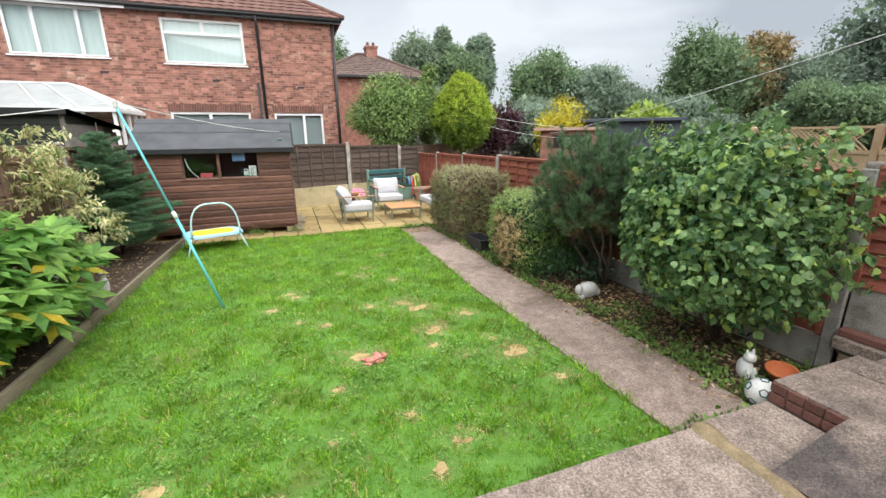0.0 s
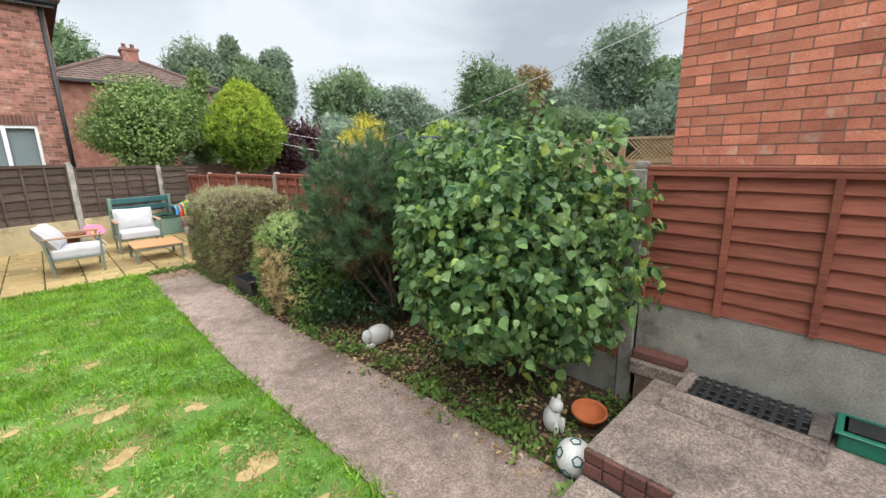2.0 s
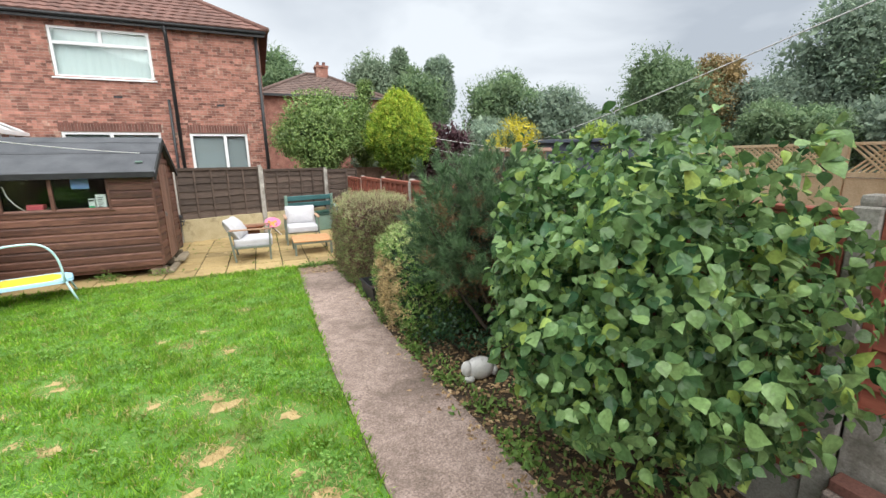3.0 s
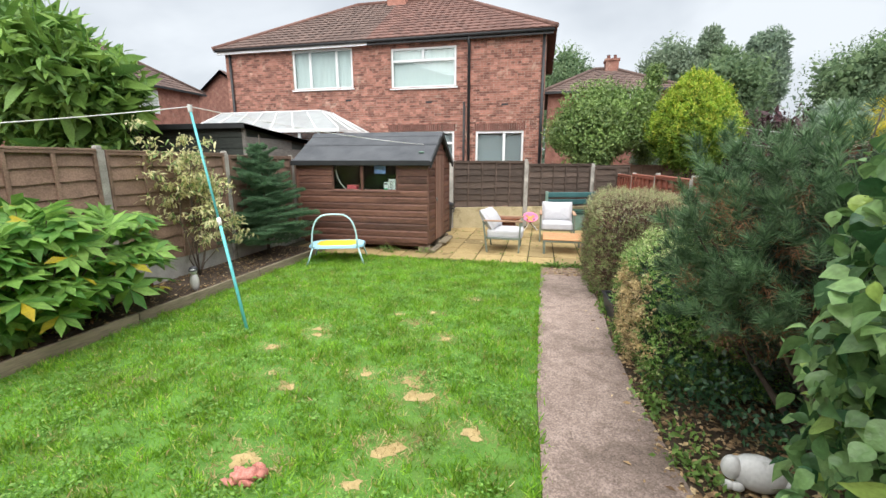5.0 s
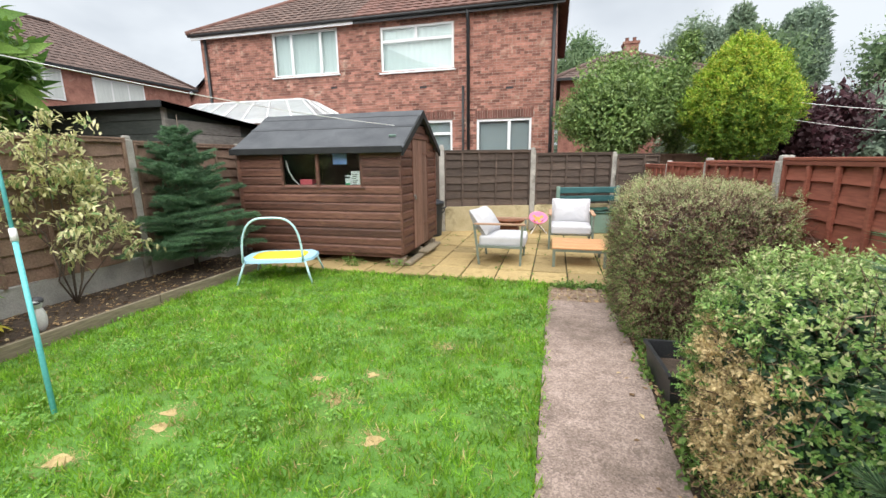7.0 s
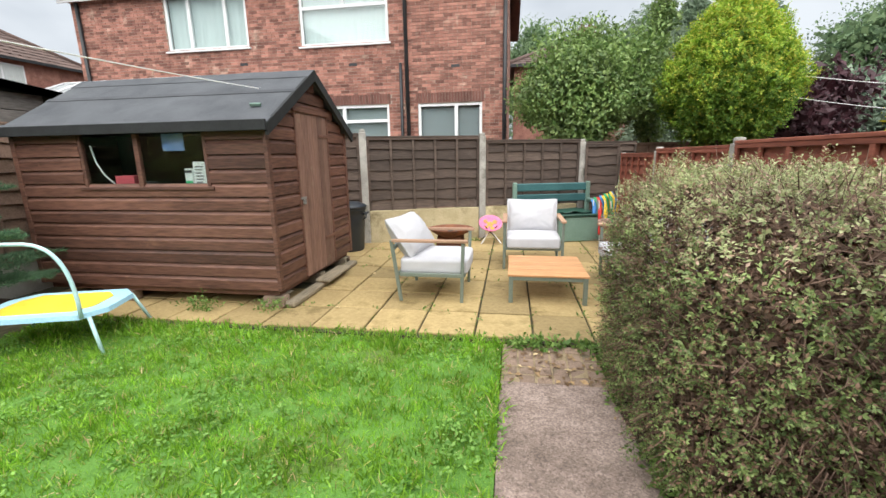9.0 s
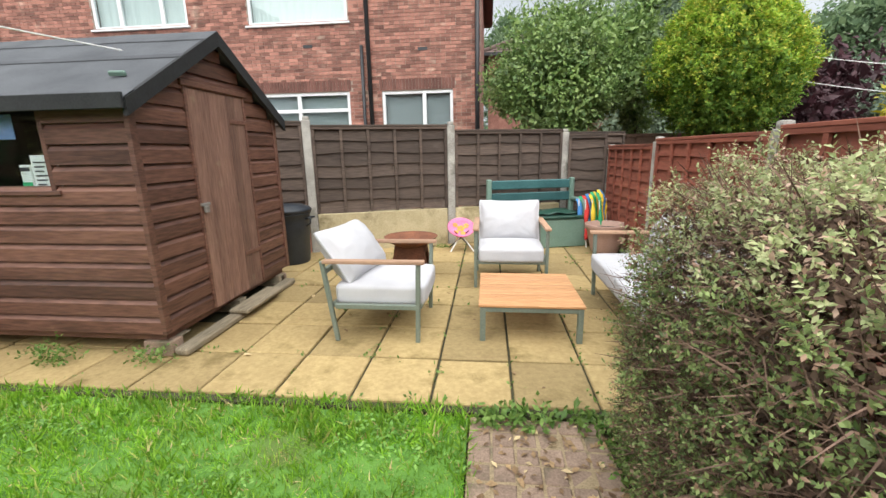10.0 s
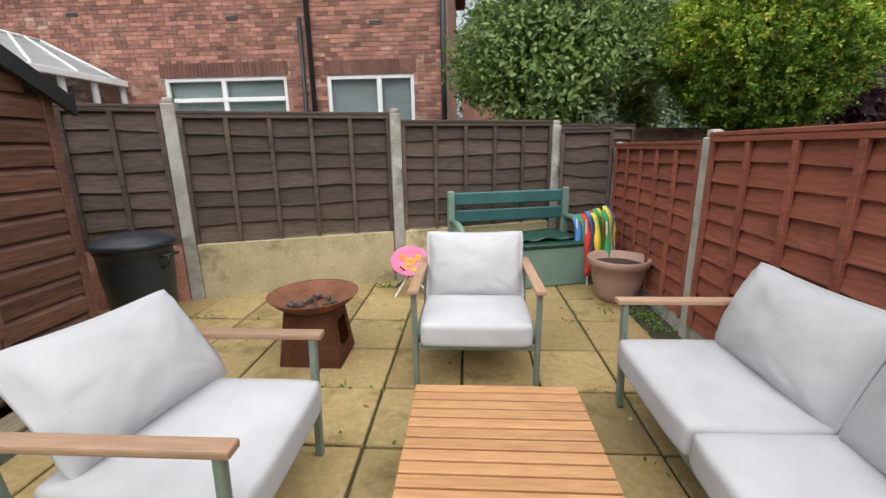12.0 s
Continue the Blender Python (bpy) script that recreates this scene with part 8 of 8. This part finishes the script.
for k in range(130):
    i, j = rng.integers(-5, 4), rng.integers(0, 8)
    cr.append((X0 + SX * i + (rng.uniform(0, SX) if k % 2 else 0), Y0 + SY * j + (0 if k % 2 else rng.uniform(0, SY)), 0.02))
cr += [(0.5 + rng.normal() * 0.09, 9.34 + rng.normal() * 0.03, abs(rng.normal()) * 0.06 + 0.04) for k in range(26)] + [(1.2 + rng.normal() * 0.06, 9.36, abs(rng.normal()) * 0.06 + 0.04) for k in range(14)] + [(2.75 + rng.normal() * 0.12, 12.85, 0.03) for k in range(10)] + [(5.0 + rng.normal() * 0.1, 12.1 + rng.normal() * 0.2, 0.03) for k in range(26)]
cr = np.repeat(np.array(cr), 12, axis=0)
cr = cr + rng.normal(size=cr.shape) * np.array([0.03, 0.03, 0.012])
tagged(leaves("joint_weeds", cr, rng.normal(size=cr.shape) + np.array([0, 0, 0.6]), rng.normal(size=cr.shape) + np.array([0, 0, 1]), rng.uniform(0.015, 0.04, len(cr)), OVAL, F_["weed"]), "small weeds in the paving joints", "weeds", "", "stuff")
q = np.concatenate([
    scatter(7500, lambda n: rng.uniform(4.03, 5.15, n), lambda n: rng.uniform(2.05, 9.0, n), 0.012),
    scatter(1600, lambda n: rng.uniform(-1.8, -1.0, n), lambda n: rng.uniform(2.0, 9.2, n), 0.072),
    scatter(120, lambda n: rng.uniform(3.35, 4.1, n), lambda n: rng.uniform(8.45, 9.0, n), 0.016),
    scatter(60, lambda n: rng.uniform(1.3, 5.0, n), lambda n: rng.uniform(9.1, 12.4, n), 0.036),
    scatter(70, lambda n: 4.02 + rng.normal(size=n) * 0.09, lambda n: rng.uniform(4.0, 8.4, n), 0.018),
])
q = q[np.hypot(q[:, 0] - 4.74, q[:, 1] - 2.3) > 0.15]
tagged(leaves("fallen_leaves", q, rng.normal(size=q.shape) * np.array([1, 1, 0.15]), rng.normal(size=q.shape) * 0.3 + np.array([0, 0, 1]), rng.uniform(0.022, 0.062, len(q)), OVAL, F_["litter"]), "brown fallen leaves on beds and paving", "leaves", "", "stuff")
